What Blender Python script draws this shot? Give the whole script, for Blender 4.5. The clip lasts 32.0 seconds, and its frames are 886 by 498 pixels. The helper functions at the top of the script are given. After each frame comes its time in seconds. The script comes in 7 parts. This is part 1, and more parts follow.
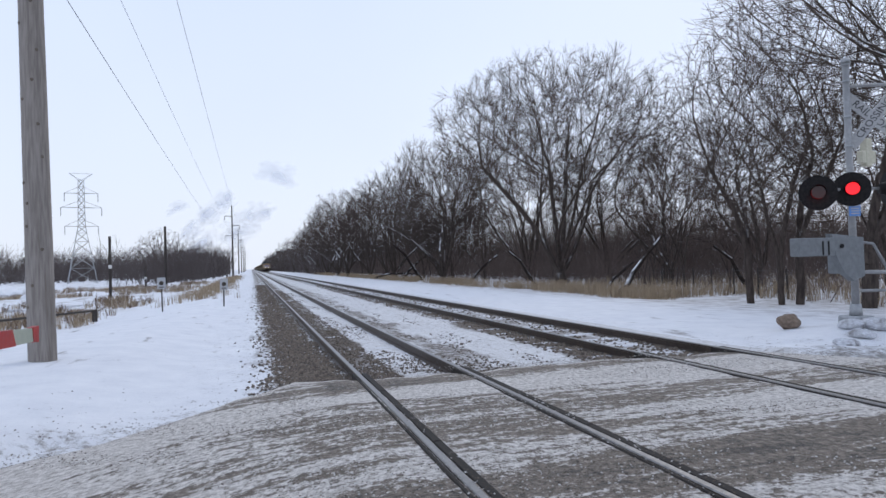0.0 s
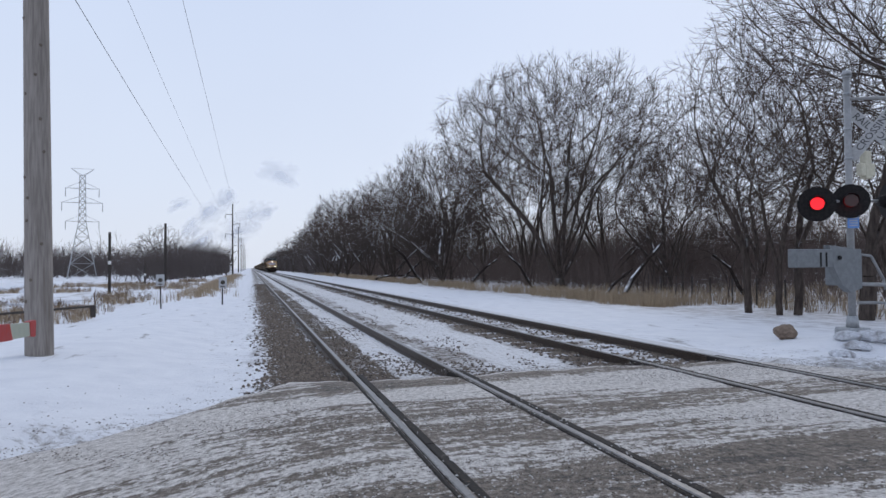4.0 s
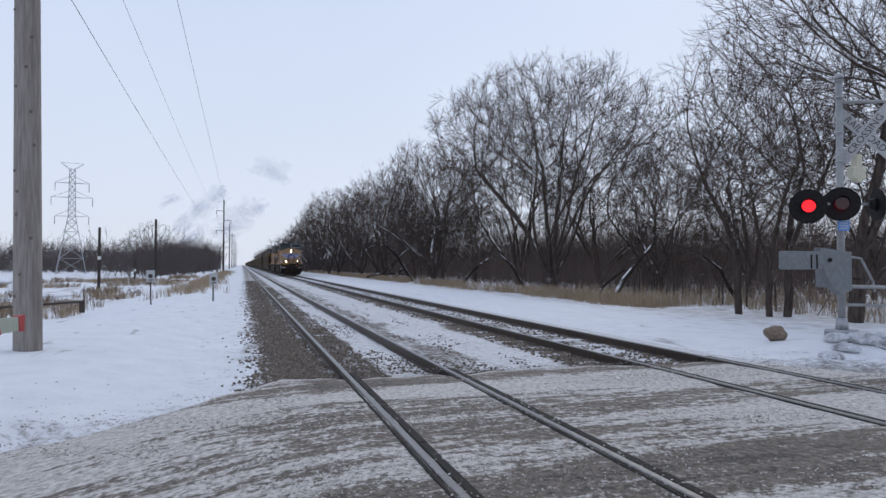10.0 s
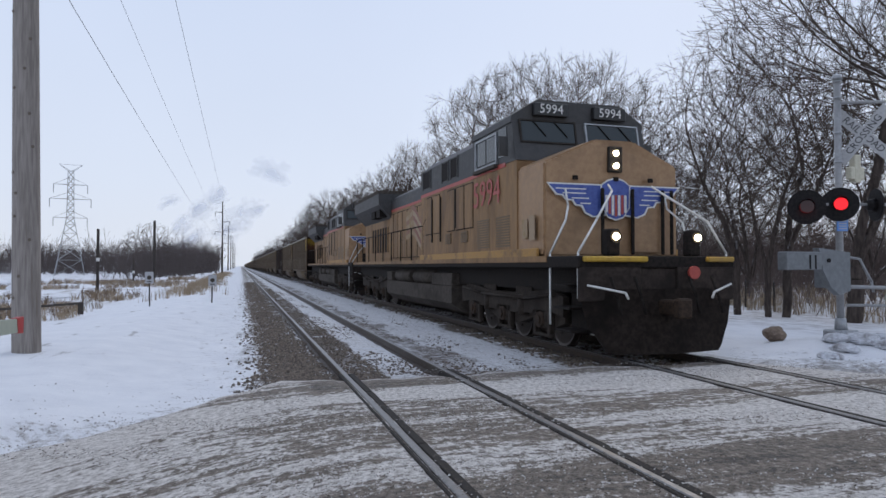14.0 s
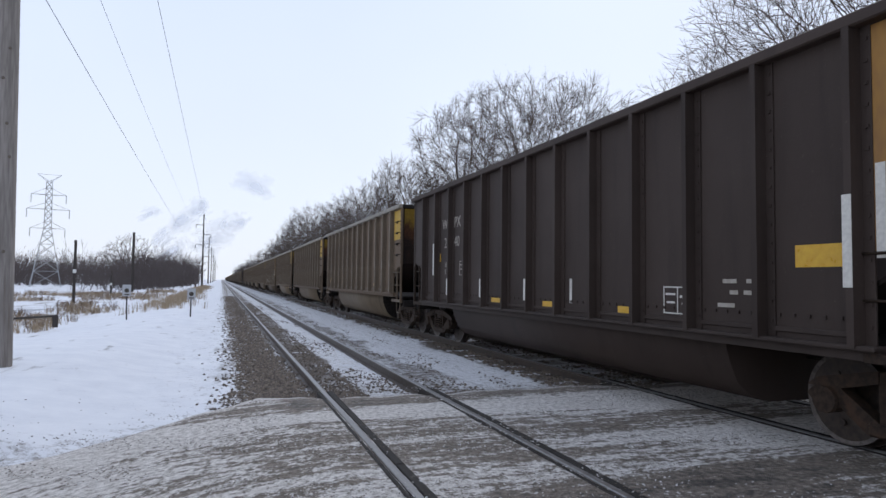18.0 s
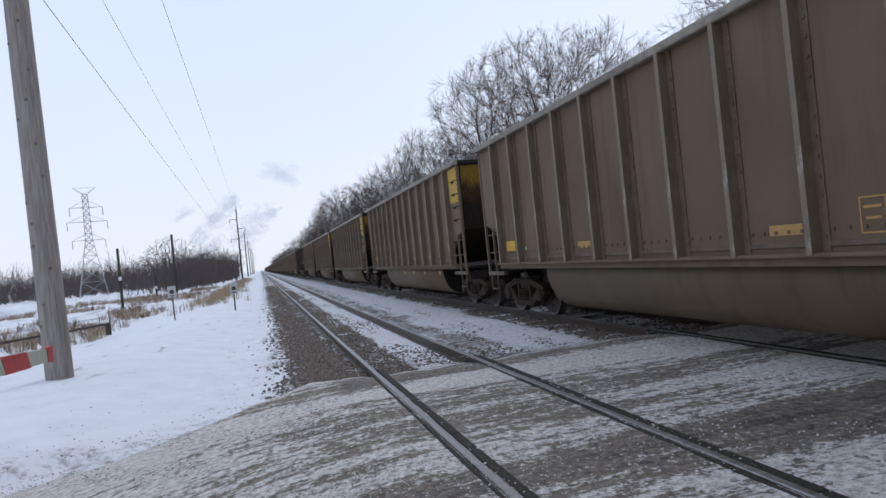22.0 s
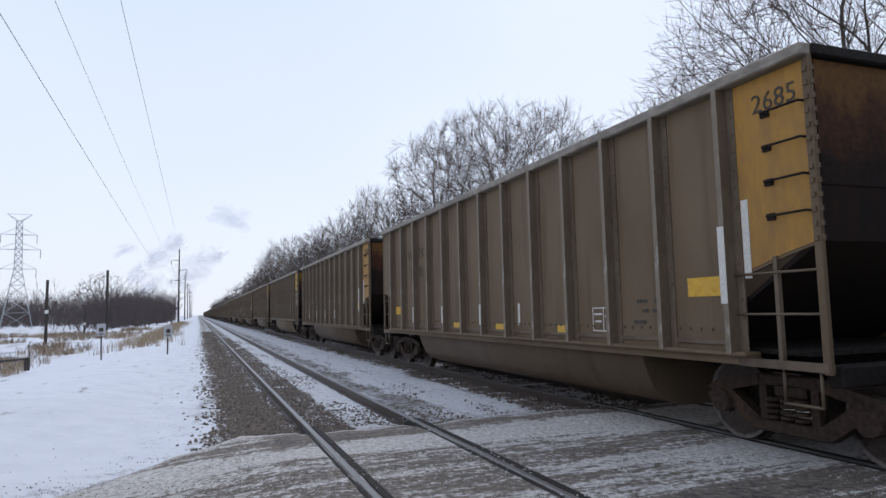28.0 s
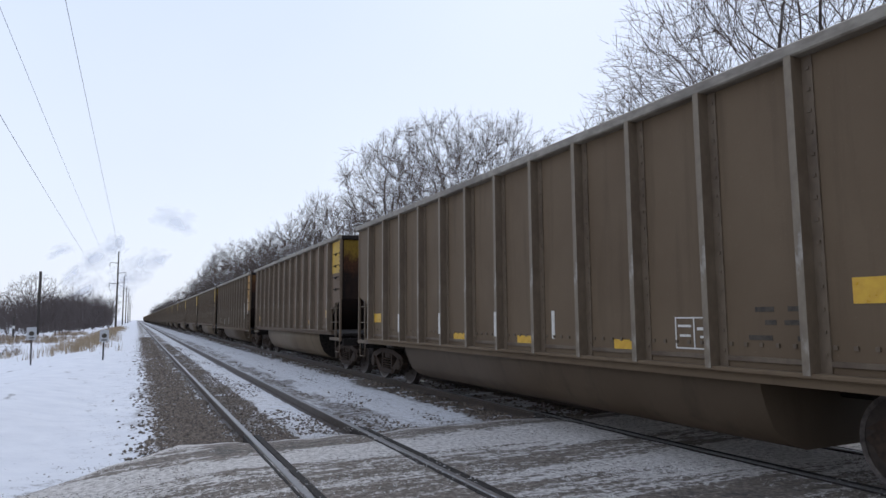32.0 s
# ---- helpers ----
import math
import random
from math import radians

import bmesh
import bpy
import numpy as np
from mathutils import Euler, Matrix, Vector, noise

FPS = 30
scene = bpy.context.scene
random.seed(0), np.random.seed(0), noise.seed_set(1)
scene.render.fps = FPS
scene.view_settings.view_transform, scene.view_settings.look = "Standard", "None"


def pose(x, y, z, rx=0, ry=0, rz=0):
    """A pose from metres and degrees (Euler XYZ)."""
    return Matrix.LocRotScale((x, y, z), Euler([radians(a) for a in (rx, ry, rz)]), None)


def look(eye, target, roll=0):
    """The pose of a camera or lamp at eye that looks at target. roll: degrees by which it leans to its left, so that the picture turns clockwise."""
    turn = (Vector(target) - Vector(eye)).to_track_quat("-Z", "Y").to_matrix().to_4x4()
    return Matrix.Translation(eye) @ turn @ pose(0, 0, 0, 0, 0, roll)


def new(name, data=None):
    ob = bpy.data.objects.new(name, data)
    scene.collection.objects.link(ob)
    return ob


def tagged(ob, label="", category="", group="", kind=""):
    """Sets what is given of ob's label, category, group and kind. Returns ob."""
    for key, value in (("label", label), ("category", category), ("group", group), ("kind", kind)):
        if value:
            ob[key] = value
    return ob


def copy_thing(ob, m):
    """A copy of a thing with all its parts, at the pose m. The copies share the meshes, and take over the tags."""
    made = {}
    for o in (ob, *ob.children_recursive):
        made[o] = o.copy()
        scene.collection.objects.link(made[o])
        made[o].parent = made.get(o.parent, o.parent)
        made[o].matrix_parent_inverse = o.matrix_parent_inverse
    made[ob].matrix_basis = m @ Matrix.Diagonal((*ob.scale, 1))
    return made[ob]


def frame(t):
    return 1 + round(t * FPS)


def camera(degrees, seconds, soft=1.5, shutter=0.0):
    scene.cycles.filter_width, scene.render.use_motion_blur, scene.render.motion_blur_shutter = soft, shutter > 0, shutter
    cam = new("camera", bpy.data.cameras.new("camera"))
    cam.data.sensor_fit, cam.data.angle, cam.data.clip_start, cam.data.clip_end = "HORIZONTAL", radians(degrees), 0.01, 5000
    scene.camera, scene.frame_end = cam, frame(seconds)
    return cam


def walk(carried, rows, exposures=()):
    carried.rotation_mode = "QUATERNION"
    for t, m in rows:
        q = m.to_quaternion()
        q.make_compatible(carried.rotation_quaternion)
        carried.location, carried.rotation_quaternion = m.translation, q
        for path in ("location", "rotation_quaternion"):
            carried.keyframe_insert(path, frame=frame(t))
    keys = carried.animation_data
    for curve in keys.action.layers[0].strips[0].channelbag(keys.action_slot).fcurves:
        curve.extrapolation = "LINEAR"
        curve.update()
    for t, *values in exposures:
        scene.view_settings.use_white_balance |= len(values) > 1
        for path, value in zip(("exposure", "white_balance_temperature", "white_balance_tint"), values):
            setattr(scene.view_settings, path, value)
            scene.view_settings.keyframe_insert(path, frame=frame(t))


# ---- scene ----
cam = camera(68.3, 32.0)
EXPOSURES = [(0.0, 0.0, 6440, 10), (0.8, -0.16, 6430, 10), (2.0, -0.16, 6430, 10), (6.0, -0.20, 6430, 10), (14.5, -0.18, 6470, 10), (17.0, 0.06, 6580, 10), (18.0, 0.05, 6540, 10), (19.0, 0.09, 6530, 10), (20.0, 0.05, 6520, 10), (21.0, -0.08, 6450, 10), (22.0, 0.0, 6500, 10), (24.0, 0.03, 6580, 10), (25.5, -0.05, 6500, 10), (27.0, -0.13, 6450, 10), (28.0, 0.03, 6560, 10), (29.0, 0.06, 6600, 10), (30.0, 0.06, 6530, 10), (32.0, 0.04, 6520, 10)]
PATH = [
    (0, (0.02, 0.031, 1.532), (0.584, 1.95, 1.576), -1.7),
    (0.5, (0.035, 0.021, 1.535), (0.576, 1.946, 1.575), -1.3),
    (1, (0.047, 0.009, 1.535), (0.587, 1.935, 1.577), -1.0),
    (1.5, (0.048, 0.008, 1.534), (0.593, 1.932, 1.576), -1.1),
    (2, (0.041, 0.004, 1.535), (0.602, 1.924, 1.58), -0.8),
    (2.5, (0.04, 0.0, 1.536), (0.602, 1.918, 1.581), -0.5),
    (3, (0.043, 0.004, 1.539), (0.606, 1.923, 1.585), -0.4),
    (3.5, (0.042, -0.001, 1.536), (0.605, 1.917, 1.585), -0.5),
    (5.5, (0.031, 0.001, 1.536), (0.603, 1.916, 1.596), -0.1),
    (6, (0.034, -0.003, 1.535), (0.61, 1.912, 1.596), -0.0),
    (6.5, (0.038, -0.001, 1.537), (0.623, 1.91, 1.598), -0.1),
    (7, (0.036, 0.003, 1.535), (0.625, 1.914, 1.595), -0.2),
    (7.5, (0.031, 0.007, 1.535), (0.619, 1.917, 1.595), -0.2),
    (8, (0.032, -0.001, 1.536), (0.616, 1.911, 1.596), -0.2),
    (8.5, (0.032, 0.002, 1.533), (0.616, 1.914, 1.591), -0.1),
    (9, (0.022, 0.019, 1.535), (0.613, 1.929, 1.591), 0.0),
    (9.5, (0.019, 0.019, 1.535), (0.608, 1.929, 1.587), 0.1),
    (10, (0.023, 0.021, 1.53), (0.611, 1.932, 1.579), 0.1),
    (10.5, (0.024, 0.021, 1.532), (0.612, 1.932, 1.578), 0.0),
    (11, (0.022, 0.015, 1.533), (0.61, 1.926, 1.58), -0.0),
    (11.5, (0.023, 0.011, 1.532), (0.61, 1.922, 1.582), -0.0),
    (12, (0.017, 0.012, 1.535), (0.606, 1.923, 1.587), -0.0),
    (12.5, (0.02, 0.016, 1.534), (0.609, 1.927, 1.587), -0.0),
    (13, (0.018, 0.02, 1.53), (0.609, 1.93, 1.584), -0.0),
    (13.5, (0.021, 0.017, 1.53), (0.613, 1.927, 1.583), -0.1),
    (14, (0.019, 0.023, 1.531), (0.61, 1.932, 1.583), -0.0),
    (14.5, (0.019, 0.024, 1.529), (0.61, 1.934, 1.58), 0.1),
    (16.5, (0.008, 0.022, 1.536), (0.617, 1.926, 1.594), 0.3),
    (17, (0.009, 0.043, 1.535), (0.628, 1.943, 1.605), 0.7),
    (17.5, (0.016, 0.042, 1.54), (0.638, 1.942, 1.62), 0.8),
    (18, (0.038, 0.035, 1.555), (0.679, 1.927, 1.656), 0.7),
    (18.5, (0.078, 0.034, 1.552), (0.817, 1.888, 1.681), -0.2),
    (19, (0.07, 0.041, 1.56), (0.845, 1.881, 1.68), -0.8),
    (19.5, (0.011, 0.048, 1.568), (0.474, 1.988, 1.721), -1.6),
    (20, (0.009, 0.053, 1.56), (0.374, 2.018, 1.655), -2.5),
    (20.5, (0.015, 0.05, 1.546), (0.346, 2.022, 1.595), -2.9),
    (21, (0.035, 0.051, 1.554), (0.418, 2.014, 1.58), -3.6),
    (21.5, (0.035, 0.034, 1.558), (0.509, 1.977, 1.565), -4.6),
    (22, (0.046, 0.042, 1.571), (0.588, 1.967, 1.58), -5.8),
    (22.5, (0.049, 0.056, 1.566), (0.611, 1.975, 1.6), -6.9),
    (23, (0.012, 0.077, 1.557), (0.544, 2.005, 1.588), -6.1),
    (23.5, (0.006, 0.069, 1.563), (0.477, 2.012, 1.58), -5.5),
    (24, (-0.005, 0.064, 1.561), (0.44, 2.014, 1.578), -4.6),
    (24.5, (-0.013, 0.085, 1.559), (0.455, 2.029, 1.606), -3.6),
    (26.5, (0.009, 0.08, 1.572), (0.555, 1.994, 1.774), -2.0),
    (27, (0.007, 0.085, 1.56), (0.621, 1.977, 1.771), -1.4),
    (27.5, (0.009, 0.103, 1.562), (0.678, 1.977, 1.758), -1.1),
    (28, (0.012, 0.11, 1.558), (0.713, 1.975, 1.742), -1.3),
    (28.5, (0.003, 0.104, 1.558), (0.723, 1.961, 1.737), -1.2),
    (29, (0.003, 0.095, 1.56), (0.741, 1.946, 1.737), -1.1),
    (29.5, (0.001, 0.095, 1.567), (0.746, 1.942, 1.751), -1.1),
    (30, (-0.014, 0.105, 1.569), (0.725, 1.953, 1.765), -0.1),
    (30.5, (-0.005, 0.105, 1.566), (0.737, 1.952, 1.761), -0.0),
    (31, (0.001, 0.127, 1.563), (0.747, 1.973, 1.752), -0.2),
    (31.5, (0.0, 0.14, 1.554), (0.788, 1.966, 1.762), 0.3),
    (32, (0.011, 0.13, 1.547), (0.853, 1.932, 1.756), -0.4),
]
walk(cam, [(t, look(*p)) for t, *p in PATH], exposures=EXPOSURES)

# ---- world, sun, exposure ----
world = bpy.data.worlds.new("overcast_sky")
scene.world = world
world.use_nodes = True
wn, wl = world.node_tree.nodes, world.node_tree.links
wn.clear()
sky = wn.new("ShaderNodeTexSky")
sky.sky_type, sky.sun_disc = "NISHITA", False
sky.sun_elevation, sky.sun_rotation = radians(41), radians(40)
sky.air_density, sky.dust_density = 1.0, 2.0
# a closed cloud layer in front of the blue: pale, a little brighter low down
tc = wn.new("ShaderNodeTexCoord")
sep = wn.new("ShaderNodeSeparateXYZ")
wl.new(tc.outputs["Generated"], sep.inputs[0])
ramp = wn.new("ShaderNodeValToRGB")
ramp.color_ramp.elements[0].position, ramp.color_ramp.elements[0].color = 0.0, (7.5, 8.02, 9.1, 1)
ramp.color_ramp.elements[1].position, ramp.color_ramp.elements[1].color = 0.55, (5.9, 6.92, 9.05, 1)
e = ramp.color_ramp.elements.new(0.12)
e.color = (7.2, 7.92, 9.35, 1)
wl.new(sep.outputs["Z"], ramp.inputs[0])
cn = wn.new("ShaderNodeTexNoise")
cn.inputs["Scale"].default_value, cn.inputs["Detail"].default_value = 2.2, 4
wl.new(tc.outputs["Generated"], cn.inputs["Vector"])
cr = wn.new("ShaderNodeMapRange")
cr.inputs["To Min"].default_value, cr.inputs["To Max"].default_value = 0.94, 1.06
wl.new(cn.outputs["Fac"], cr.inputs["Value"])
mul = wn.new("ShaderNodeVectorMath")
mul.operation = "SCALE"
wl.new(ramp.outputs["Color"], mul.inputs[0])
wl.new(cr.outputs[0], mul.inputs["Scale"])
mix = wn.new("ShaderNodeMix")
mix.data_type = "RGBA"
mix.inputs["Factor"].default_value = 0.93
wl.new(sky.outputs["Color"], mix.inputs["A"])
wl.new(mul.outputs[0], mix.inputs["B"])
bg = wn.new("ShaderNodeBackground")
bg.inputs["Strength"].default_value = 0.115
wl.new(mix.outputs["Result"], bg.inputs["Color"])
wo = wn.new("ShaderNodeOutputWorld")
wl.new(bg.outputs[0], wo.inputs[0])

sun = new("sun", bpy.data.lights.new("sun", "SUN"))
sun.data.energy, sun.data.angle, sun.data.color = 0.6, radians(25), (1.0, 0.96, 0.9)
sun.matrix_world = look((38, 45, 52), (0, 0, 0))


# ---- mesh helpers ----
def part(name, bm, material, parent=None, label=""):
    """One mesh object out of bm, under a thing or a part."""
    me = bpy.data.meshes.new(name)
    bm.to_mesh(me)
    bm.free()
    return shared(name, me, material, parent, label)


def shared(name, me, material, parent=None, label="", at=None):
    if material and not me.materials:
        me.materials.append(material)
    ob = new(name, me)
    if parent:
        ob.parent = parent
    if at:
        ob.matrix_basis = at
    return tagged(ob, label)


def raw(name, verts, faces, material, parent=None, label="", smooth=False):
    me = bpy.data.meshes.new(name)
    me.from_pydata([tuple(v) for v in verts], [], [tuple(f) for f in faces])
    if smooth:
        me.polygons.foreach_set("use_smooth", [True] * len(me.polygons))
    me.update()
    return shared(name, me, material, parent, label)


def empty(name, m=None):
    ob = new(name)
    ob.empty_display_size = 0.3
    if m:
        ob.matrix_basis = m
    return ob


def box(bm, x0, x1, y0, y1, z0, z1, bevel=0.0, m=None):
    vs = [bm.verts.new((x, y, z)) for z in (z0, z1) for y in (y0, y1) for x in (x0, x1)]
    fs = [bm.faces.new([vs[i] for i in q]) for q in ((0, 2, 3, 1), (4, 5, 7, 6), (0, 1, 5, 4), (2, 6, 7, 3), (0, 4, 6, 2), (1, 3, 7, 5))]
    made = vs
    if bevel:
        r = bmesh.ops.bevel(bm, geom=list({e for f in fs for e in f.edges}), offset=bevel, segments=1, affect="EDGES")
        made = list({v for f in r["faces"] for v in f.verts})
    if m:
        bmesh.ops.transform(bm, matrix=m, verts=made)
    return made


def rod(bm, a, b, r0, r1=None, sides=8, caps=True):
    """A tapered round bar from a to b."""
    a, b = Vector(a), Vector(b)
    r1 = r0 if r1 is None else r1
    d = (b - a).normalized()
    u = d.orthogonal().normalized()
    w = d.cross(u)
    rings = []
    for c, r in ((a, r0), (b, r1)):
        rings.append([bm.verts.new(c + (u * math.cos(t) + w * math.sin(t)) * r) for t in [2 * math.pi * i / sides for i in range(sides)]])
    for i in range(sides):
        bm.faces.new((rings[0][i], rings[0][(i + 1) % sides], rings[1][(i + 1) % sides], rings[1][i])).smooth = sides > 5
    if caps:
        bm.faces.new(rings[0][::-1])
        bm.faces.new(rings[1])


def prism(bm, outline, axis, lo, hi):
    """An outline of 2D points pushed along an axis ('x': points are y, z; 'y': x, z; 'z': x, y)."""
    def at(p, d):
        return {"x": (d, p[0], p[1]), "y": (p[0], d, p[1]), "z": (p[0], p[1], d)}[axis]
    a = [bm.verts.new(at(p, lo)) for p in outline]
    b = [bm.verts.new(at(p, hi)) for p in outline]
    n = len(outline)
    fs = [bm.faces.new((a[i], a[(i + 1) % n], b[(i + 1) % n], b[i])) for i in range(n)]
    fs += [bm.faces.new(a[::-1]), bm.faces.new(b)]
    bmesh.ops.recalc_face_normals(bm, faces=fs)


def pipe(bm, points, r, sides=6):
    for a, b in zip(points, points[1:]):
        rod(bm, a, b, r, r, sides)


def fresh():
    return bmesh.new()


# ---- materials ----
def nodes_of(name, rough=0.7, metal=0.0):
    mat = bpy.data.materials.new(name)
    mat.use_nodes = True
    n, l = mat.node_tree.nodes, mat.node_tree.links
    b = n["Principled BSDF"]
    b.inputs["Roughness"].default_value, b.inputs["Metallic"].default_value = rough, metal
    return mat, n, l, b


def noise_node(n, l, scale, detail=6.0, vec=None, stretch=None, rough=0.55):
    t = n.new("ShaderNodeTexNoise")
    t.inputs["Scale"].default_value, t.inputs["Detail"].default_value, t.inputs["Roughness"].default_value = scale, detail, rough
    if vec is None:
        vec = n.new("ShaderNodeTexCoord").outputs["Object"]
    if stretch:
        m = n.new("ShaderNodeMapping")
        m.inputs["Scale"].default_value = stretch
        l.new(vec, m.inputs["Vector"])
        vec = m.outputs["Vector"]
    l.new(vec, t.inputs["Vector"])
    return t.outputs["Fac"]


def span(n, l, value, lo, hi, to0=0.0, to1=1.0):
    m = n.new("ShaderNodeMapRange")
    m.inputs["From Min"].default_value, m.inputs["From Max"].default_value = lo, hi
    m.inputs["To Min"].default_value, m.inputs["To Max"].default_value = to0, to1
    l.new(value, m.inputs["Value"])
    return m.outputs[0]


def blend(n, l, fac, a, b, mode="MIX"):
    m = n.new("ShaderNodeMix")
    m.data_type, m.blend_type = "RGBA", mode
    for s, v in (("Factor", fac), ("A", a), ("B", b)):
        if isinstance(v, tuple):
            m.inputs[s].default_value = (*v, 1)
        elif isinstance(v, (int, float)):
            m.inputs[s].default_value = v
        else:
            l.new(v, m.inputs[s])
    return m.outputs["Result"]


def calc(n, l, op, a, b=0.0):
    m = n.new("ShaderNodeMath")
    m.operation, m.use_clamp = op, False
    for i, v in enumerate((a, b)):
        if isinstance(v, (int, float)):
            m.inputs[i].default_value = v
        else:
            l.new(v, m.inputs[i])
    return m.outputs[0]


def bump(n, l, b, height, strength=0.3, distance=0.02):
    t = n.new("ShaderNodeBump")
    t.inputs["Strength"].default_value, t.inputs["Distance"].default_value = strength, distance
    l.new(height, t.inputs["Height"])
    l.new(t.outputs["Normal"], b.inputs["Normal"])


def surface(name, c1, c2, scale=4.0, rough=0.7, metal=0.0, dirt=None, dirt_scale=1.2, dirt_lo=0.5, dirt_hi=0.7, stretch=None, relief=0.15, vary=0.0):
    """A worn surface: two tones of one colour at a fine scale, dirt at a coarse one, fine relief."""
    mat, n, l, b = nodes_of(name, rough, metal)
    if max(c2) < 0.13 and rough > 0.6:
        b.inputs["Specular IOR Level"].default_value = 0.15
    fine = noise_node(n, l, scale * 6, 5, stretch=stretch)
    col = blend(n, l, span(n, l, fine, 0.35, 0.65), c1, c2)
    if dirt:
        coarse = noise_node(n, l, dirt_scale, 7, stretch=stretch, rough=0.65)
        col = blend(n, l, span(n, l, coarse, dirt_lo, dirt_hi), col, dirt)
    if vary:
        info = n.new("ShaderNodeObjectInfo")
        g = span(n, l, info.outputs["Random"], 0, 1, 1 - vary, 1 + vary)
        hs = n.new("ShaderNodeHueSaturation")
        l.new(g, hs.inputs["Value"])
        l.new(col, hs.inputs["Color"])
        col = hs.outputs["Color"]
    l.new(col, b.inputs["Base Color"])
    l.new(span(n, l, fine, 0.3, 0.7, max(0.02, rough - 0.12), min(1, rough + 0.12)), b.inputs["Roughness"])
    if relief:
        bump(n, l, b, fine, relief, 0.01)
    return mat


def glow(name, color, strength):
    mat, n, l, b = nodes_of(name, 0.3)
    b.inputs["Base Color"].default_value = (*color, 1)
    b.inputs["Emission Color"].default_value = (*color, 1)
    b.inputs["Emission Strength"].default_value = strength
    return mat


SNOW, SNOW2 = (0.80, 0.80, 0.815), (0.69, 0.695, 0.725)


def snow_material():
    mat, n, l, b = nodes_of("snow", 0.75)
    a = noise_node(n, l, 0.5, 8)
    f = noise_node(n, l, 14, 6)
    col = blend(n, l, span(n, l, a, 0.3, 0.7), SNOW, SNOW2)
    # litter: small specks of grit blown off the road and the track
    sp = noise_node(n, l, 9, 8, rough=0.75)
    geo = n.new("ShaderNodeNewGeometry")
    xyz = n.new("ShaderNodeSeparateXYZ")
    l.new(geo.outputs["Position"], xyz.inputs[0])
    near = span(n, l, calc(n, l, "ADD", xyz.outputs["X"], calc(n, l, "MULTIPLY", a, 3.0)), -2.5, 2.2)
    col = blend(n, l, calc(n, l, "MULTIPLY", span(n, l, sp, 0.60, 0.64), calc(n, l, "ADD", 0.10, near)), col, (0.20, 0.18, 0.16))
    l.new(col, b.inputs["Base Color"])
    bump(n, l, b, calc(n, l, "ADD", f, calc(n, l, "MULTIPLY", a, 4.0)), 0.5, 0.03)
    return mat


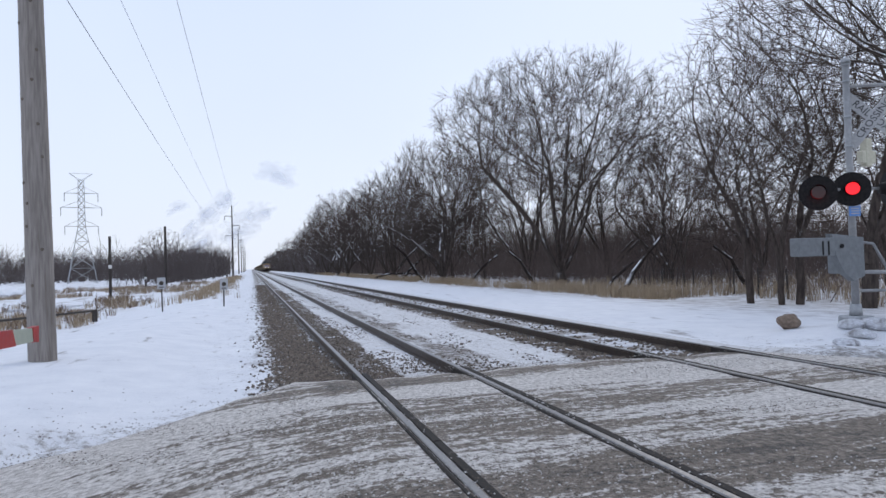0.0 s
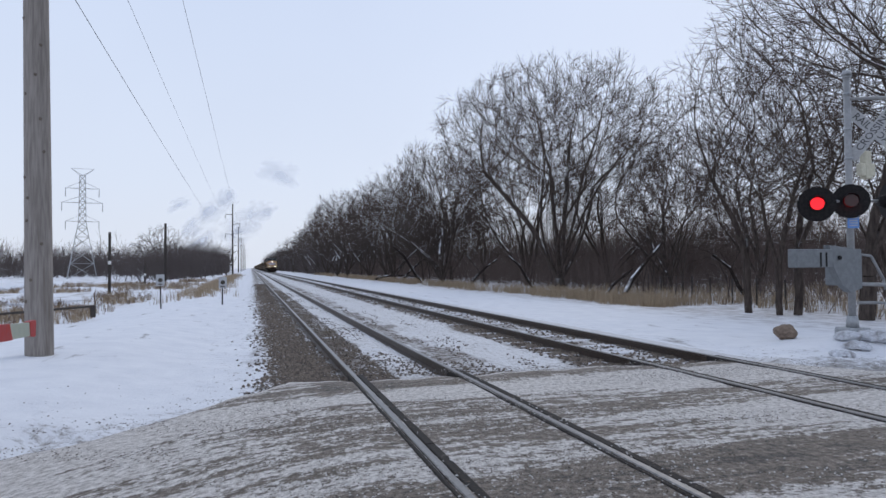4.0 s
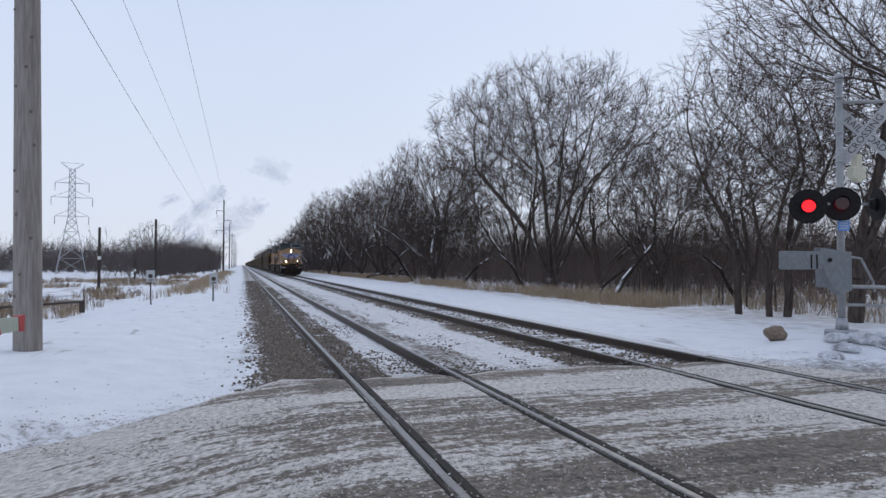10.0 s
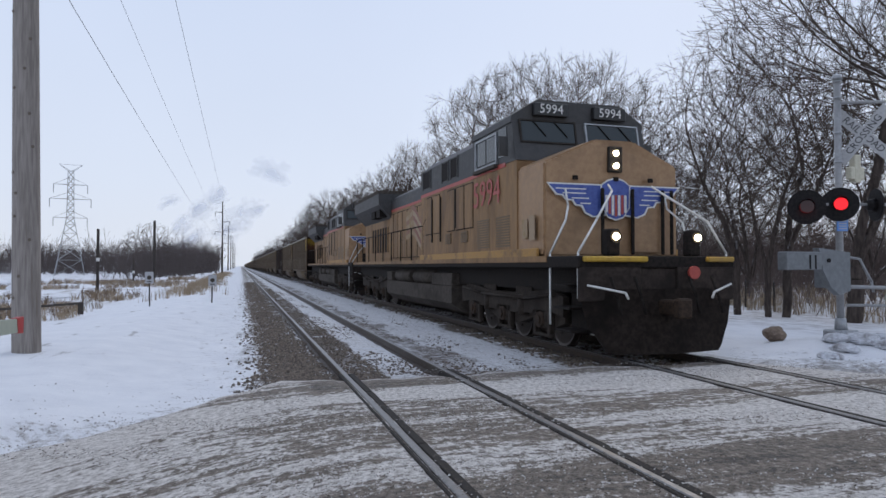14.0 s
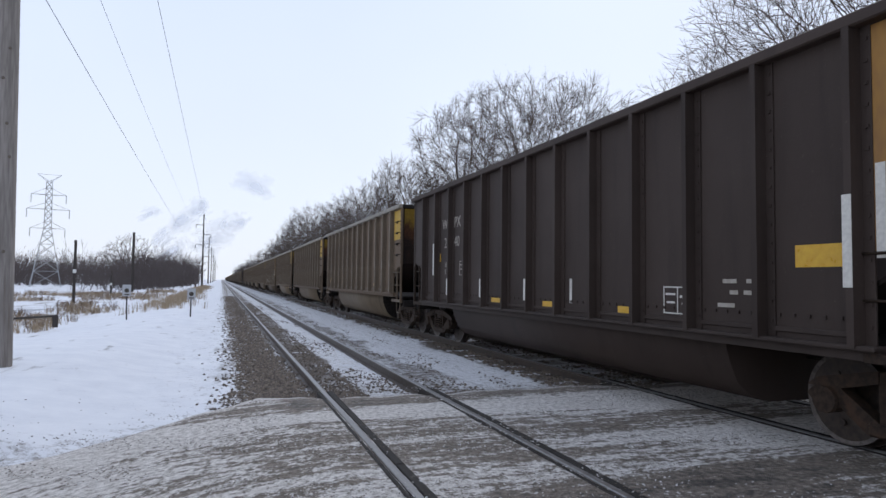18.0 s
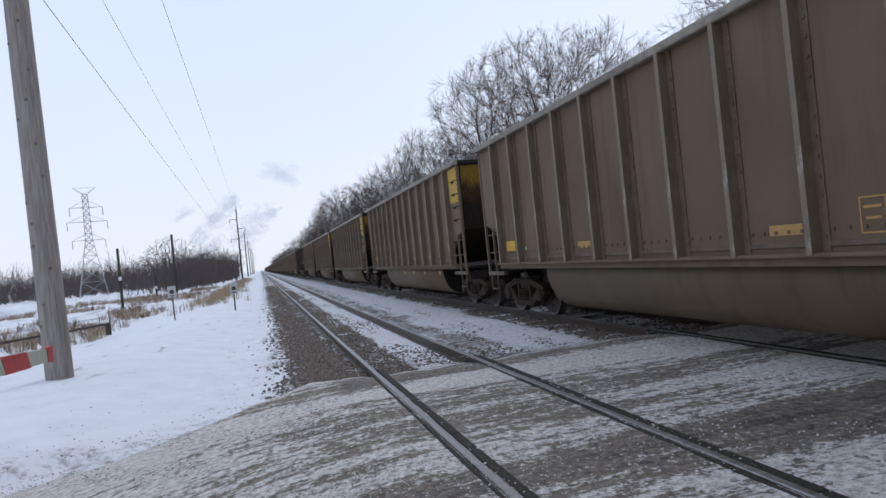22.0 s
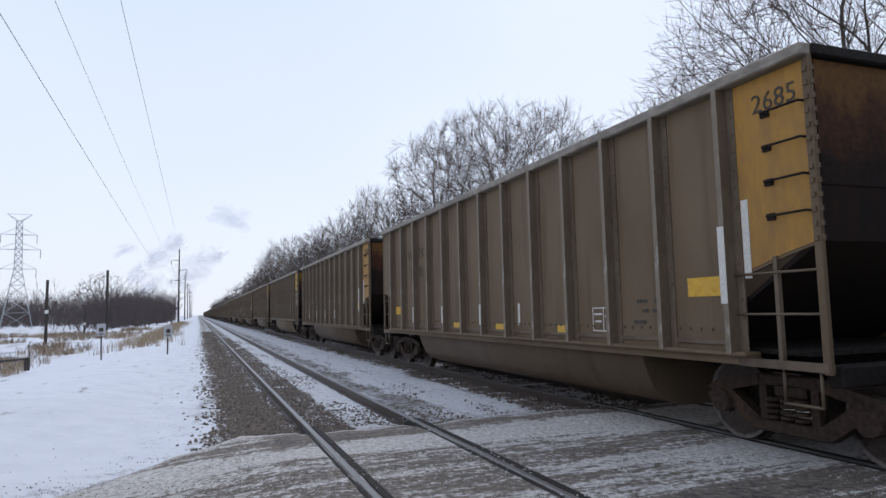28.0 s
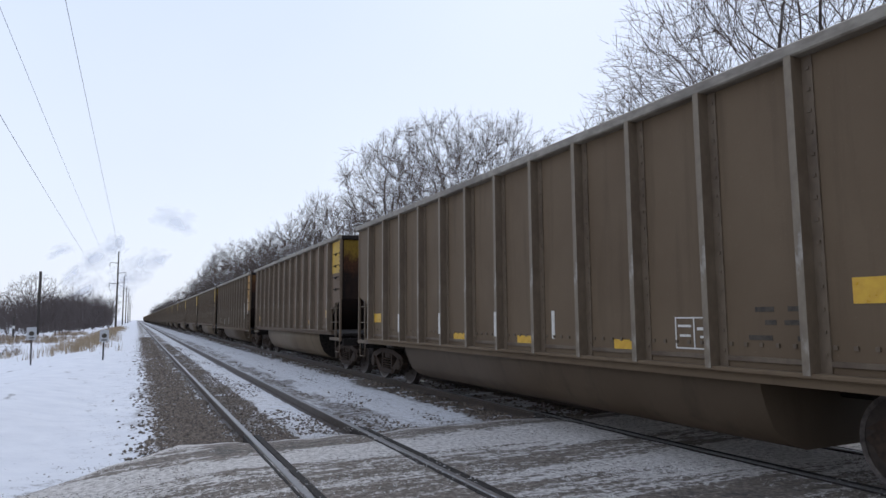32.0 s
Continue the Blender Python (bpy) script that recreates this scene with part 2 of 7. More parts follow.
def ground_material():
    """Snow with strips of bare stone between and beside the rails, tan weed in the field."""
    mat, n, l, b = nodes_of("snowy_ground", 0.8)
    geo = n.new("ShaderNodeNewGeometry")
    xyz = n.new("ShaderNodeSeparateXYZ")
    l.new(geo.outputs["Position"], xyz.inputs[0])
    X, Y = xyz.outputs["X"], xyz.outputs["Y"]
    big = noise_node(n, l, 0.35, 6, vec=geo.outputs["Position"])
    mid = noise_node(n, l, 1.6, 8, vec=geo.outputs["Position"], rough=0.65)
    fine = noise_node(n, l, 16, 6, vec=geo.outputs["Position"], rough=0.7)
    speck = noise_node(n, l, 7, 9, vec=geo.outputs["Position"], rough=0.8)
    drift = noise_node(n, l, 1.9, 8, vec=geo.outputs["Position"], stretch=(1.0, 0.28, 1), rough=0.68)
    snow = blend(n, l, span(n, l, mid, 0.3, 0.7), SNOW, SNOW2)
    # soot and dust on the snow of the track bed
    bed = n.new("ShaderNodeMath")
    bed.operation = "COMPARE"
    l.new(X, bed.inputs[0])
    bed.inputs[1].default_value, bed.inputs[2].default_value = 4.4, 4.1
    snow = blend(n, l, calc(n, l, "MULTIPLY", bed.outputs[0], span(n, l, fine, 0.38, 0.64, 0.1, 0.75)), snow, (0.46, 0.43, 0.40))
    stone = blend(n, l, span(n, l, fine, 0.35, 0.65), (0.05, 0.038, 0.029), (0.20, 0.163, 0.132))
    weed = blend(n, l, span(n, l, fine, 0.35, 0.65), (0.13, 0.09, 0.06), (0.30, 0.23, 0.165))

    def strip(x0, x1, soft):
        # how far inside the strip x0..x1, 0 outside and 1 well within
        c, h = (x0 + x1) / 2, (x1 - x0) / 2
        d = calc(n, l, "SUBTRACT", h, calc(n, l, "ABSOLUTE", calc(n, l, "SUBTRACT", X, c)))
        return span(n, l, d, -soft, soft)

    def ragged(mask, lo, hi):
        return span(n, l, calc(n, l, "ADD", mask, calc(n, l, "MULTIPLY", calc(n, l, "SUBTRACT", drift, 0.5), 3.0)), lo, hi)

    far = span(n, l, Y, 9.0, 10.5)
    left = calc(n, l, "MULTIPLY", ragged(strip(0.30, 1.42, 0.55), 0.30, 0.95), span(n, l, speck, 0.36, 0.56, 0.45, 1.0))
    inner = calc(n, l, "MULTIPLY", ragged(strip(1.45, 2.15, 0.3), 0.35, 0.70), span(n, l, noise_node(n, l, 0.35, 4, vec=geo.outputs["Position"]), 0.32, 0.50, 0.35, 1.0))
    right = calc(n, l, "MULTIPLY", ragged(strip(2.95, 4.0, 0.5), 0.55, 0.95), span(n, l, speck, 0.40, 0.54, 0.25, 1.0))
    second = ragged(strip(5.35, 6.25, 0.25), 0.35, 0.75)
    outer = calc(n, l, "MAXIMUM", calc(n, l, "MULTIPLY", ragged(strip(7.2, 7.75, 0.22), 0.4, 0.8), 0.85), calc(n, l, "MULTIPLY", ragged(strip(6.2, 7.3, 0.3), 0.75, 1.15), 0.7))
    bare = calc(n, l, "MAXIMUM", calc(n, l, "MAXIMUM", left, inner), calc(n, l, "MAXIMUM", right, calc(n, l, "MAXIMUM", second, outer)))
    bare = calc(n, l, "MAXIMUM", bare, calc(n, l, "MULTIPLY", strip(-0.4, 8.6, 1.0), span(n, l, speck, 0.55, 0.62, 0, 0.85)))
    bare = calc(n, l, "MULTIPLY", bare, far)
    col = blend(n, l, bare, snow, stone)
    # weeds: the left field beyond the bank, and the margin before the wood
    field = calc(n, l, "MULTIPLY", span(n, l, X, -5.0, -11.0), span(n, l, Y, 26, 40))
    field = calc(n, l, "MULTIPLY", field, span(n, l, big, 0.53, 0.66, 0, 0.7))
    edge = calc(n, l, "MULTIPLY", span(n, l, calc(n, l, "ADD", X, calc(n, l, "MULTIPLY", mid, 4)), 15.0, 18.0), span(n, l, mid, 0.40, 0.65, 0.0, 0.6))
    edge = calc(n, l, "MULTIPLY", edge, span(n, l, Y, 8, 20))
    col = blend(n, l, calc(n, l, "MAXIMUM", field, edge), col, weed)
    # grit thrown off the road, thick at its edge and thinning out over the bank
    at = n.new("ShaderNodeAttribute")
    at.attribute_name = "grit"
    g = calc(n, l, "ADD", calc(n, l, "MULTIPLY", at.outputs["Fac"], 0.75), calc(n, l, "MULTIPLY", calc(n, l, "SUBTRACT", speck, 0.5), 2.2))
    g = calc(n, l, "ADD", g, calc(n, l, "MULTIPLY", calc(n, l, "SUBTRACT", mid, 0.5), 0.8))
    dirt = blend(n, l, span(n, l, fine, 0.35, 0.65), (0.10, 0.085, 0.075), (0.42, 0.39, 0.36))
    col = blend(n, l, calc(n, l, "MULTIPLY", span(n, l, g, 0.30, 0.62), 0.9), col, dirt)
    l.new(col, b.inputs["Base Color"])
    bump(n, l, b, calc(n, l, "ADD", fine, calc(n, l, "MULTIPLY", mid, 2.0)), 0.6, 0.04)
    return mat


def road_material():
    """Worn asphalt under packed snow, dirt and salt, in streaks along the traffic."""
    mat, n, l, b = nodes_of("snowy_asphalt", 0.75)
    geo = n.new("ShaderNodeNewGeometry")
    # the ruts swing round where the traffic turns in
    xyz = n.new("ShaderNodeSeparateXYZ")
    l.new(geo.outputs["Position"], xyz.inputs[0])
    swing = calc(n, l, "MINIMUM", calc(n, l, "MAXIMUM", calc(n, l, "SUBTRACT", 1.0, xyz.outputs["X"]), 0.0), 4.0)
    turn = calc(n, l, "MULTIPLY", calc(n, l, "MULTIPLY", swing, calc(n, l, "ADD", 0.24, calc(n, l, "MULTIPLY", swing, 0.13))), -1.0)
    cmb = n.new("ShaderNodeCombineXYZ")
    l.new(xyz.outputs["X"], cmb.inputs["X"])
    l.new(calc(n, l, "SUBTRACT", xyz.outputs["Y"], turn), cmb.inputs["Y"])
    P = cmb.outputs[0]
    long = noise_node(n, l, 1.0, 5, vec=P, stretch=(0.09, 1.0, 1), rough=0.55)
    band = noise_node(n, l, 1.0, 7, vec=P, stretch=(0.32, 3.2, 1), rough=0.65)
    mid = noise_node(n, l, 4.2, 10, vec=P, rough=0.78, stretch=(0.6, 1.8, 1))
    fine = noise_node(n, l, 15, 8, vec=P, rough=0.8)
    tar = blend(n, l, span(n, l, fine, 0.42, 0.60), (0.034, 0.027, 0.022), (0.115, 0.093, 0.075))
    mud = blend(n, l, span(n, l, fine, 0.42, 0.58), (0.105, 0.083, 0.064), (0.265, 0.218, 0.174))
    ice = blend(n, l, span(n, l, fine, 0.40, 0.56), (0.37, 0.330, 0.290), (0.76, 0.715, 0.67))

    def off(value, by):
        return calc(n, l, "MULTIPLY", calc(n, l, "SUBTRACT", value, 0.5), by)

    s = calc(n, l, "ADD", off(long, 1.9), calc(n, l, "ADD", off(band, 1.4), calc(n, l, "ADD", off(mid, 2.2), off(fine, 1.3))))
    # wheel paths across the line: bare ruts with packed snow between them
    ruts = calc(n, l, "COSINE", calc(n, l, "MULTIPLY", calc(n, l, "SUBTRACT", calc(n, l, "SUBTRACT", xyz.outputs["Y"], turn), 7.65), 2.79))
    s = calc(n, l, "ADD", s, calc(n, l, "MULTIPLY", ruts, 0.19))
    s = calc(n, l, "ADD", s, span(n, l, xyz.outputs["X"], 0.9, -2.2, 0.02, 0.27))
    s = calc(n, l, "ADD", s, span(n, l, xyz.outputs["X"], 2.5, 6.0, 0.02, 0.20))
    rim = n.new("ShaderNodeAttribute")
    rim.attribute_name = "rim"
    s = calc(n, l, "ADD", s, calc(n, l, "MULTIPLY", rim.outputs["Fac"], 0.36))
    col = blend(n, l, span(n, l, s, -0.42, -0.16), tar, mud)
    col = blend(n, l, span(n, l, s, 0.04, 0.20), col, ice)
    # loose grit
    grain = noise_node(n, l, 34, 6, vec=P, rough=0.8)
    col = blend(n, l, span(n, l, calc(n, l, "ADD", grain, off(mid, 0.35)), 0.56, 0.64, 0, 0.6), col, (0.085, 0.068, 0.054))
    l.new(col, b.inputs["Base Color"])
    l.new(span(n, l, s, -0.4, 0.3, 0.6, 0.88), b.inputs["Roughness"])
    bump(n, l, b, calc(n, l, "ADD", fine, calc(n, l, "MULTIPLY", s, 1.5)), 0.6, 0.025)
    return mat


def bark_material(name, c1, c2, snowy):
    mat, n, l, b = nodes_of(name, 0.9)
    b.inputs["Specular IOR Level"].default_value = 0.1
    f = noise_node(n, l, 9, 6, stretch=(1, 1, 0.25))
    col = blend(n, l, span(n, l, f, 0.3, 0.7), c1, c2)
    geo = n.new("ShaderNodeNewGeometry")
    xyz = n.new("ShaderNodeSeparateXYZ")
    l.new(geo.outputs["Normal"], xyz.inputs[0])
    patch = noise_node(n, l, 1.1, 4)
    up = calc(n, l, "MULTIPLY", span(n, l, xyz.outputs["Z"], 0.25, 0.6), span(n, l, patch, 0.62 - snowy, 0.72 - snowy))
    col = blend(n, l, up, col, SNOW)
    l.new(col, b.inputs["Base Color"])
    bump(n, l, b, f, 0.5, 0.03)
    return mat


M_SNOW = snow_material()
M_GROUND = ground_material()
M_ROAD = road_material()
M_BARK = bark_material("bark", (0.038, 0.030, 0.026), (0.105, 0.084, 0.073), 0.13)
M_TWIG = bark_material("twigs", (0.048, 0.037, 0.032), (0.105, 0.082, 0.072), 0.03)
# for the far woods: distance haze put into the colour, greyer than near brush
M_HAZEBRUSH = bark_material("hazed_brush", (0.075, 0.061, 0.057), (0.145, 0.123, 0.117), 0.0)
M_BRUSH = bark_material("brush", (0.095, 0.072, 0.064), (0.19, 0.148, 0.13), 0.0)
M_RAIL = surface("rail_steel", (0.045, 0.034, 0.028), (0.095, 0.07, 0.055), 3, 0.5, 0.6)
M_RAILTOP = surface("rail_head_steel", (0.17, 0.165, 0.16), (0.30, 0.29, 0.285), 3, 0.40, 0.8, relief=0.03)
M_RUBBER = surface("crossing_rubber", (0.018, 0.016, 0.015), (0.05, 0.043, 0.038), 5, 0.75, dirt=(0.2, 0.18, 0.16), dirt_scale=3, dirt_lo=0.62, dirt_hi=0.72)
M_TIE = surface("tie_timber", (0.05, 0.04, 0.033), (0.12, 0.10, 0.085), 3, 0.9, dirt=(0.64, 0.64, 0.66), dirt_scale=1.6, dirt_lo=0.34, dirt_hi=0.44)
M_STONE = surface("ballast_stone", (0.062, 0.047, 0.036), (0.24, 0.192, 0.152), 3, 0.9, vary=0.0)
M_POLEWOOD = surface("weathered_pole_wood", (0.19, 0.165, 0.145), (0.31, 0.275, 0.25), 1.2, 0.85, dirt=(0.12, 0.095, 0.075), dirt_scale=1.0, dirt_lo=0.55, dirt_hi=0.75, stretch=(4, 4, 0.3))
M_KNOT = surface("knot_wood", (0.10, 0.08, 0.062), (0.16, 0.13, 0.105), 3, 0.9)
M_DARKWOOD = surface("creosoted_wood", (0.035, 0.03, 0.028), (0.085, 0.072, 0.065), 2, 0.85, stretch=(3, 3, 0.3))
M_STEEL = surface("galvanized_steel", (0.30, 0.31, 0.32), (0.42, 0.43, 0.44), 2, 0.5, 0.5)
M_WIRE = surface("wire", (0.12, 0.12, 0.125), (0.18, 0.18, 0.185), 2, 0.6, 0.3, relief=0)

# ---- ground, road, tracks ----
TRACKS = ((1.44, 2.91), (6.00, 7.47))      # the rails' middles, by track
LINE2 = 6.735                              # the middle of the far track
ROAD_END = 9.35


def road_edge(x):
    """Where the road's packed snow ends and the bank begins, for each x."""
    keys = ((-60, 3.2), (-8, 4.6), (-3.5, 5.3), (-2.2, 6.3), (-1.4, 7.0), (-0.6, 8.2), (0.6, 9.6), (2.0, 9.45), (7.6, 9.4), (8.6, 7.9), (10.5, 6.7), (16, 5.6), (60, 4.6))
    for (x0, y0), (x1, y1) in zip(keys, keys[1:]):
        if x <= x1:
            y = y0 + (y1 - y0) * (x - x0) / (x1 - x0)
            break
    else:
        y = keys[-1][1]
    return y + 0.35 * (noise.noise((x * 0.8, 3.1, 0)) + 0.5 * noise.noise((x * 2.3, 7.7, 0)))


def smooth(t):
    t = min(1.0, max(0.0, t))
    return t * t * (3 - 2 * t)


def ground_z(x, y):
    """The lie of the land: a low track bed, banks of snow, lower fields on both sides."""
    edge = road_edge(x)
    bed = -0.16
    z = bed
    if x < 0.9:
        z = bed - 0.05 * smooth((0.9 - x) / 0.8)
        shelf = 0.05 * noise.noise((x * 0.35, y * 0.12, 1)) + (0.10 + 0.20 * smooth((30 - y) / 14)) * smooth((-0.5 - x) / 2.3)
        z += shelf
        down = smooth((-1.6 - 0.045 * min(max(y - 12, 0), 40) * 0 - x) / 7.0) * smooth((y - 13) / 14)
        z -= 0.75 * down
        z -= 0.5 * smooth((-9 - x) / 14) * smooth((y - 14) / 20)
        z += 0.035 * noise.noise((x * 0.9, y * 0.55, 6)) * smooth((-0.3 - x) / 1.0)
        z += 0.22 * noise.noise((x * 0.11, y * 0.09, 5)) * smooth((-5 - x) / 8)
    if x > 7.9:
        z = bed + 0.05 * smooth((x - 7.9) / 1.2) + 0.08 * noise.noise((x * 0.3, y * 0.2, 2)) * smooth((x - 8.2) / 2)
        z -= 0.25 * smooth((x - 11) / 8)
        z += 0.15 * noise.noise((x * 0.12, y * 0.12, 4)) * smooth((x - 14) / 8)
    if y > ROAD_END:
        z += 0.02 * noise.noise((x * 2.1, y * 2.1, 3))
    # a ploughed bank along the road's edge, off the tracks
    off = 1.0 if (x < 0.3 or x > 8.2) else 0.0
    ridge = math.exp(-((y - edge - 0.75) / 0.6) ** 2) * off * (0.5 + 0.5 * noise.noise((x * 1.1, y * 1.1, 9)))
    z += 0.13 * ridge * (1.5 if x > 8 else 0.6)
    # the raised corner on which the signal stands
    z += 0.27 * math.exp(-((x - 11.5) / 1.5) ** 2 - ((y - 10.0) / 1.0) ** 2)
    if y < edge + 0.2:
        z = min(z, -0.10)
    return z


def axis_steps(lo, hi, centre, fine, grow):
    out, step, v = [centre], fine, centre
    while v < hi:
        v += step
        out.append(min(v, hi))
        step *= grow
    step, v = fine, centre
    while v > lo:
        v -= step
        out.insert(0, max(v, lo))
        step *= grow
    return out


def sheet(name, xs, ys, height, material):
    verts = [(x, y, height(x, y)) for y in ys for x in xs]
    w = len(xs)
    faces = [(j * w + i, j * w + i + 1, (j + 1) * w + i + 1, (j + 1) * w + i) for j in range(len(ys) - 1) for i in range(w - 1)]
    return raw(name, verts, faces, material, smooth=True)


XS = axis_steps(-2600, 2600, 3.0, 0.16, 1.035)
YS = axis_steps(-900, 3800, 9.0, 0.16, 1.03)
ground = sheet("ground", XS, YS, ground_z, M_GROUND)
grit = ground.data.attributes.new("grit", "FLOAT", "POINT")
grit.data.foreach_set("value", [(math.exp(-max(0.0, y - road_edge(x)) / (1.5 if x > 5 else 0.9)) * (0.9 if x > 0.9 else 0.5) if y < 40 else 0.0) for y in YS for x in XS])
tagged(ground, "snow-covered ground with bare ballast strips and tan weeds", "ground", kind="structure")


def build_road():
    xs = axis_steps(-60, 60, 3.0, 0.12, 1.03)
    vs = [1 - (1 - i / 110) ** 1.6 for i in range(111)]
    verts, faces = [], []
    for v in vs:
        for x in xs:
            y = -14 + (road_edge(x) + 14) * v
            z = -0.012 + 0.012 * noise.noise((x * 0.5, y * 1.8, 0)) + 0.007 * noise.noise((x * 1.7, y * 6, 4))
            rail = min(abs(x - r) for t in TRACKS for r in t)
            z = min(z, -0.008 if rail < 0.3 else 0.02)
            if v > 0.97:
                z -= 0.10 * (v - 0.97) / 0.03
            verts.append((x, y, z))
    w = len(xs)
    for j in range(len(vs) - 1):
        for i in range(w - 1):
            faces.append((j * w + i, j * w + i + 1, (j + 1) * w + i + 1, (j + 1) * w + i))
    ob = raw("road", verts, faces, M_ROAD, smooth=True)
    rim = ob.data.attributes.new("rim", "FLOAT", "POINT")
    rim.data.foreach_set("value", [(0.0 if 0.9 < x < 8.0 else math.exp(-max(0.0, road_edge(x) - y) / (1.6 if x < 0.9 else 0.9))) for x, y, z in verts])
    return ob


road = tagged(build_road(), "grey asphalt road under rutted dirty packed snow", "road", kind="structure")

RAIL_OUTLINE = ((-0.075, -0.17), (0.075, -0.17), (0.075, -0.155), (0.012, -0.135), (0.012, -0.04), (0.036, -0.03), (0.036, -0.004), (-0.036, -0.004), (-0.036, -0.03), (-0.012, -0.04), (-0.012, -0.135), (-0.075, -0.155))


def build_tracks():
    tie_me = None
    for track_no, rails in enumerate(TRACKS):
        track = empty("railway_track", pose(sum(rails) / 2, 0, 0))
        tagged(track, "standard gauge railway track with rusty rails on snowy ties", "railway track", "railway tracks", "structure")
        c = sum(rails) / 2
        for x in rails:
            bm = fresh()
            prism(bm, [(p[0] + x - c, p[1]) for p in RAIL_OUTLINE], "y", -60, 1500)
            rail = part("rail", bm, M_RAIL, track, "brown steel rail")
            bm = fresh()
            prism(bm, [(x - c - 0.034, -0.004), (x - c + 0.034, -0.004), (x - c + 0.026, 0.006), (x - c - 0.026, 0.006)], "y", -60, 1500)
            part("rail_head", bm, M_RAILTOP, rail, "polished running surface")
            for side, w in ((1, 0.085), (-1, 0.035)):
                bm = fresh()
                x0 = x - c + side * 0.05
                x1 = x0 + side * w
                y = -14.0
                while y < ROAD_END - 0.3:
                    y1 = min(y + 2.44, ROAD_END)
                    box(bm, min(x0, x1), max(x0, x1), y, y1 - 0.012, -0.15, -0.003 + 0.004 * random.random(), 0.008)
                    y = y1
                part("flange_strip", bm, M_RUBBER, track, "dark rubber strip beside the rail")
        # ties: the near ones one by one, the far ones joined
        if tie_me is None:
            bm = fresh()
            box(bm, -1.3, 1.3, -0.115, 0.115, -0.32, -0.172, 0.015)
            tie_me = bpy.data.meshes.new("tie")
            bm.to_mesh(tie_me)
            bm.free()
        for i in range(140):
            y = ROAD_END + 0.25 + i * 0.53
            shared("tie", tie_me, M_TIE, track, "", pose(random.uniform(-0.06, 0.06), y, 0.014 * track_no + random.uniform(-0.012, 0.012), 0, 0, random.uniform(-0.8, 0.8)))
        verts, faces = [], []
        for i in range(140, 900):
            y, k = ROAD_END + 0.25 + i * 0.53, len(verts)
            verts += [(sx * 1.3, y + sy * 0.115, z) for z in (-0.32, -0.172) for sy in (-1, 1) for sx in (-1, 1)]
            faces += [(k + a, k + b, k + c2, k + d) for a, b, c2, d in ((4, 5, 7, 6), (0, 1, 5, 4), (2, 6, 7, 3), (0, 4, 6, 2), (1, 3, 7, 5))]
        tagged(raw("far_ties", verts, faces, M_TIE, track), "distant timber ties", kind="stuff")


build_tracks()


def stone_field(name, label, count, place, size, level=None, material=None):
    """Loose angular stones, joined: each a squashed, turned lump."""
    rnd = random.Random(hash(len(name)) + count)
    base = [(1, 0, 0), (-1, 0, 0), (0, 1, 0), (0, -1, 0), (0, 0, 1), (0, 0, -0.6)]
    tri = [(0, 2, 4), (2, 1, 4), (1, 3, 4), (3, 0, 4), (2, 0, 5), (1, 2, 5), (3, 1, 5), (0, 3, 5)]
    verts, faces = [], []
    for _ in range(count):
        x, y = place(rnd)
        s = size * rnd.uniform(0.5, 1.3)
        a, k = rnd.uniform(0, 6.28), len(verts)
        z = (ground_z(x, y) if level is None else level) + s * 0.25
        for bx, by, bz in base:
            j = [rnd.uniform(0.6, 1.2) for _ in range(3)]
            px, py, pz = bx * j[0] + rnd.uniform(-0.3, 0.3), by * j[1] + rnd.uniform(-0.3, 0.3), bz * 0.7 * j[2]
            verts.append((x + s * (px * math.cos(a) - py * math.sin(a)), y + s * (px * math.sin(a) + py * math.cos(a)), z + s * pz))
        faces += [(k + p, k + q, k + r) for p, q, r in tri]
    ob = raw(name, verts, faces, material or M_STONE)
    return tagged(ob, label, "ballast", kind="stuff")


def near_bias(rnd, lo, hi):
    return lo + (hi - lo) * rnd.random() ** 2.2


stone_field("ballast_shoulder", "grey brown crushed stone on the track's shoulder", 13000, lambda r: (min(1.42, r.choice((r.triangular(0.25, 1.45, 1.05), r.gauss(0.75, 0.30)))), near_bias(r, 9.3, 70)), 0.036)
def between(r):
    """A place between the rails, in drifts along the line where the snow has blown thin."""
    while True:
        x, y = r.choice((r.uniform(1.5, 2.15), r.uniform(1.5, 2.15), r.triangular(2.95, 5.2, 3.5), r.uniform(2.0, 2.85))), near_bias(r, 9.4, 50)
        if noise.noise((x * 1.9, y * 0.32, 17)) > (-0.5 if x < 2.2 else 0.10):
            return x, y


stone_field("ballast_between_rails", "crushed stone showing through thin snow between rails", 6200, between, 0.026)
stone_field("ballast_of_far_track", "dark crushed stone round the far rails", 4200, lambda r: (r.choice((r.triangular(5.2, 6.3, 5.8), r.triangular(5.2, 6.3, 5.8), r.uniform(6.2, 7.4), r.triangular(7.1, 7.9, 7.5))), near_bias(r, 9.3, 60)), 0.042)


def rutted(r):
    """A place on the road, thicker in streaks along the traffic."""
    while True:
        x, y = r.uniform(-5.5, 10.5), 2.2 + 7.4 * r.random()
        if y < road_edge(x) - 0.05 and noise.noise((x * 0.25, (y + 0.38 * min(0, x - 1.2)) * 1.7, 3)) + 0.35 * noise.noise((x * 1.6, y * 2.4, 8)) > 0.06:
            return x, y


def verge(r):
    """A place on the snow just past the road's edge."""
    x = r.choice((r.uniform(-7, 0.4), r.uniform(-7, 0.4), r.uniform(8.2, 13)))
    return x, road_edge(x) + min(3.0, r.expovariate(1.5))


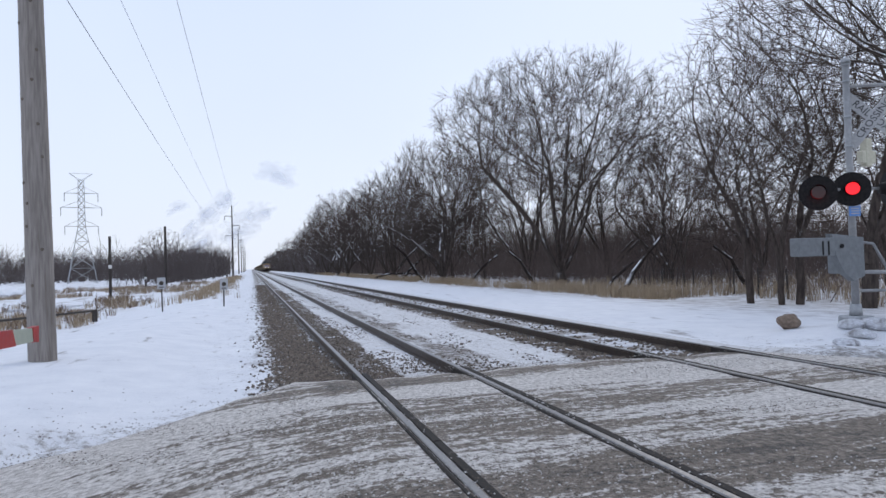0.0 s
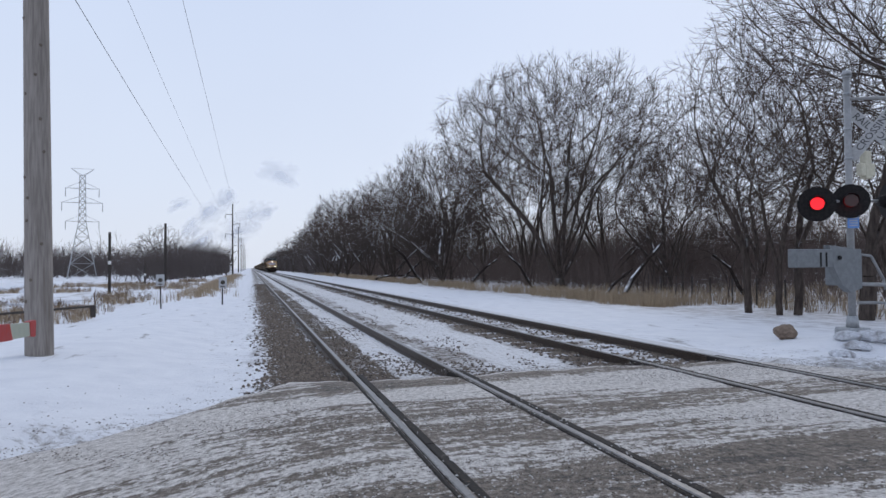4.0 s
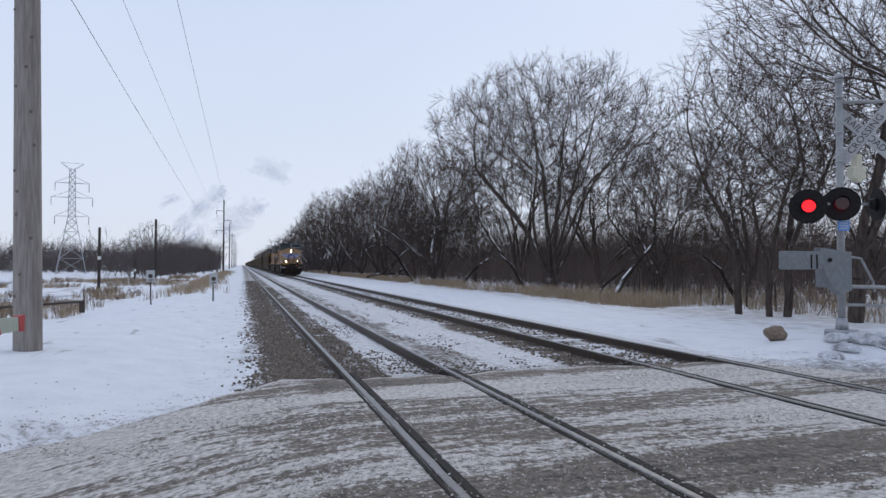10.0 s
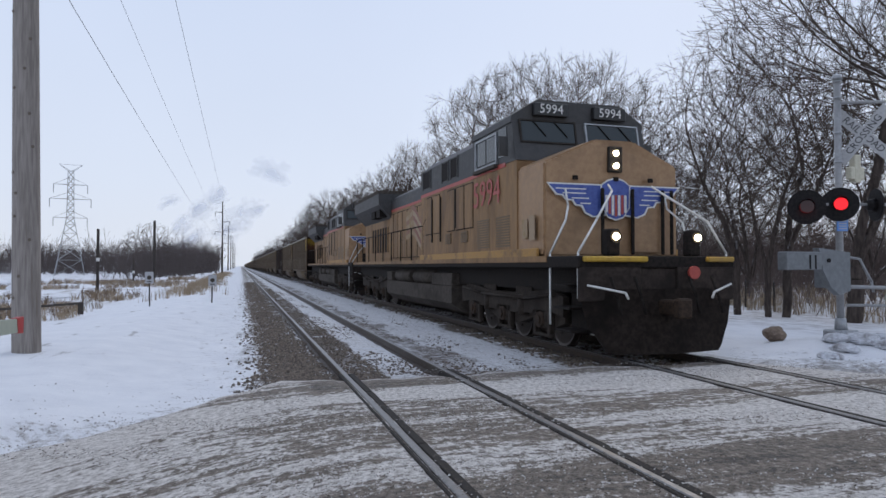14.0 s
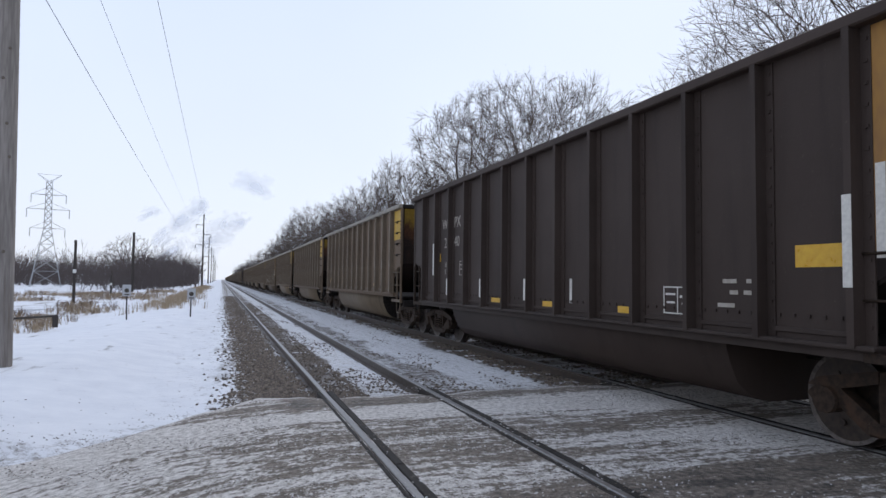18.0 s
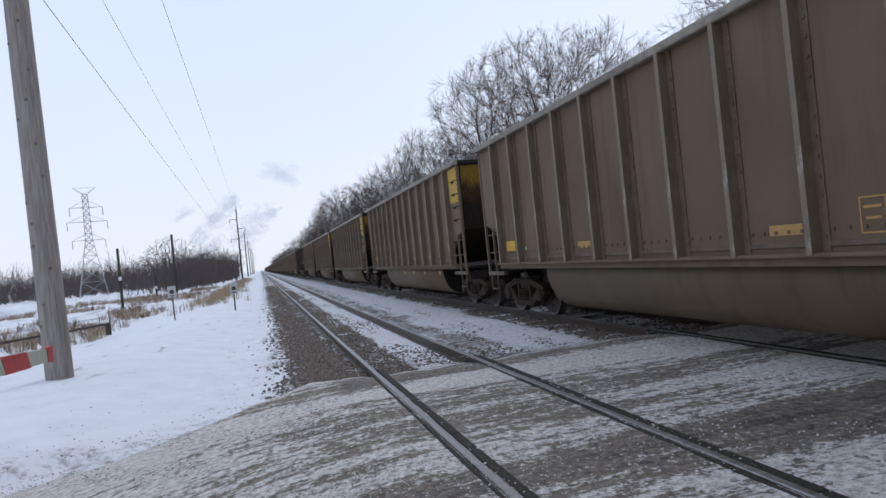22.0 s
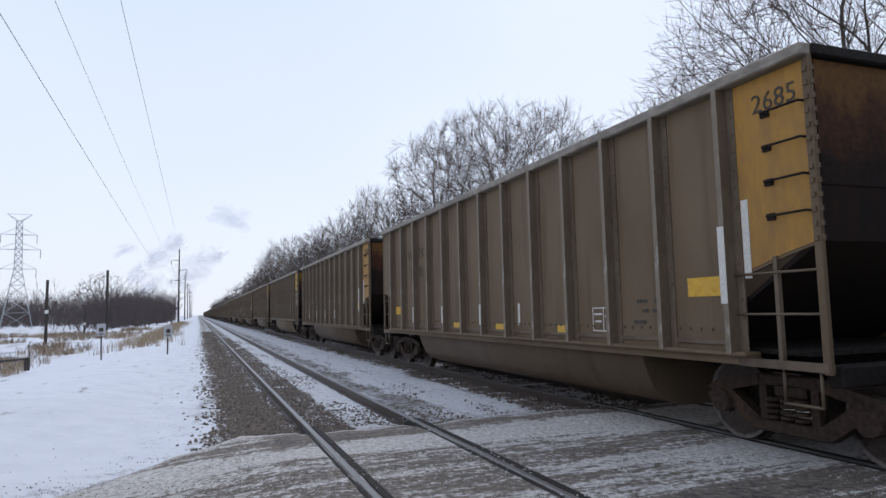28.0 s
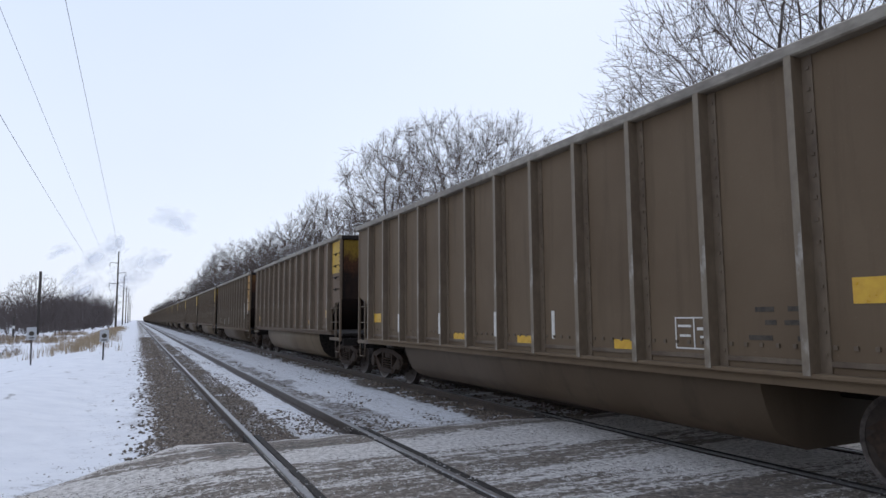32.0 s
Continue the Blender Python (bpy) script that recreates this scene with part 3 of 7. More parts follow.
M_GRIT = surface("road_grit", (0.05, 0.038, 0.029), (0.17, 0.135, 0.105), 3, 0.9)
M_CLOD = surface("dirty_snow_crumbs", (0.40, 0.37, 0.34), (0.72, 0.70, 0.68), 3, 0.9)
stone_field("road_grit", "brown grit and gravel strewn on the packed snow", 9000, rutted, 0.008, 0.0, M_GRIT)
stone_field("snow_crumbs", "crumbs of dirty snow strewn on the road", 4000, rutted, 0.010, 0.0, M_CLOD)
stone_field("verge_grit", "brown clods thrown onto the snow beside the road", 700, verge, 0.011, None, M_GRIT)

# ---- trees ----
def tubes(segments, sides, thin, sliver=0.0):
    """Tapered round stems; the finest twigs, thinner than sliver, are single blades turned at random."""
    verts, faces = [], []
    turn = random.Random(len(segments))
    for a, b, ra, rb in segments:
        d = (b - a).normalized()
        u = d.orthogonal().normalized()
        w = d.cross(u)
        s = sides if ra > thin else 3
        k = len(verts)
        if ra < sliver:
            t = turn.uniform(0, 3.14)
            e = (u * math.cos(t) + w * math.sin(t)) * 1.4
            verts += [a - e * ra, a + e * ra, b + e * rb, b - e * rb]
            faces.append((k, k + 1, k + 2, k + 3))
            continue
        for c, r in ((a, ra), (b, rb)):
            for i in range(s):
                t = 2 * math.pi * i / s
                verts.append(c + u * (r * math.cos(t)) + w * (r * math.sin(t)))
        faces += [(k + i, k + (i + 1) % s, k + s + (i + 1) % s, k + s + i) for i in range(s)]
    return verts, faces


def crown_points(rnd, count, crown, lobes, low, spread, lean):
    """Where the twigs of a crown want to be: thick in rounded lobes near its skin, thin inside, none under its arching lower side."""
    across, up, mid = crown
    hubs = []
    for i in range(lobes):
        a, f = i * 2.399963, (i + 0.5) / lobes
        z = 1 - 1.35 * f
        r = math.sqrt(max(0.0, 1 - z * z))
        hubs.append((Vector((r * math.cos(a), r * math.sin(a), z)) * rnd.uniform(0.62, 0.80), rnd.uniform(0.24, 0.38)))
    out = []
    while len(out) < count:
        d = Vector((rnd.gauss(0, 1), rnd.gauss(0, 1), rnd.gauss(0, 1))).normalized()
        if rnd.random() < 0.72:
            c, r = rnd.choice(hubs)
            p = c + d * r * rnd.random() ** 0.4
        else:
            p = d * 0.95 * rnd.random() ** 0.42
        x, y, z = p.x * across, p.y * across, mid + p.z * up
        if z > low + spread * math.hypot(x, y):
            out.append((x + lean[0], y + lean[1], z))
    return out


def make_tree(seed, stems, crown, fork, girth, count, lobes=22, low=4.0, spread=0.45, fan=0.5, lean=(0, 0), step=0.42, fine_r=0.006, sprays=3, tuft=0.8, leaders=0.5):
    """A bare tree whose limbs grow towards the points of its crown, fork by fork, and thicken by what they carry.
    crown: its radii (across, up) and the height of its middle; fork: where the stems part; sprays: twigs at each thin joint."""
    rnd = random.Random(seed)
    across, up, mid = crown
    pts = np.array(crown_points(rnd, count, crown, lobes, low, spread, lean))
    pos, up_of, way = [], [], []

    def joint(p, parent, d):
        pos.append(Vector(p))
        up_of.append(parent)
        way.append(Vector(d))
        return len(pos) - 1

    # the stems up to the crown: they part at the fork, swing out, then straighten
    root = joint((0, 0, -0.4), -1, (0, 0, 1))
    top = root
    while pos[top].z < fork:
        d = Vector((rnd.gauss(0, 0.06) + lean[0] * 0.02, rnd.gauss(0, 0.06) + lean[1] * 0.02, 1)).normalized()
        top = joint(pos[top] + d * step, top, d)
    for k in range(stems):
        a = 2 * math.pi * (k + rnd.uniform(-0.25, 0.25)) / stems
        out = fan * rnd.uniform(0.35, 1.2)
        d = Vector((math.cos(a) * out + lean[0] * 0.10, math.sin(a) * out + lean[1] * 0.10, 1)).normalized()
        at = top if stems < 4 else max(root, top - rnd.randint(0, 2))
        reach = mid * leaders * rnd.uniform(0.85, 1.25)
        side = Vector((rnd.gauss(0, 0.05), rnd.gauss(0, 0.05), 0))
        while pos[at].z < reach:
            d = (d + side * 0.4 + Vector((rnd.gauss(0, 0.045), rnd.gauss(0, 0.045), rnd.gauss(0.015, 0.03)))).normalized()
            at = joint(pos[at] + d * step, at, d)
    arr = np.array([tuple(p) for p in pos])
    dist = np.full(len(pts), 1e9)
    near = np.zeros(len(pts), int)
    alive = np.ones(len(pts), bool)
    done = 0
    kids = [0] * len(pos)
    for _ in range(150):
        fresh_nodes = np.array([tuple(p) for p in pos[done:]])
        if len(fresh_nodes):
            for c in range(0, len(fresh_nodes), 256):
                block = fresh_nodes[c:c + 256]
                dd = np.sqrt(((pts[:, None, :] - block[None, :, :]) ** 2).sum(2))
                m = dd.argmin(1)
                v = dd[np.arange(len(pts)), m]
                better = v < dist
                dist[better], near[better] = v[better], m[better] + done + c
            done += len(fresh_nodes)
        alive &= dist > step * 1.7
        if not alive.any():
            break
        pull = {}
        for i in np.nonzero(alive & (dist < across * 0.9))[0]:
            pull.setdefault(int(near[i]), []).append(i)
        grown = 0
        for n, ids in pull.items():
            if kids[n] > 2:
                alive[ids] = False
                continue
            p = pos[n]
            g = Vector((0, 0, 0))
            for i in ids:
                g += (Vector(pts[i]) - p).normalized()
            if g.normalized().dot(way[n]) < -0.35:
                alive[ids] = False
                continue
            d = (g.normalized() + way[n] * 1.0 + Vector((rnd.gauss(0, 0.11), rnd.gauss(0, 0.11), rnd.gauss(0.05, 0.10)))).normalized()
            joint(p + d * step, n, d)
            kids[n] += 1
            kids.append(0)
            grown += 1
        if not grown:
            break
    total = len(pos)
    load = [0.0] * total
    for i in range(total - 1, 0, -1):
        load[i] = load[i] or 1.0
        load[up_of[i]] += load[i]
    power = math.log(girth / (fine_r * 1.25)) / math.log(max(load[1], 2.0))
    rad = [fine_r * 1.25 * max(v, 1.0) ** power for v in load]
    thick, fine = [], []
    for i in range(1, total):
        p = up_of[i]
        ra = min(rad[p], rad[i] * 1.25) if p else rad[i] * 1.25
        (thick if rad[i] > 0.026 else fine).append((pos[p], pos[i], ra, rad[i]))
        if rad[i] < fine_r * 3.2 and pos[i].z > fork + 0.5:
            # sprays of twigs on the thin wood, fullest at its ends
            for _t in range(sprays if kids[i] == 0 else (sprays + 1) // 2):
                e = (way[i] * 1.0 + Vector((rnd.gauss(0, 0.36), rnd.gauss(0, 0.36), rnd.gauss(0.12, 0.32)))).normalized()
                q = pos[i] + e * tuft * rnd.uniform(0.5, 1.5)
                fine.append((pos[i], q, fine_r * 0.95, fine_r * 0.5))
                for _u in range(2):
                    g = (e + Vector((rnd.gauss(0, 0.34), rnd.gauss(0, 0.34), rnd.gauss(0.05, 0.3)))).normalized()
                    b0 = pos[i].lerp(q, rnd.uniform(0.25, 0.85))
                    fine.append((b0, b0 + g * tuft * rnd.uniform(0.3, 0.8), fine_r * 0.75, fine_r * 0.4))
    tree = empty("tree")
    v, f = tubes(thick, 7, 0.04)
    raw("trunk", v, f, M_BARK, tree, smooth=True)
    v, f = tubes(fine, 4, 0.03, fine_r * 1.02)
    raw("crown", v, f, M_TWIG, tree)
    return tree

# ---- train: materials ----
def wagon_paint(name, c1, c2):
    """Sun-bleached paint with coal dust, vertical run-off and small scratches."""
    mat, n, l, b = nodes_of(name, 0.66)
    b.inputs["Specular IOR Level"].default_value = 0.25
    obj = n.new("ShaderNodeTexCoord").outputs["Object"]
    info = n.new("ShaderNodeObjectInfo")
    add = n.new("ShaderNodeVectorMath")
    l.new(obj, add.inputs[0])
    cmb = n.new("ShaderNodeCombineXYZ")
    l.new(calc(n, l, "MULTIPLY", info.outputs["Random"], 57.0), cmb.inputs["Y"])
    l.new(cmb.outputs[0], add.inputs[1])
    V = add.outputs[0]
    run = noise_node(n, l, 3.0, 6, vec=V, stretch=(1, 1.0, 0.10), rough=0.6)
    cloud = noise_node(n, l, 0.6, 6, vec=V)
    fine = noise_node(n, l, 30, 5, vec=V, rough=0.7)
    col = blend(n, l, span(n, l, cloud, 0.3, 0.7), c1, c2)
    col = blend(n, l, span(n, l, run, 0.52, 0.78, 0, 0.55), col, tuple(v * 0.42 for v in c1))
    col = blend(n, l, span(n, l, fine, 0.66, 0.72, 0, 0.35), col, (0.26, 0.22, 0.17))
    hs = n.new("ShaderNodeHueSaturation")
    l.new(span(n, l, info.outputs["Random"], 0, 1, 0.88, 1.12), hs.inputs["Value"])
    l.new(col, hs.inputs["Color"])
    l.new(hs.outputs["Color"], b.inputs["Base Color"])
    bump(n, l, b, calc(n, l, "ADD", fine, calc(n, l, "MULTIPLY", cloud, 6.0)), 0.12, 0.02)
    return mat


M_TAN = wagon_paint("tan_wagon_paint", (0.118, 0.079, 0.046), (0.158, 0.111, 0.068))
M_KHAKI = wagon_paint("khaki_wagon_paint", (0.122, 0.083, 0.053), (0.160, 0.113, 0.077))
M_PALE = wagon_paint("pale_khaki_wagon_paint", (0.182, 0.141, 0.101), (0.222, 0.179, 0.135))
M_TUB = wagon_paint("tub_paint", (0.115, 0.084, 0.054), (0.155, 0.116, 0.076))
# the tub paint again, darker: the shadow under the wagon is put into it
M_SHADOWTUB = wagon_paint("shadowed_brown_tub_paint", (0.088, 0.061, 0.039), (0.122, 0.087, 0.057))
M_BLACK = wagon_paint("dark_wagon_paint", (0.036, 0.024, 0.019), (0.054, 0.038, 0.031))
M_END = surface("very_dark_brown_end", (0.014, 0.009, 0.007), (0.030, 0.017, 0.012), 1, 0.85, dirt=(0.012, 0.010, 0.009), dirt_scale=0.9, dirt_lo=0.4, dirt_hi=0.65, stretch=(1, 1, 0.3))
M_POST = surface("worn_post_paint", (0.105, 0.074, 0.046), (0.145, 0.105, 0.068), 2, 0.6, dirt=(0.072, 0.046, 0.028), dirt_scale=1.6, dirt_lo=0.48, dirt_hi=0.66, stretch=(1, 1, 0.5))
M_POSTEDGE = surface("bare_worn_post_edge", (0.15, 0.115, 0.08), (0.21, 0.17, 0.12), 2, 0.6, dirt=(0.50, 0.47, 0.42), dirt_scale=0.9, dirt_lo=0.50, dirt_hi=0.60, stretch=(1, 1, 0.5))
M_DARKEDGE = surface("dull_dark_post_edge", (0.075, 0.062, 0.055), (0.12, 0.10, 0.09), 2, 0.6)
M_CHORD = surface("scuffed_top_chord", (0.16, 0.135, 0.105), (0.28, 0.25, 0.205), 2, 0.6, dirt=(0.12, 0.10, 0.08), dirt_scale=1.3, stretch=(1, 0.4, 1))
M_YELLOW = surface("yellow_panel", (0.42, 0.25, 0.02), (0.52, 0.33, 0.035), 2, 0.6, dirt=(0.26, 0.15, 0.05), dirt_scale=0.9, dirt_lo=0.45, dirt_hi=0.75, stretch=(1, 1, 0.35))
M_ORANGE = surface("faded_orange_panel", (0.27, 0.125, 0.022), (0.34, 0.17, 0.035), 2, 0.6, dirt=(0.16, 0.09, 0.05), dirt_scale=0.9, dirt_lo=0.45, dirt_hi=0.75, stretch=(1, 1, 0.35))


def rusted_end(name, paint, worn, hold):
    """End paint that gives way to rust and near-black towards the bottom, with a ragged upper edge."""
    mat, n, l, b = nodes_of(name, 0.8)
    b.inputs["Specular IOR Level"].default_value = 0.15
    xyz = n.new("ShaderNodeSeparateXYZ")
    l.new(n.new("ShaderNodeTexCoord").outputs["Object"], xyz.inputs[0])
    cloud = noise_node(n, l, 1.3, 7, rough=0.65, stretch=(1.4, 1, 0.6))
    fine = noise_node(n, l, 14, 5)
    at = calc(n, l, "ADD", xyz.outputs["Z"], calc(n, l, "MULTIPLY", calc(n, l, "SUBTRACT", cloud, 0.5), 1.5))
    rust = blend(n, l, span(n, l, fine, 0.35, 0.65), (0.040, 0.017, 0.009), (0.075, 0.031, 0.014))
    lowest_tone = blend(n, l, span(n, l, fine, 0.35, 0.65), (0.014, 0.009, 0.007), (0.026, 0.015, 0.011))
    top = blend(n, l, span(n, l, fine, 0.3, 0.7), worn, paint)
    col = blend(n, l, span(n, l, at, hold - 0.62, hold - 0.25), lowest_tone, rust)
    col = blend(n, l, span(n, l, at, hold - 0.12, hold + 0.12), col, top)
    l.new(col, b.inputs["Base Color"])
    bump(n, l, b, fine, 0.2, 0.01)
    return mat


M_ENDORANGE = rusted_end("orange_to_black_end", (0.14, 0.07, 0.022), (0.09, 0.042, 0.016), 3.42)
M_ENDYELLOW = rusted_end("yellow_to_black_end", (0.20, 0.125, 0.018), (0.14, 0.082, 0.014), 3.34)
M_OCHRE = surface("dirty_ochre_panel", (0.31, 0.148, 0.020), (0.39, 0.20, 0.027), 2, 0.6, dirt=(0.13, 0.07, 0.03), dirt_scale=0.9, dirt_lo=0.45, dirt_hi=0.75, stretch=(1, 1, 0.35))
M_REFLECT = surface("yellow_reflector", (0.55, 0.30, 0.012), (0.62, 0.36, 0.02), 2, 0.35, relief=0)
M_FADEDREFLECT = surface("faded_orange_reflector", (0.36, 0.20, 0.05), (0.44, 0.26, 0.08), 3, 0.5, relief=0)
M_PLACARD = surface("pale_placard", (0.55, 0.52, 0.47), (0.66, 0.63, 0.57), 4, 0.6, relief=0)
M_TRUCK = surface("rusty_dark_cast_steel", (0.026, 0.019, 0.015), (0.064, 0.043, 0.031), 3, 0.75, 0.2, dirt=(0.078, 0.044, 0.028), dirt_scale=2.5, dirt_lo=0.58, dirt_hi=0.72)
M_WHEEL = surface("wheel_steel", (0.03, 0.022, 0.018), (0.065, 0.048, 0.038), 3, 0.6, 0.5)
M_TREAD = surface("bright_wheel_tread", (0.05, 0.042, 0.037), (0.12, 0.10, 0.09), 3, 0.45, 0.7, relief=0)
M_SHADE = surface("near_black_steel", (0.012, 0.010, 0.009), (0.032, 0.026, 0.023), 3, 0.8, 0.2)
M_LETTER = surface("dark_lettering", (0.05, 0.042, 0.035), (0.09, 0.075, 0.06), 3, 0.7, relief=0)
M_PALELETTER = surface("pale_lettering", (0.30, 0.265, 0.22), (0.40, 0.36, 0.31), 3, 0.7, relief=0)
M_SPRAY = surface("dark_blue_spray", (0.035, 0.035, 0.042), (0.06, 0.058, 0.062), 2, 0.7, dirt=(0.11, 0.08, 0.055), dirt_scale=2.5, dirt_lo=0.48, dirt_hi=0.62)
M_WHITE = surface("dull_white_paint", (0.60, 0.59, 0.56), (0.72, 0.71, 0.68), 3, 0.6, relief=0)

SIDE, TOP, LEN, PITCH, SPEED = 1.50, 3.92, 14.70, 16.40, 21.20
SILLS = {"low": 1.06, "high": 1.20}      # two makes of wagon: where the side ends below
POSTS = [1.05 + 1.048 * i for i in range(13)]


def lettering(parent, text, size, m, material, label=""):
    """Letters of the built-in font as a thin mesh, facing -x when m only moves it."""
    cu = bpy.data.curves.new("lettering", "FONT")
    cu.body, cu.size, cu.align_x, cu.align_y, cu.extrude, cu.resolution_u = text, size, "CENTER", "CENTER", 0.002, 2
    ob = bpy.data.objects.new("lettering", cu)
    me = bpy.data.meshes.new_from_object(ob)
    bpy.data.objects.remove(ob)
    me.materials.clear()
    me.name = "lettering"
    return shared("lettering", me, material, parent, label or "painted letters", m)


FACE = Matrix(((0, 0, -1, 0), (-1, 0, 0, 0), (0, 1, 0, 0), (0, 0, 0, 1)))   # text towards -x, read along -y


def at_side(y, z, x=-SIDE - 0.006):
    return Matrix.Translation((x, y, z)) @ FACE


def mesh_of(name, bm):
    me = bpy.data.meshes.new(name)
    bm.to_mesh(me)
    bm.free()
    return me


def wagon_meshes():
    """The meshes that all hopper wagons share."""
    m = {}
    for make, sill in SILLS.items():
        bm = fresh()
        prism(bm, [(0, 2.08), (0.34, 2.0), (0.98, 1.80), (0.98, sill), (LEN - 0.98, sill), (LEN - 0.98, 1.80), (LEN - 0.34, 2.0), (LEN, 2.08), (LEN, TOP - 0.08), (0, TOP - 0.08)], "x", -0.02, 0.02)
        m["side_" + make] = mesh_of("side_panel", bm)
        bm = fresh()
        prism(bm, [(0.02, TOP - 0.1), (0.02, 2.10), (1.75, sill), (1.80, sill), (0.06, 2.14), (0.06, TOP - 0.1)], "x", -SIDE + 0.03, SIDE - 0.03)
        m["end_" + make] = mesh_of("end_sheet", bm)
        # a pressed post: narrow outer edge, deep web, a bolted flange on the sheet
        bm = fresh()
        prism(bm, [(-0.068, -0.036), (-0.068, 0.036), (0.07, 0.055), (0.07, -0.055)], "z", sill - 0.02, TOP - 0.1)
        for f in bm.faces:
            if f.normal.x < -0.9:
                f.material_index = 1
        box(bm, 0.045, 0.064, -0.15, -0.05, sill, TOP - 0.1)
        for i in range(14):
            box(bm, 0.032, 0.05, -0.125, -0.095, sill + 0.14 + i * 0.19, sill + 0.17 + i * 0.19)
        m["post_" + make] = mesh_of("post", bm)
        bm = fresh()
        box(bm, -0.135, 0.08, 0.85, LEN - 0.85, sill - 0.045, sill, 0.01)
        box(bm, -0.06, 0.08, 0.85, LEN - 0.85, sill - 0.13, sill - 0.045)
        m["sill_" + make] = mesh_of("side_sill", bm)
        # the foot of a bay: a pressed lip and a row of bolt heads
        bm = fresh()
        box(bm, -0.022, 0.0, 0.10, 0.90, sill + 0.055, sill + 0.105, 0.006)
        for i in range(5):
            box(bm, -0.016, 0.0, 0.16 + i * 0.17, 0.195 + i * 0.17, sill + 0.20, sill + 0.235)
        m["lip_" + make] = mesh_of("bay_lip", bm)
    bm = fresh()
    box(bm, -0.085, 0.085, -0.03, LEN + 0.03, TOP - 0.12, TOP, 0.015)
    m["chord"] = mesh_of("top_chord", bm)
    bm = fresh()
    box(bm, -SIDE, SIDE, -0.06, 0.08, TOP - 0.115, TOP - 0.005, 0.015)
    m["endchord"] = mesh_of("end_chord", bm)
    bm = fresh()
    outline = [(-1.40, 1.05), (-1.39, 0.86), (-1.33, 0.68), (-1.24, 0.48), (-1.06, 0.33), (-0.80, 0.25), (0.80, 0.25), (1.06, 0.33), (1.24, 0.48), (1.33, 0.68), (1.39, 0.86), (1.40, 1.05)]
    prism(bm, outline, "y", 2.75, LEN - 2.95)
    # the tub's two end faces take the near-black second colour
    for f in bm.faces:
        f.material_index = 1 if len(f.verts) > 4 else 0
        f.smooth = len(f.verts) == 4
    m["tub"] = mesh_of("tub", bm)
    bm = fresh()
    box(bm, -1.35, 1.35, 0.3, LEN - 0.3, 1.04, 1.09)
    box(bm, -0.25, 0.25, -0.35, LEN + 0.35, 0.72, 1.03, 0.02)
    box(bm, -1.42, 1.42, -0.05, 0.12, 0.78, 0.98, 0.02)
    box(bm, -1.42, 1.42, LEN - 0.12, LEN + 0.05, 0.78, 0.98, 0.02)
    m["frame"] = mesh_of("underframe", bm)
    bm = fresh()
    # corner ladder with stiles, rungs and the stirrup step
    for y in (0.03, 0.50):
        box(bm, -0.025, 0.025, y - 0.022, y + 0.022, 0.92, 2.0)
    for z in (1.44, 1.84):
        rod(bm, (-0.03, 0.03, z), (-0.03, 1.0, z), 0.013, sides=6)
    pipe(bm, [(0, 0.10, 0.95), (0, 0.10, 0.60), (0, 0.50, 0.60), (0, 0.50, 0.95)], 0.016)
    box(bm, -0.05, 0.03, -0.02, 1.0, 0.92, 1.0)
    m["ladder"] = mesh_of("ladder", bm)
    bm = fresh()
    pipe(bm, [(0, 0.06, 0), (-0.09, 0.06, 0), (-0.09, 0.50, 0), (0, 0.50, 0)], 0.012)
    box(bm, -0.03, 0.0, 0.46, 0.56, -0.035, 0.035, 0.006)
    m["grab"] = mesh_of("grab_iron", bm)
    bm = fresh()
    box(bm, -0.035, 0.02, -0.03, 0.05, 0.9, TOP - 0.1, 0.008)
    for i in range(13):
        box(bm, -0.055, -0.03, -0.01, 0.03, 2.1 + i * 0.13, 2.145 + i * 0.13)
        box(bm, -0.02, 0.0, -0.055, -0.03, 2.1 + i * 0.13, 2.145 + i * 0.13)
    m["corner"] = mesh_of("corner_post", bm)
    bm = fresh()
    prism(bm, [(0.03, 2.10), (0.34, 2.03), (0.96, 1.84), (0.96, TOP - 0.13), (0.03, TOP - 0.13)], "x", -0.006, 0.0)
    m["cornerpanel"] = mesh_of("corner_panel", bm)
    bm = fresh()
    box(bm, -0.006, 0, 0.04, 0.92, 2.86, TOP - 0.15)
    m["cornerpatch"] = mesh_of("corner_panel", bm)
    bm = fresh()
    box(bm, -1.42, 1.42, -0.006, 0.0, 2.62, TOP - 0.13)
    m["endpatch"] = mesh_of("end_patch", bm)
    bm = fresh()
    box(bm, -0.12, 0.12, -0.85, -0.3, 0.74, 0.98, 0.03)
    box(bm, -0.17, 0.05, -0.98, -0.78, 0.70, 1.02, 0.03)
    m["coupler"] = mesh_of("coupler", bm)
    # truck: side frame with its two windows and the spring nest
    bm = fresh()
    box(bm, -0.07, 0.07, -0.36, 0.36, 0.68, 0.80, 0.02)
    box(bm, -0.09, 0.07, -0.46, 0.46, 0.20, 0.33, 0.02)
    for s in (-1, 1):
        prism(bm, [(s * 0.36, 0.68), (s * 0.36, 0.80), (s * 0.98, 0.67), (s * 1.12, 0.58), (s * 0.78, 0.58)], "x", -0.07, 0.07)
        prism(bm, [(s * 0.36, 0.20), (s * 0.36, 0.33), (s * 0.76, 0.60), (s * 1.0, 0.60), (s * 1.12, 0.50), (s * 1.0, 0.38), (s * 0.74, 0.40), (s * 0.46, 0.20)], "x", -0.07, 0.07)
        prism(bm, [(s * 0.27, 0.30), (s * 0.27, 0.70), (s * 0.36, 0.70), (s * 0.36, 0.30)], "x", -0.06, 0.06)
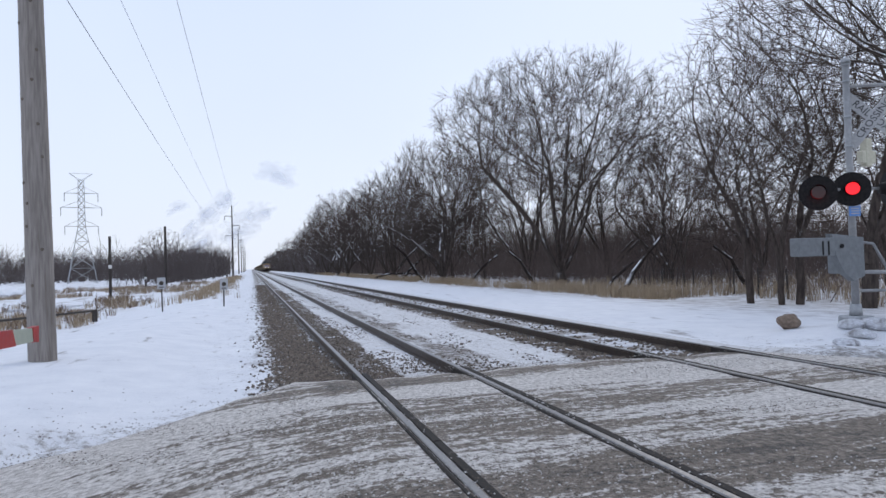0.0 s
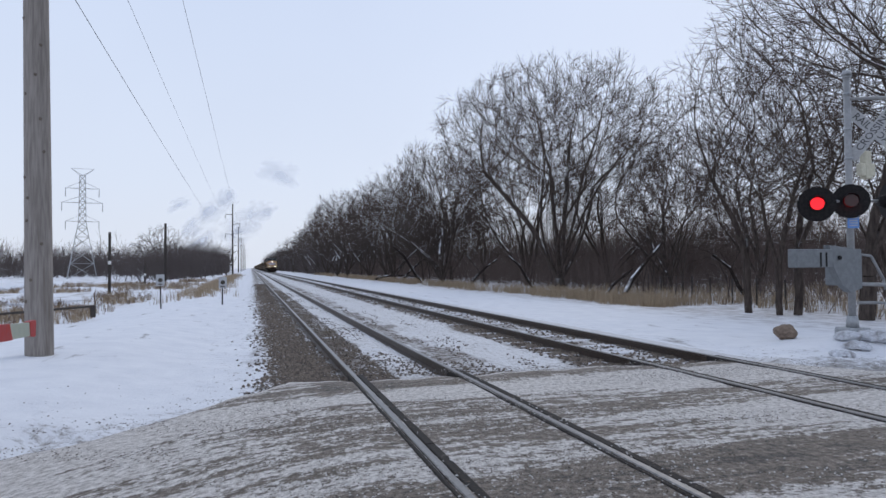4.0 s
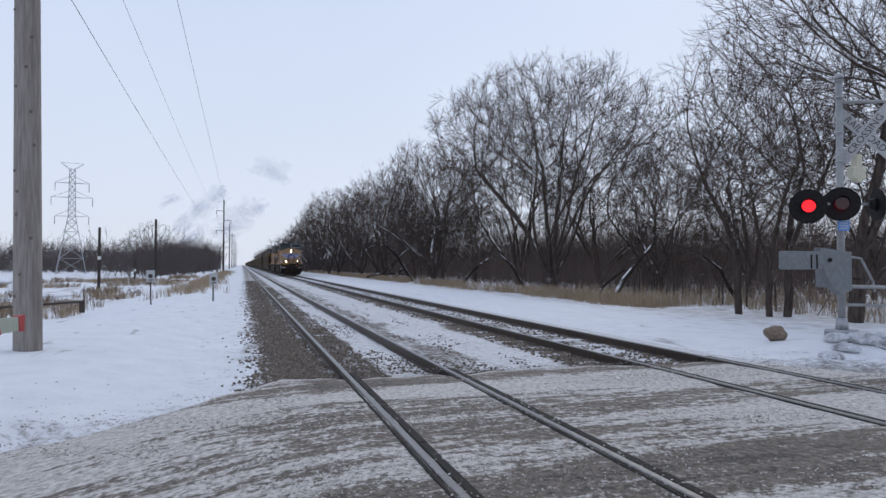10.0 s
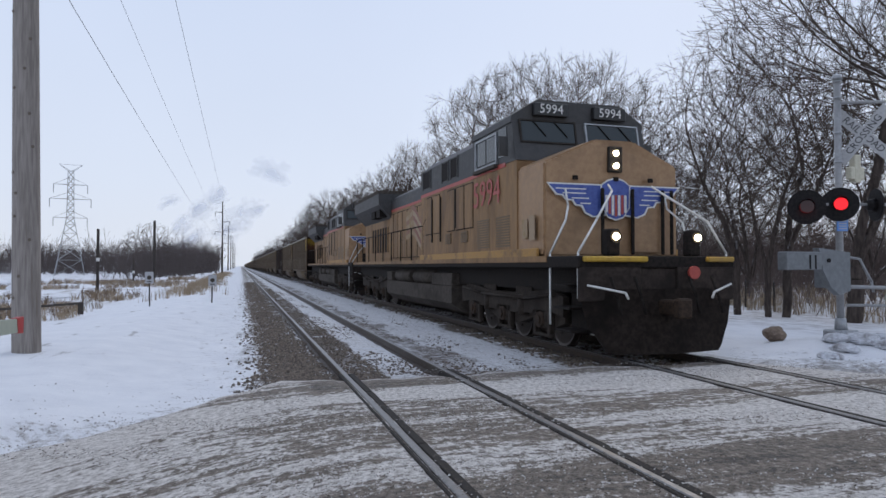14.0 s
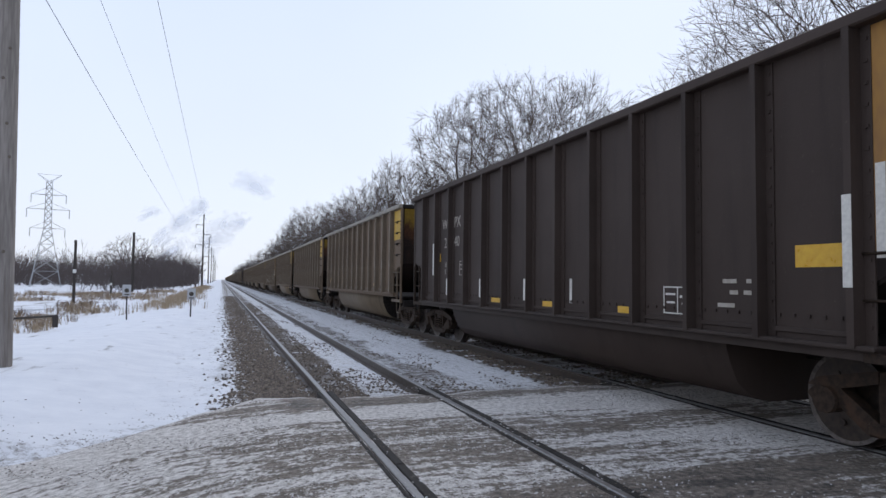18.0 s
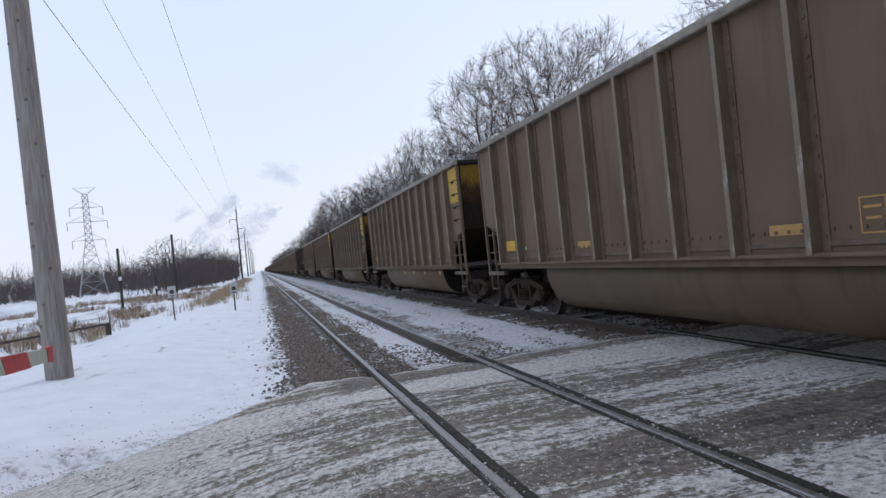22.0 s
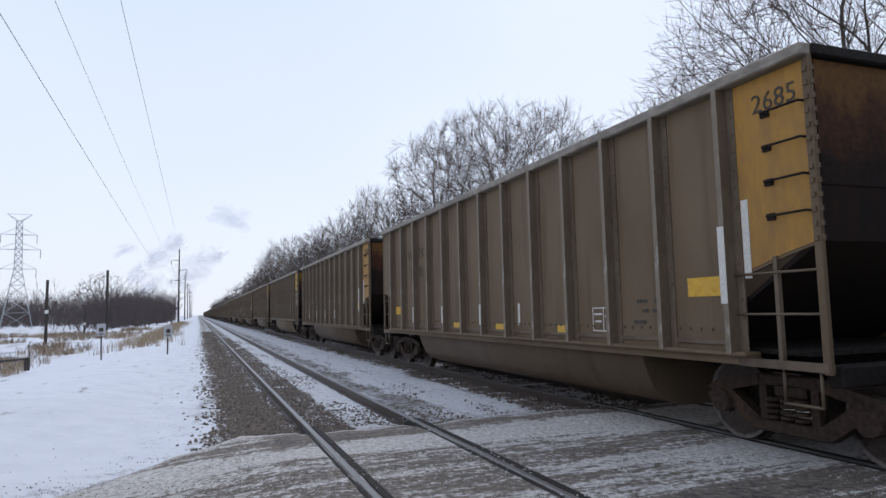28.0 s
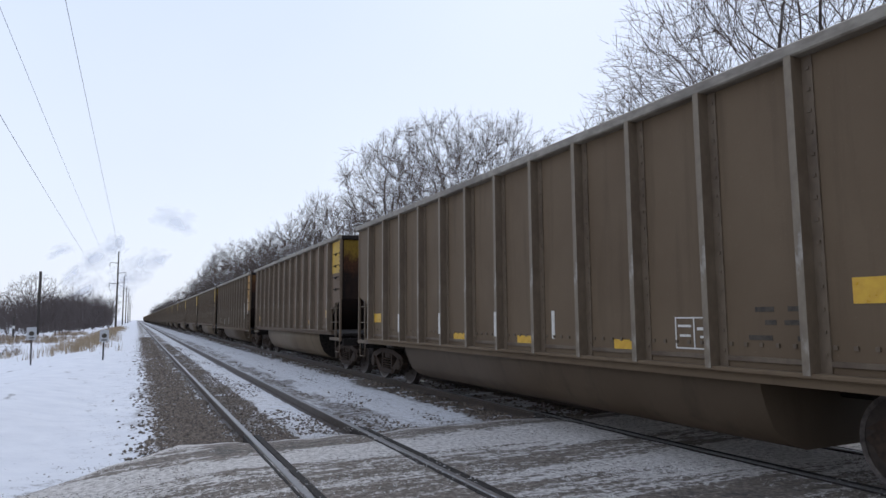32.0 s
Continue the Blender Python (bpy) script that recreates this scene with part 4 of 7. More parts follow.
        rod(bm, (-0.12, s * 0.89, 0.46), (0.05, s * 0.89, 0.46), 0.13, sides=12)
    for y in (-0.17, 0, 0.17):
        for z in (0.35, 0.41, 0.47, 0.53):
            rod(bm, (-0.06, y, z), (-0.06, y, z + 0.035), 0.075, sides=8)
    m["sideframe"] = mesh_of("side_frame", bm)
    bm = fresh()
    box(bm, -1.05, 1.05, -0.2, 0.2, 0.56, 0.74, 0.03)
    m["bolster"] = mesh_of("bolster", bm)
    bm = fresh()
    rod(bm, (-0.72, 0, 0), (0.72, 0, 0), 0.085, sides=10)
    for s in (-1, 1):
        rod(bm, (s * 0.735, 0, 0), (s * 0.795, 0, 0), 0.415, 0.415, sides=24)
        rod(bm, (s * 0.80, 0, 0), (s * 0.86, 0, 0), 0.15, 0.13, sides=12)
        rod(bm, (s * 0.67, 0, 0), (s * 0.705, 0, 0), 0.485, sides=28)
        for i in range(5):
            a = i * 2 * math.pi / 5
            rod(bm, (s * 0.80, 0.25 * math.cos(a), 0.25 * math.sin(a)), (s * 0.815, 0.25 * math.cos(a), 0.25 * math.sin(a)), 0.035, sides=6)
    before = set(bm.faces)
    for s in (-1, 1):
        rod(bm, (s * 0.705, 0, 0), (s * 0.81, 0, 0), 0.457, 0.452, sides=32, caps=False)
        rod(bm, (s * 0.81, 0, 0), (s * 0.80, 0, 0), 0.452, 0.412, sides=32, caps=False)
    for f in set(bm.faces) - before:
        f.material_index = 1
    m["wheelset"] = mesh_of("wheelset", bm)
    return m


WM = wagon_meshes()
P_RES = {}


def put(name, key, material, parent, m=None, label=""):
    """One of the shared meshes; a second colour gets its own copy of the mesh."""
    k = (key, material.name)
    if k not in P_RES:
        me = WM[key]
        if me.materials:
            me = me.copy()
            me.materials.clear()
        me.materials.append(material)
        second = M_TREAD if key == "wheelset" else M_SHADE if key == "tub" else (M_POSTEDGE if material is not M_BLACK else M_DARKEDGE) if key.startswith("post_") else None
        if second:
            me.materials.append(second)
        P_RES[k] = me
    return shared(name, P_RES[k], None, parent, label, m)


WHEELS = []     # (wheelset, phase of its wagon, radius)


def wagon_truck(parent, y, phase, rolling):
    truck = empty("truck", pose(0, y, 0))
    truck.parent = parent
    for s in (-1, 1):
        put("side_frame", "sideframe", M_TRUCK, truck, pose(s * 1.0, 0, 0, 0, 0, 0 if s < 0 else 180))
    put("bolster", "bolster", M_TRUCK, truck)
    for dy in (-0.89, 0.89):
        w = put("wheelset", "wheelset", M_WHEEL, truck, pose(0, dy, 0.457))
        if rolling:
            WHEELS.extend(((w, phase, 0.457), ))
    return truck


MIRROR = pose(0, LEN, 0, 0, 0, 180)


def build_wagon(kind, near, paint=None):
    """kind: 'panel' (yellow corner panel), 'patch' (yellow patch), 'dark'. near: with every post a part."""
    car = empty("coal_wagon")
    paint = paint or {"dark": M_BLACK, "panel": M_TAN, "patch": M_KHAKI}[kind]
    postpaint = M_BLACK if kind == "dark" else M_POST
    make = "high" if kind == "patch" else "low"
    for s in (-1, 1):
        put("side_panel", "side_" + make, paint, car, pose(s * (SIDE - 0.02), 0, 0))
        put("top_chord", "chord", M_CHORD if kind != "dark" else M_BLACK, car, pose(s * (SIDE + 0.045), 0, 0), "scuffed pale top chord")
        put("side_sill", "sill_" + make, paint, car, pose(s * (SIDE - 0.02), 0, 0, 0, 0, 0) if s < 0 else pose(SIDE - 0.02, LEN, 0, 0, 0, 180))
    for m in (Matrix(), MIRROR):
        put("end_sheet", "end_" + make, M_END, car, m, "very dark brown end")
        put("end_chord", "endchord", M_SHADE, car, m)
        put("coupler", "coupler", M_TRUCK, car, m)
    put("tub", "tub", {"patch": M_TUB, "panel": M_SHADOWTUB, "dark": M_BLACK}[kind], car, None, "rounded tub between the trucks")
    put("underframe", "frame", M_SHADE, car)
    for i, y in enumerate(POSTS):
        for s in ((-1, 1) if near else (-1,)):
            put("post", "post_" + make, postpaint, car, pose(s * (SIDE + 0.06), y, 0, 0, 0, 0 if s < 0 else 180))
        if near and i < 12:
            put("bay_lip", "lip_" + make, postpaint, car, pose(-SIDE, y, 0))
    for m in (Matrix.Translation((-SIDE, 0, 0)), MIRROR @ Matrix.Translation((-SIDE, 0, 0)), Matrix.Translation((SIDE, 0, 0)), MIRROR @ Matrix.Translation((SIDE, 0, 0))):
        if not near and m.translation.x > 0:
            continue
        put("ladder", "ladder", M_POST if kind != "dark" else M_TRUCK, car, m)
        if near:
            put("corner_post", "corner", paint, car, m)
            if m.to_3x3()[0][0] * m.translation.x < 0:
                for z in (2.38, 2.72, 3.06, 3.40):
                    put("grab_iron", "grab", M_SHADE, car, m @ Matrix.Translation((0, 0, z)))
    lead = Matrix.Translation((-SIDE - 0.001, 0, 0))
    if kind == "panel":
        put("corner_panel", "cornerpanel", M_OCHRE, car, lead, "dirty ochre corner panel")
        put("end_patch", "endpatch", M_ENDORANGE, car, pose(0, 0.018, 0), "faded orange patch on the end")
    elif kind == "dark":
        put("corner_panel", "cornerpanel", M_ORANGE, car, lead, "faded orange corner panel")
    else:
        put("corner_panel", "cornerpatch", M_YELLOW, car, lead, "yellow patch behind the grab irons")
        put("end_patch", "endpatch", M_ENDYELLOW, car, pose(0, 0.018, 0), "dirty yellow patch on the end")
    return car


# marks along a wagon's side: (place, height, mesh)
MARKS = {"panel": ((1.50, 1.74, "plate"), (4.43, 1.22, "strip"), (6.65, 1.22, "strip"), (8.86, 1.22, "strip"), (13.25, 1.55, "plate")),
         "dark": ((1.50, 1.84, "plate"), (4.45, 1.20, "strip"), (6.70, 1.20, "strip"), (8.90, 1.20, "strip"), (12.62, 2.16, "plate")),
         "patch": ((1.34, 1.68, "plate"), (3.60, 1.44, "strip"), (5.65, 1.44, "strip"), (9.96, 1.46, "strip"), (13.25, 1.55, "plate"))}


def reflector_meshes():
    bm = fresh()
    box(bm, -0.004, 0, -0.22, 0.22, -0.055, 0.055)
    WM["strip"] = mesh_of("reflector", bm)
    bm = fresh()
    box(bm, -0.004, 0, -0.25, 0.25, -0.105, 0.105)
    WM["plate"] = mesh_of("reflector", bm)
    bm = fresh()
    box(bm, -0.004, 0, -0.045, 0.045, -0.40, 0.40)
    WM["tallstrip"] = mesh_of("stencil", bm)
    bm = fresh()
    box(bm, -0.004, 0, -0.035, 0.035, -0.19, 0.19)
    WM["shortstrip"] = mesh_of("stencil", bm)
    bm = fresh()
    for y0, y1, z0, z1 in ((-0.26, 0.26, 0.15, 0.165), (-0.26, 0.26, -0.165, -0.15), (-0.26, -0.245, -0.15, 0.15), (0.245, 0.26, -0.15, 0.15), (-0.008, 0.008, -0.15, 0.15), (-0.22, -0.04, 0.03, 0.06), (-0.22, -0.08, -0.05, -0.025), (0.04, 0.22, 0.06, 0.085), (0.05, 0.2, -0.04, -0.015)):
        box(bm, -0.004, 0, y0, y1, z0, z1)
    WM["bars"] = mesh_of("small_print", bm)
    bm = fresh()
    box(bm, -0.004, 0, -0.09, 0.09, -0.05, 0.05)
    WM["chip"] = mesh_of("reflector", bm)
    bm = fresh()
    for z, spans in ((0.16, ((-0.30, -0.12), (0.02, 0.22))), (0.04, ((-0.32, -0.08), (0.0, 0.12))), (-0.10, ((-0.26, -0.20), (0.05, 0.30)))):
        for y0, y1 in spans:
            box(bm, -0.003, 0, y0, y1, z, z + 0.045)
    WM["lines"] = mesh_of("small_print", bm)


reflector_meshes()
NUMBERS = {22: "2579", 23: "2040", 24: "3849", 27: "2425", 29: "4030", 31: "3788", 34: "3851", 36: "2685", 37: "2669", 38: "4246", 40: "2380"}
KINDS = {22: "panel", 23: "dark", 33: "dark", 36: "panel", 37: "panel", 40: "panel", 41: "panel", 35: "panel", 27: "panel", 43: "panel"}
FIRST, LAST_NEAR, LAST = 21, 44, 78


SLACK = ((20, 0.05), (22, 0.03), (23, -0.02), (24, -0.27), (26, -0.26), (28, -0.48), (30, -0.38), (33, -0.2), (34, -0.06), (35, -0.15), (36, 0.0), (38, 0.08), (40, 0.2), (90, 0.25))   # slack in the couplings, added up


def start_y(k):
    """Where the front of wagon k stands along the line when the clip starts."""
    slack = 0.0
    for (a, u), (b, v) in zip(SLACK, SLACK[1:]):
        if a <= k <= b:
            slack = u + (v - u) * (k - a) / (b - a)
    return 7.57 + PITCH * k + slack


def dress(car, kind, k, rnd):
    """Reflectors, small print, marks: what sets one wagon apart."""
    face = Matrix.Translation((-SIDE - 0.002, 0, 0))
    edge = Matrix.Translation((-SIDE - 0.009, 0, 0))
    for y, z, mesh in MARKS[kind]:
        faded = kind == "patch" and mesh == "strip"
        put("reflector", mesh, M_FADEDREFLECT if faded else M_REFLECT, car, face @ Matrix.Translation((0, y + rnd.uniform(-0.05, 0.05), z)), "yellow reflector")
    if kind == "patch":
        for y in (3.1, 5.0, 6.6, 8.2):
            if k % 3 == 2:
                put("reflector", "chip", M_FADEDREFLECT, car, Matrix.Translation((-1.402, y, 0.94)), "small pale reflector on the tub")
        put("notice", "chip", M_PLACARD, car, face @ Matrix.Translation((0, 12.62 + rnd.uniform(-0.2, 0.2), 1.46)), "small pale square")
        put("notice", "chip", M_PLACARD, car, face @ Matrix.Translation((0, 1.42, 1.36)), "small pale square")
    else:
        # pale upright strips on the posts' outer edges and by the corner
        for y in (6.98, 9.10, 11.21):
            put("stencil", "shortstrip", M_PLACARD, car, Matrix.Translation((-SIDE - 0.130, POSTS[round((y - 1.05) / 1.048)] + 0.01, 1.44)), "pale upright stripe")
        put("stencil", "tallstrip", M_PLACARD, car, Matrix.Translation((-SIDE - 0.130, POSTS[0] + 0.01, 1.95)), "pale upright stripe")
        for y in (5.95, 8.30):
            put("stencil", "shortstrip", M_PLACARD, car, face @ Matrix.Translation((0, y, 1.44)), "pale upright stripe")
        put("stencil", "tallstrip", M_PLACARD, car, edge @ Matrix.Translation((0, 0.84, 2.20)), "pale upright stripe")
    put("small_print", "bars", M_PLACARD if kind != "patch" else M_FADEDREFLECT, car, face @ Matrix.Translation((0, 3.42 if kind != "patch" else 4.5, 1.37 if kind != "patch" else 1.52)), "small unreadable print")
    put("small_print", "lines", M_PALELETTER if kind == "dark" else M_LETTER, car, face @ Matrix.Translation((0, 2.45, 1.42)), "rows of small unreadable print")
    ink = M_PALELETTER if kind == "dark" else M_LETTER
    number = NUMBERS.get(k)
    if number:
        lettering(car, "WE", 0.36, at_side(11.98, 2.96), ink)
        lettering(car, "PX", 0.36, at_side(11.18, 2.96), ink)
        lettering(car, number[:2], 0.36, at_side(11.92, 2.50), ink)
        lettering(car, number[2:], 0.36, at_side(11.20, 2.50), ink)
        if kind == "panel":
            lettering(car, number, 0.27, at_side(0.40, 3.52, -SIDE - 0.012), M_LETTER)
    if kind == "dark":
        lettering(car, "LD LMT", 0.165, at_side(11.75, 1.97), M_PALELETTER)
        lettering(car, "LT WT", 0.165, at_side(11.78, 1.80), M_PALELETTER)
        put("small_print", "bars", M_PALELETTER, car, Matrix.Translation((-SIDE - 0.002, 10.75, 1.88)), "small unreadable print")
        put("stencil", "tallstrip", M_PLACARD, car, Matrix.Translation((-SIDE - 0.130, POSTS[11] + 0.01, 2.12)), "pale upright stripe")
    if k == 37:
        # sprayed marks along the middle bays
        for y, z, w, h in ((10.42, 1.98, 0.26, 0.22), (9.25, 1.95, 0.30, 0.26), (7.92, 1.98, 0.30, 0.30), (7.9, 1.42, 0.30, 0.16), (11.4, 1.9, 0.22, 0.18)):
            bm = fresh()
            prism(bm, [(y - w, z - h * 0.7), (y - w * 0.3, z - h), (y + w * 0.8, z - h * 0.9), (y + w, z + h * 0.6), (y + w * 0.3, z + h), (y - w * 0.8, z + h * 0.8)], "x", -SIDE - 0.004, -SIDE - 0.001)
            part("sprayed_mark", bm, M_SPRAY, car, "dark blue sprayed paint")
        for y, z, r in ((6.81, 1.88, 0.22), (4.74, 2.04, 0.20)):
            bm = fresh()
            ring = [(y + r * math.cos(a), z + r * 1.15 * math.sin(a)) for a in [i * 0.39 for i in range(16)]]
            pipe(bm, [(-SIDE - 0.003, p, q) for p, q in ring], 0.012, 4)
            pipe(bm, [(-SIDE - 0.003, y - 0.10, z - 0.04), (-SIDE - 0.003, y, z - 0.12), (-SIDE - 0.003, y + 0.10, z - 0.02)], 0.011, 4)
            part("sprayed_mark", bm, M_PALELETTER, car, "pale sprayed outline")
        for y, z, n, slope in ((5.62, 2.06, 9, -0.16), (5.55, 1.72, 11, -0.06), (5.45, 1.58, 7, -0.1), (4.30, 1.95, 5, 0.0)):
            bm = fresh()
            pipe(bm, [(-SIDE - 0.003, y + 0.30 - 0.6 * i / n, z + slope * (0.5 - i / n) + (0.09 if i % 2 else -0.08) * rnd.uniform(0.5, 1.2)) for i in range(n)], 0.011, 4)
            part("sprayed_mark", bm, M_PALELETTER, car, "pale sprayed scrawl")
    if k == 31:
        for y in (5.2, 3.9, 6.4):
            bm = fresh()
            prism(bm, [(y - 0.5, 1.5), (y + 0.45, 1.45), (y + 0.4, 2.2), (y + 0.25, 2.9), (y + 0.1, 2.5), (y - 0.1, 3.2), (y - 0.3, 2.4), (y - 0.45, 2.7)], "x", -SIDE - 0.003, -SIDE - 0.001)
            part("soot_stain", bm, M_LETTER, car, "black run-off stain")


ROLLING = []    # (thing, place of its front along the line when the clip starts)


def build_train_wagons():
    rnd = random.Random(5)
    words = {"panel": "tan ribbed steel coal wagon with ochre corner panel", "patch": "tan ribbed steel coal wagon with yellow corner patch", "dark": "dark brown ribbed coal wagon with orange corner panel"}
    for k in range(FIRST, LAST + 1):
        kind = KINDS.get(k, "patch")
        near = k <= LAST_NEAR
        car = build_wagon(kind, near, M_PALE if k in (38, 39) else None)
        for y in (0.88, LEN - 0.88):
            wagon_truck(car, y, k, near)
        if near:
            dress(car, kind, k, rnd)
        tagged(car, "tan ribbed coal wagon with ochre corner and sprayed marks" if k == 37 else words[kind], "coal wagon", "wagons of the coal train")
        ROLLING.append((car, start_y(k)))


build_train_wagons()

# ---- locomotives ----
M_ARMOUR = surface("dirty_yellow_paint", (0.232, 0.134, 0.062), (0.312, 0.188, 0.093), 1.5, 0.6, dirt=(0.085, 0.046, 0.024), dirt_scale=1.1, dirt_lo=0.48, dirt_hi=0.74, stretch=(1, 1, 0.3), relief=0.06)
M_ARMOUR.node_tree.nodes["Principled BSDF"].inputs["Specular IOR Level"].default_value = 0.2
M_NOSE = surface("yellow_nose_paint", (0.30, 0.175, 0.088), (0.375, 0.23, 0.12), 1.5, 0.5, dirt=(0.14, 0.08, 0.04), dirt_scale=0.9, dirt_lo=0.5, dirt_hi=0.8, relief=0.06)
M_GREY = surface("grey_roof_paint", (0.030, 0.029, 0.029), (0.055, 0.053, 0.052), 1.5, 0.6, dirt=(0.05, 0.045, 0.04), dirt_scale=0.8, relief=0.06)
M_RED = surface("red_stripe_paint", (0.32, 0.045, 0.035), (0.40, 0.07, 0.05), 2, 0.5, relief=0)
M_NAVY = surface("blue_emblem_paint", (0.045, 0.075, 0.28), (0.07, 0.11, 0.36), 2, 0.5, relief=0)
M_TANK = surface("grey_brown_underframe", (0.050, 0.041, 0.034), (0.088, 0.074, 0.063), 1.5, 0.85, dirt=(0.030, 0.023, 0.018), dirt_scale=0.9)
M_BOGIE = surface("grimy_truck_frame", (0.026, 0.020, 0.016), (0.055, 0.044, 0.036), 1.5, 0.85, dirt=(0.020, 0.015, 0.012), dirt_scale=0.9)
M_GRATE = surface("dark_grille", (0.02, 0.018, 0.016), (0.05, 0.042, 0.036), 4, 0.7)
M_LOUVRE = surface("brown_louvre", (0.10, 0.065, 0.03), (0.17, 0.11, 0.055), 3, 0.6)
M_ORANGESILL = surface("rusty_orange_sill", (0.33, 0.17, 0.04), (0.42, 0.23, 0.06), 3, 0.6, dirt=(0.09, 0.05, 0.03), dirt_scale=1.5)
M_FADEDRED = surface("faded_red_marking", (0.20, 0.075, 0.05), (0.25, 0.105, 0.07), 2, 0.6, dirt=(0.25, 0.16, 0.06), dirt_scale=1.5, dirt_lo=0.42, dirt_hi=0.6)
M_FADEDWHITE = surface("faded_pale_marking", (0.31, 0.215, 0.13), (0.36, 0.26, 0.165), 2, 0.6, dirt=(0.25, 0.16, 0.06), dirt_scale=1.5, dirt_lo=0.42, dirt_hi=0.6)
M_FADEDFIELD = surface("faded_grey_marking", (0.085, 0.075, 0.06), (0.13, 0.11, 0.085), 2, 0.6, dirt=(0.2, 0.13, 0.06), dirt_scale=1.5, dirt_lo=0.5, dirt_hi=0.66)
M_PLOUGH = surface("grimy_black_plough", (0.028, 0.021, 0.018), (0.060, 0.046, 0.039), 2, 0.8, dirt=(0.02, 0.016, 0.014), dirt_scale=1.2)
M_GLASS = nodes_of("tinted_cab_glass", 0.08)[0]
M_GLASS.node_tree.nodes["Principled BSDF"].inputs["Base Color"].default_value = (0.02, 0.028, 0.03, 1)
M_BEAM = glow("headlight", (1.0, 0.80, 0.52), 60.0)
M_NUMBERBOARD = surface("black_number_board", (0.012, 0.012, 0.012), (0.02, 0.02, 0.02), 2, 0.4, relief=0)


def along_x(outline, y0, y1):
    bm = fresh()
    prism(bm, outline, "y", y0, y1)
    return bm


def boxed(*spans, bevel=0.0):
    bm = fresh()
    for s in spans:
        box(bm, *s, bevel=bevel)
    return bm


def face_front(x, y, z):
    """Text towards -y."""
    return pose(x, y, z, 90, 0, 0)


def build_loco(lead):
    loco = empty("locomotive")
    add = lambda name, bm, mat, label="", parent=loco: part(name, bm, mat, parent, label)
    # deck and frame
    add("deck", boxed((-1.52, 1.52, -1.35, 20.6, 1.50, 1.70), (-1.2, 1.2, -1.12, 20.45, 1.06, 1.51), bevel=0.02), M_SHADE)
    add("deck_edge", boxed((-1.535, -1.515, -0.2, 20.5, 1.60, 1.71), (1.515, 1.535, -0.2, 20.5, 1.60, 1.71)), M_ARMOUR, "yellow edge of the walkway")
    # nose: full width, slightly peaked
    bm = along_x([(-1.495, 1.71), (1.495, 1.71), (1.495, 3.46), (0.42, 3.90), (-0.42, 3.90), (-1.495, 3.46)], 0.0, 1.6)
    for v in bm.verts:
        if v.co.y < 0.1 and abs(v.co.x) > 1.4:
            v.co.y += 0.08
            v.co.x *= 0.955
    bmesh.ops.bevel(bm, geom=list(bm.edges), offset=0.04, segments=2, affect="EDGES")
    nose = add("nose", bm, M_NOSE)
    add("nose_door", boxed((0.36, 0.96, -0.003, 0.02, 1.8, 3.05)), M_NOSE, "", nose)
    for x in (-0.34, 0.30, 0.96, 1.16):
        add("door_post", boxed((x, x + 0.06, -0.10, -0.04, 1.75, 2.98), bevel=0.015), M_SHADE, "dark upright grab post", nose)
    add("headlight_box", boxed((-0.15, 0.15, -0.035, 0.05, 3.29, 3.78), bevel=0.02), M_GRATE, "dark headlight recess", nose)
    for x in (-0.9, -0.05, 0.7):
        add("step_bracket", boxed((x, x + 0.10, -0.05, 0.0, 3.12, 3.20), bevel=0.01), M_SHADE, "", nose)
    # emblem: a shield with a feathered wing at each side, as plain shapes
    def feathered(grow):
        return [(0.20, 3.03 + grow), (1.38 + 1.6 * grow, 3.03 + grow), (1.27 + grow, 2.93 - grow), (1.21 + grow, 2.86 - grow), (1.08 + grow, 2.85 - grow), (1.02 + grow, 2.77 - grow), (0.88 + grow, 2.76 - grow), (0.82 + grow, 2.67 - grow), (0.69 + grow, 2.66 - grow), (0.62 + grow, 2.53 - grow), (0.46 + grow, 2.46 - grow), (0.20, 2.50 - grow)]

    for s in (-1, 1):
        bm = fresh()
        prism(bm, [(s * x, z) for x, z in feathered(0.028)], "y", -0.008, 0.0)
        wing = add("emblem_wing", bm, M_WHITE, "white-edged blue wing", nose)
        bm = fresh()
        prism(bm, [(s * x, z) for x, z in feathered(0.0)], "y", -0.012, -0.006)
        for z, x0, x1 in ((2.965, 0.62, 1.24), (2.885, 0.62, 1.10), (2.795, 0.56, 0.92), (2.70, 0.52, 0.74)):
            prism(bm, [(s * x0, z), (s * x1, z), (s * x1, z - 0.022), (s * x0, z - 0.022)], "y", -0.016, -0.012)
        blue = part("wing_field", bm, M_NAVY, wing, "blue wing with pale feather lines")
        blue.data.materials.append(M_WHITE)
        for i, p in enumerate(blue.data.polygons):
            p.material_index = int(i >= 14)
    for grow, y0, mat, label in ((0.03, -0.020, M_WHITE, "white shield edge"), (0.0, -0.026, M_NAVY, "blue shield")):
        bm = fresh()
        prism(bm, [(-0.29 - grow, 3.04), (-0.17, 3.12 + grow), (0, 3.16 + grow), (0.17, 3.12 + grow), (0.29 + grow, 3.04), (0.27 + grow, 2.62), (0.16, 2.46 - grow), (0, 2.41 - grow), (-0.16, 2.46 - grow), (-0.27 - grow, 2.62)], "y", y0, -0.002)
        add("emblem_shield", bm, mat, label, nose)
    for i in range(7):
        x = -0.225 + i * 0.067
        bm = fresh()
        foot = 2.46 + 0.6 * abs(x + 0.025) ** 1.3
        prism(bm, [(x, 2.86), (x + 0.050, 2.86), (x + 0.050, foot), (x, foot)], "y", -0.031, -0.025)
        add("emblem_bar", bm, M_WHITE if i % 2 == 0 else M_RED, "upright bar of the shield", nose)
    # cab
    bm = fresh()
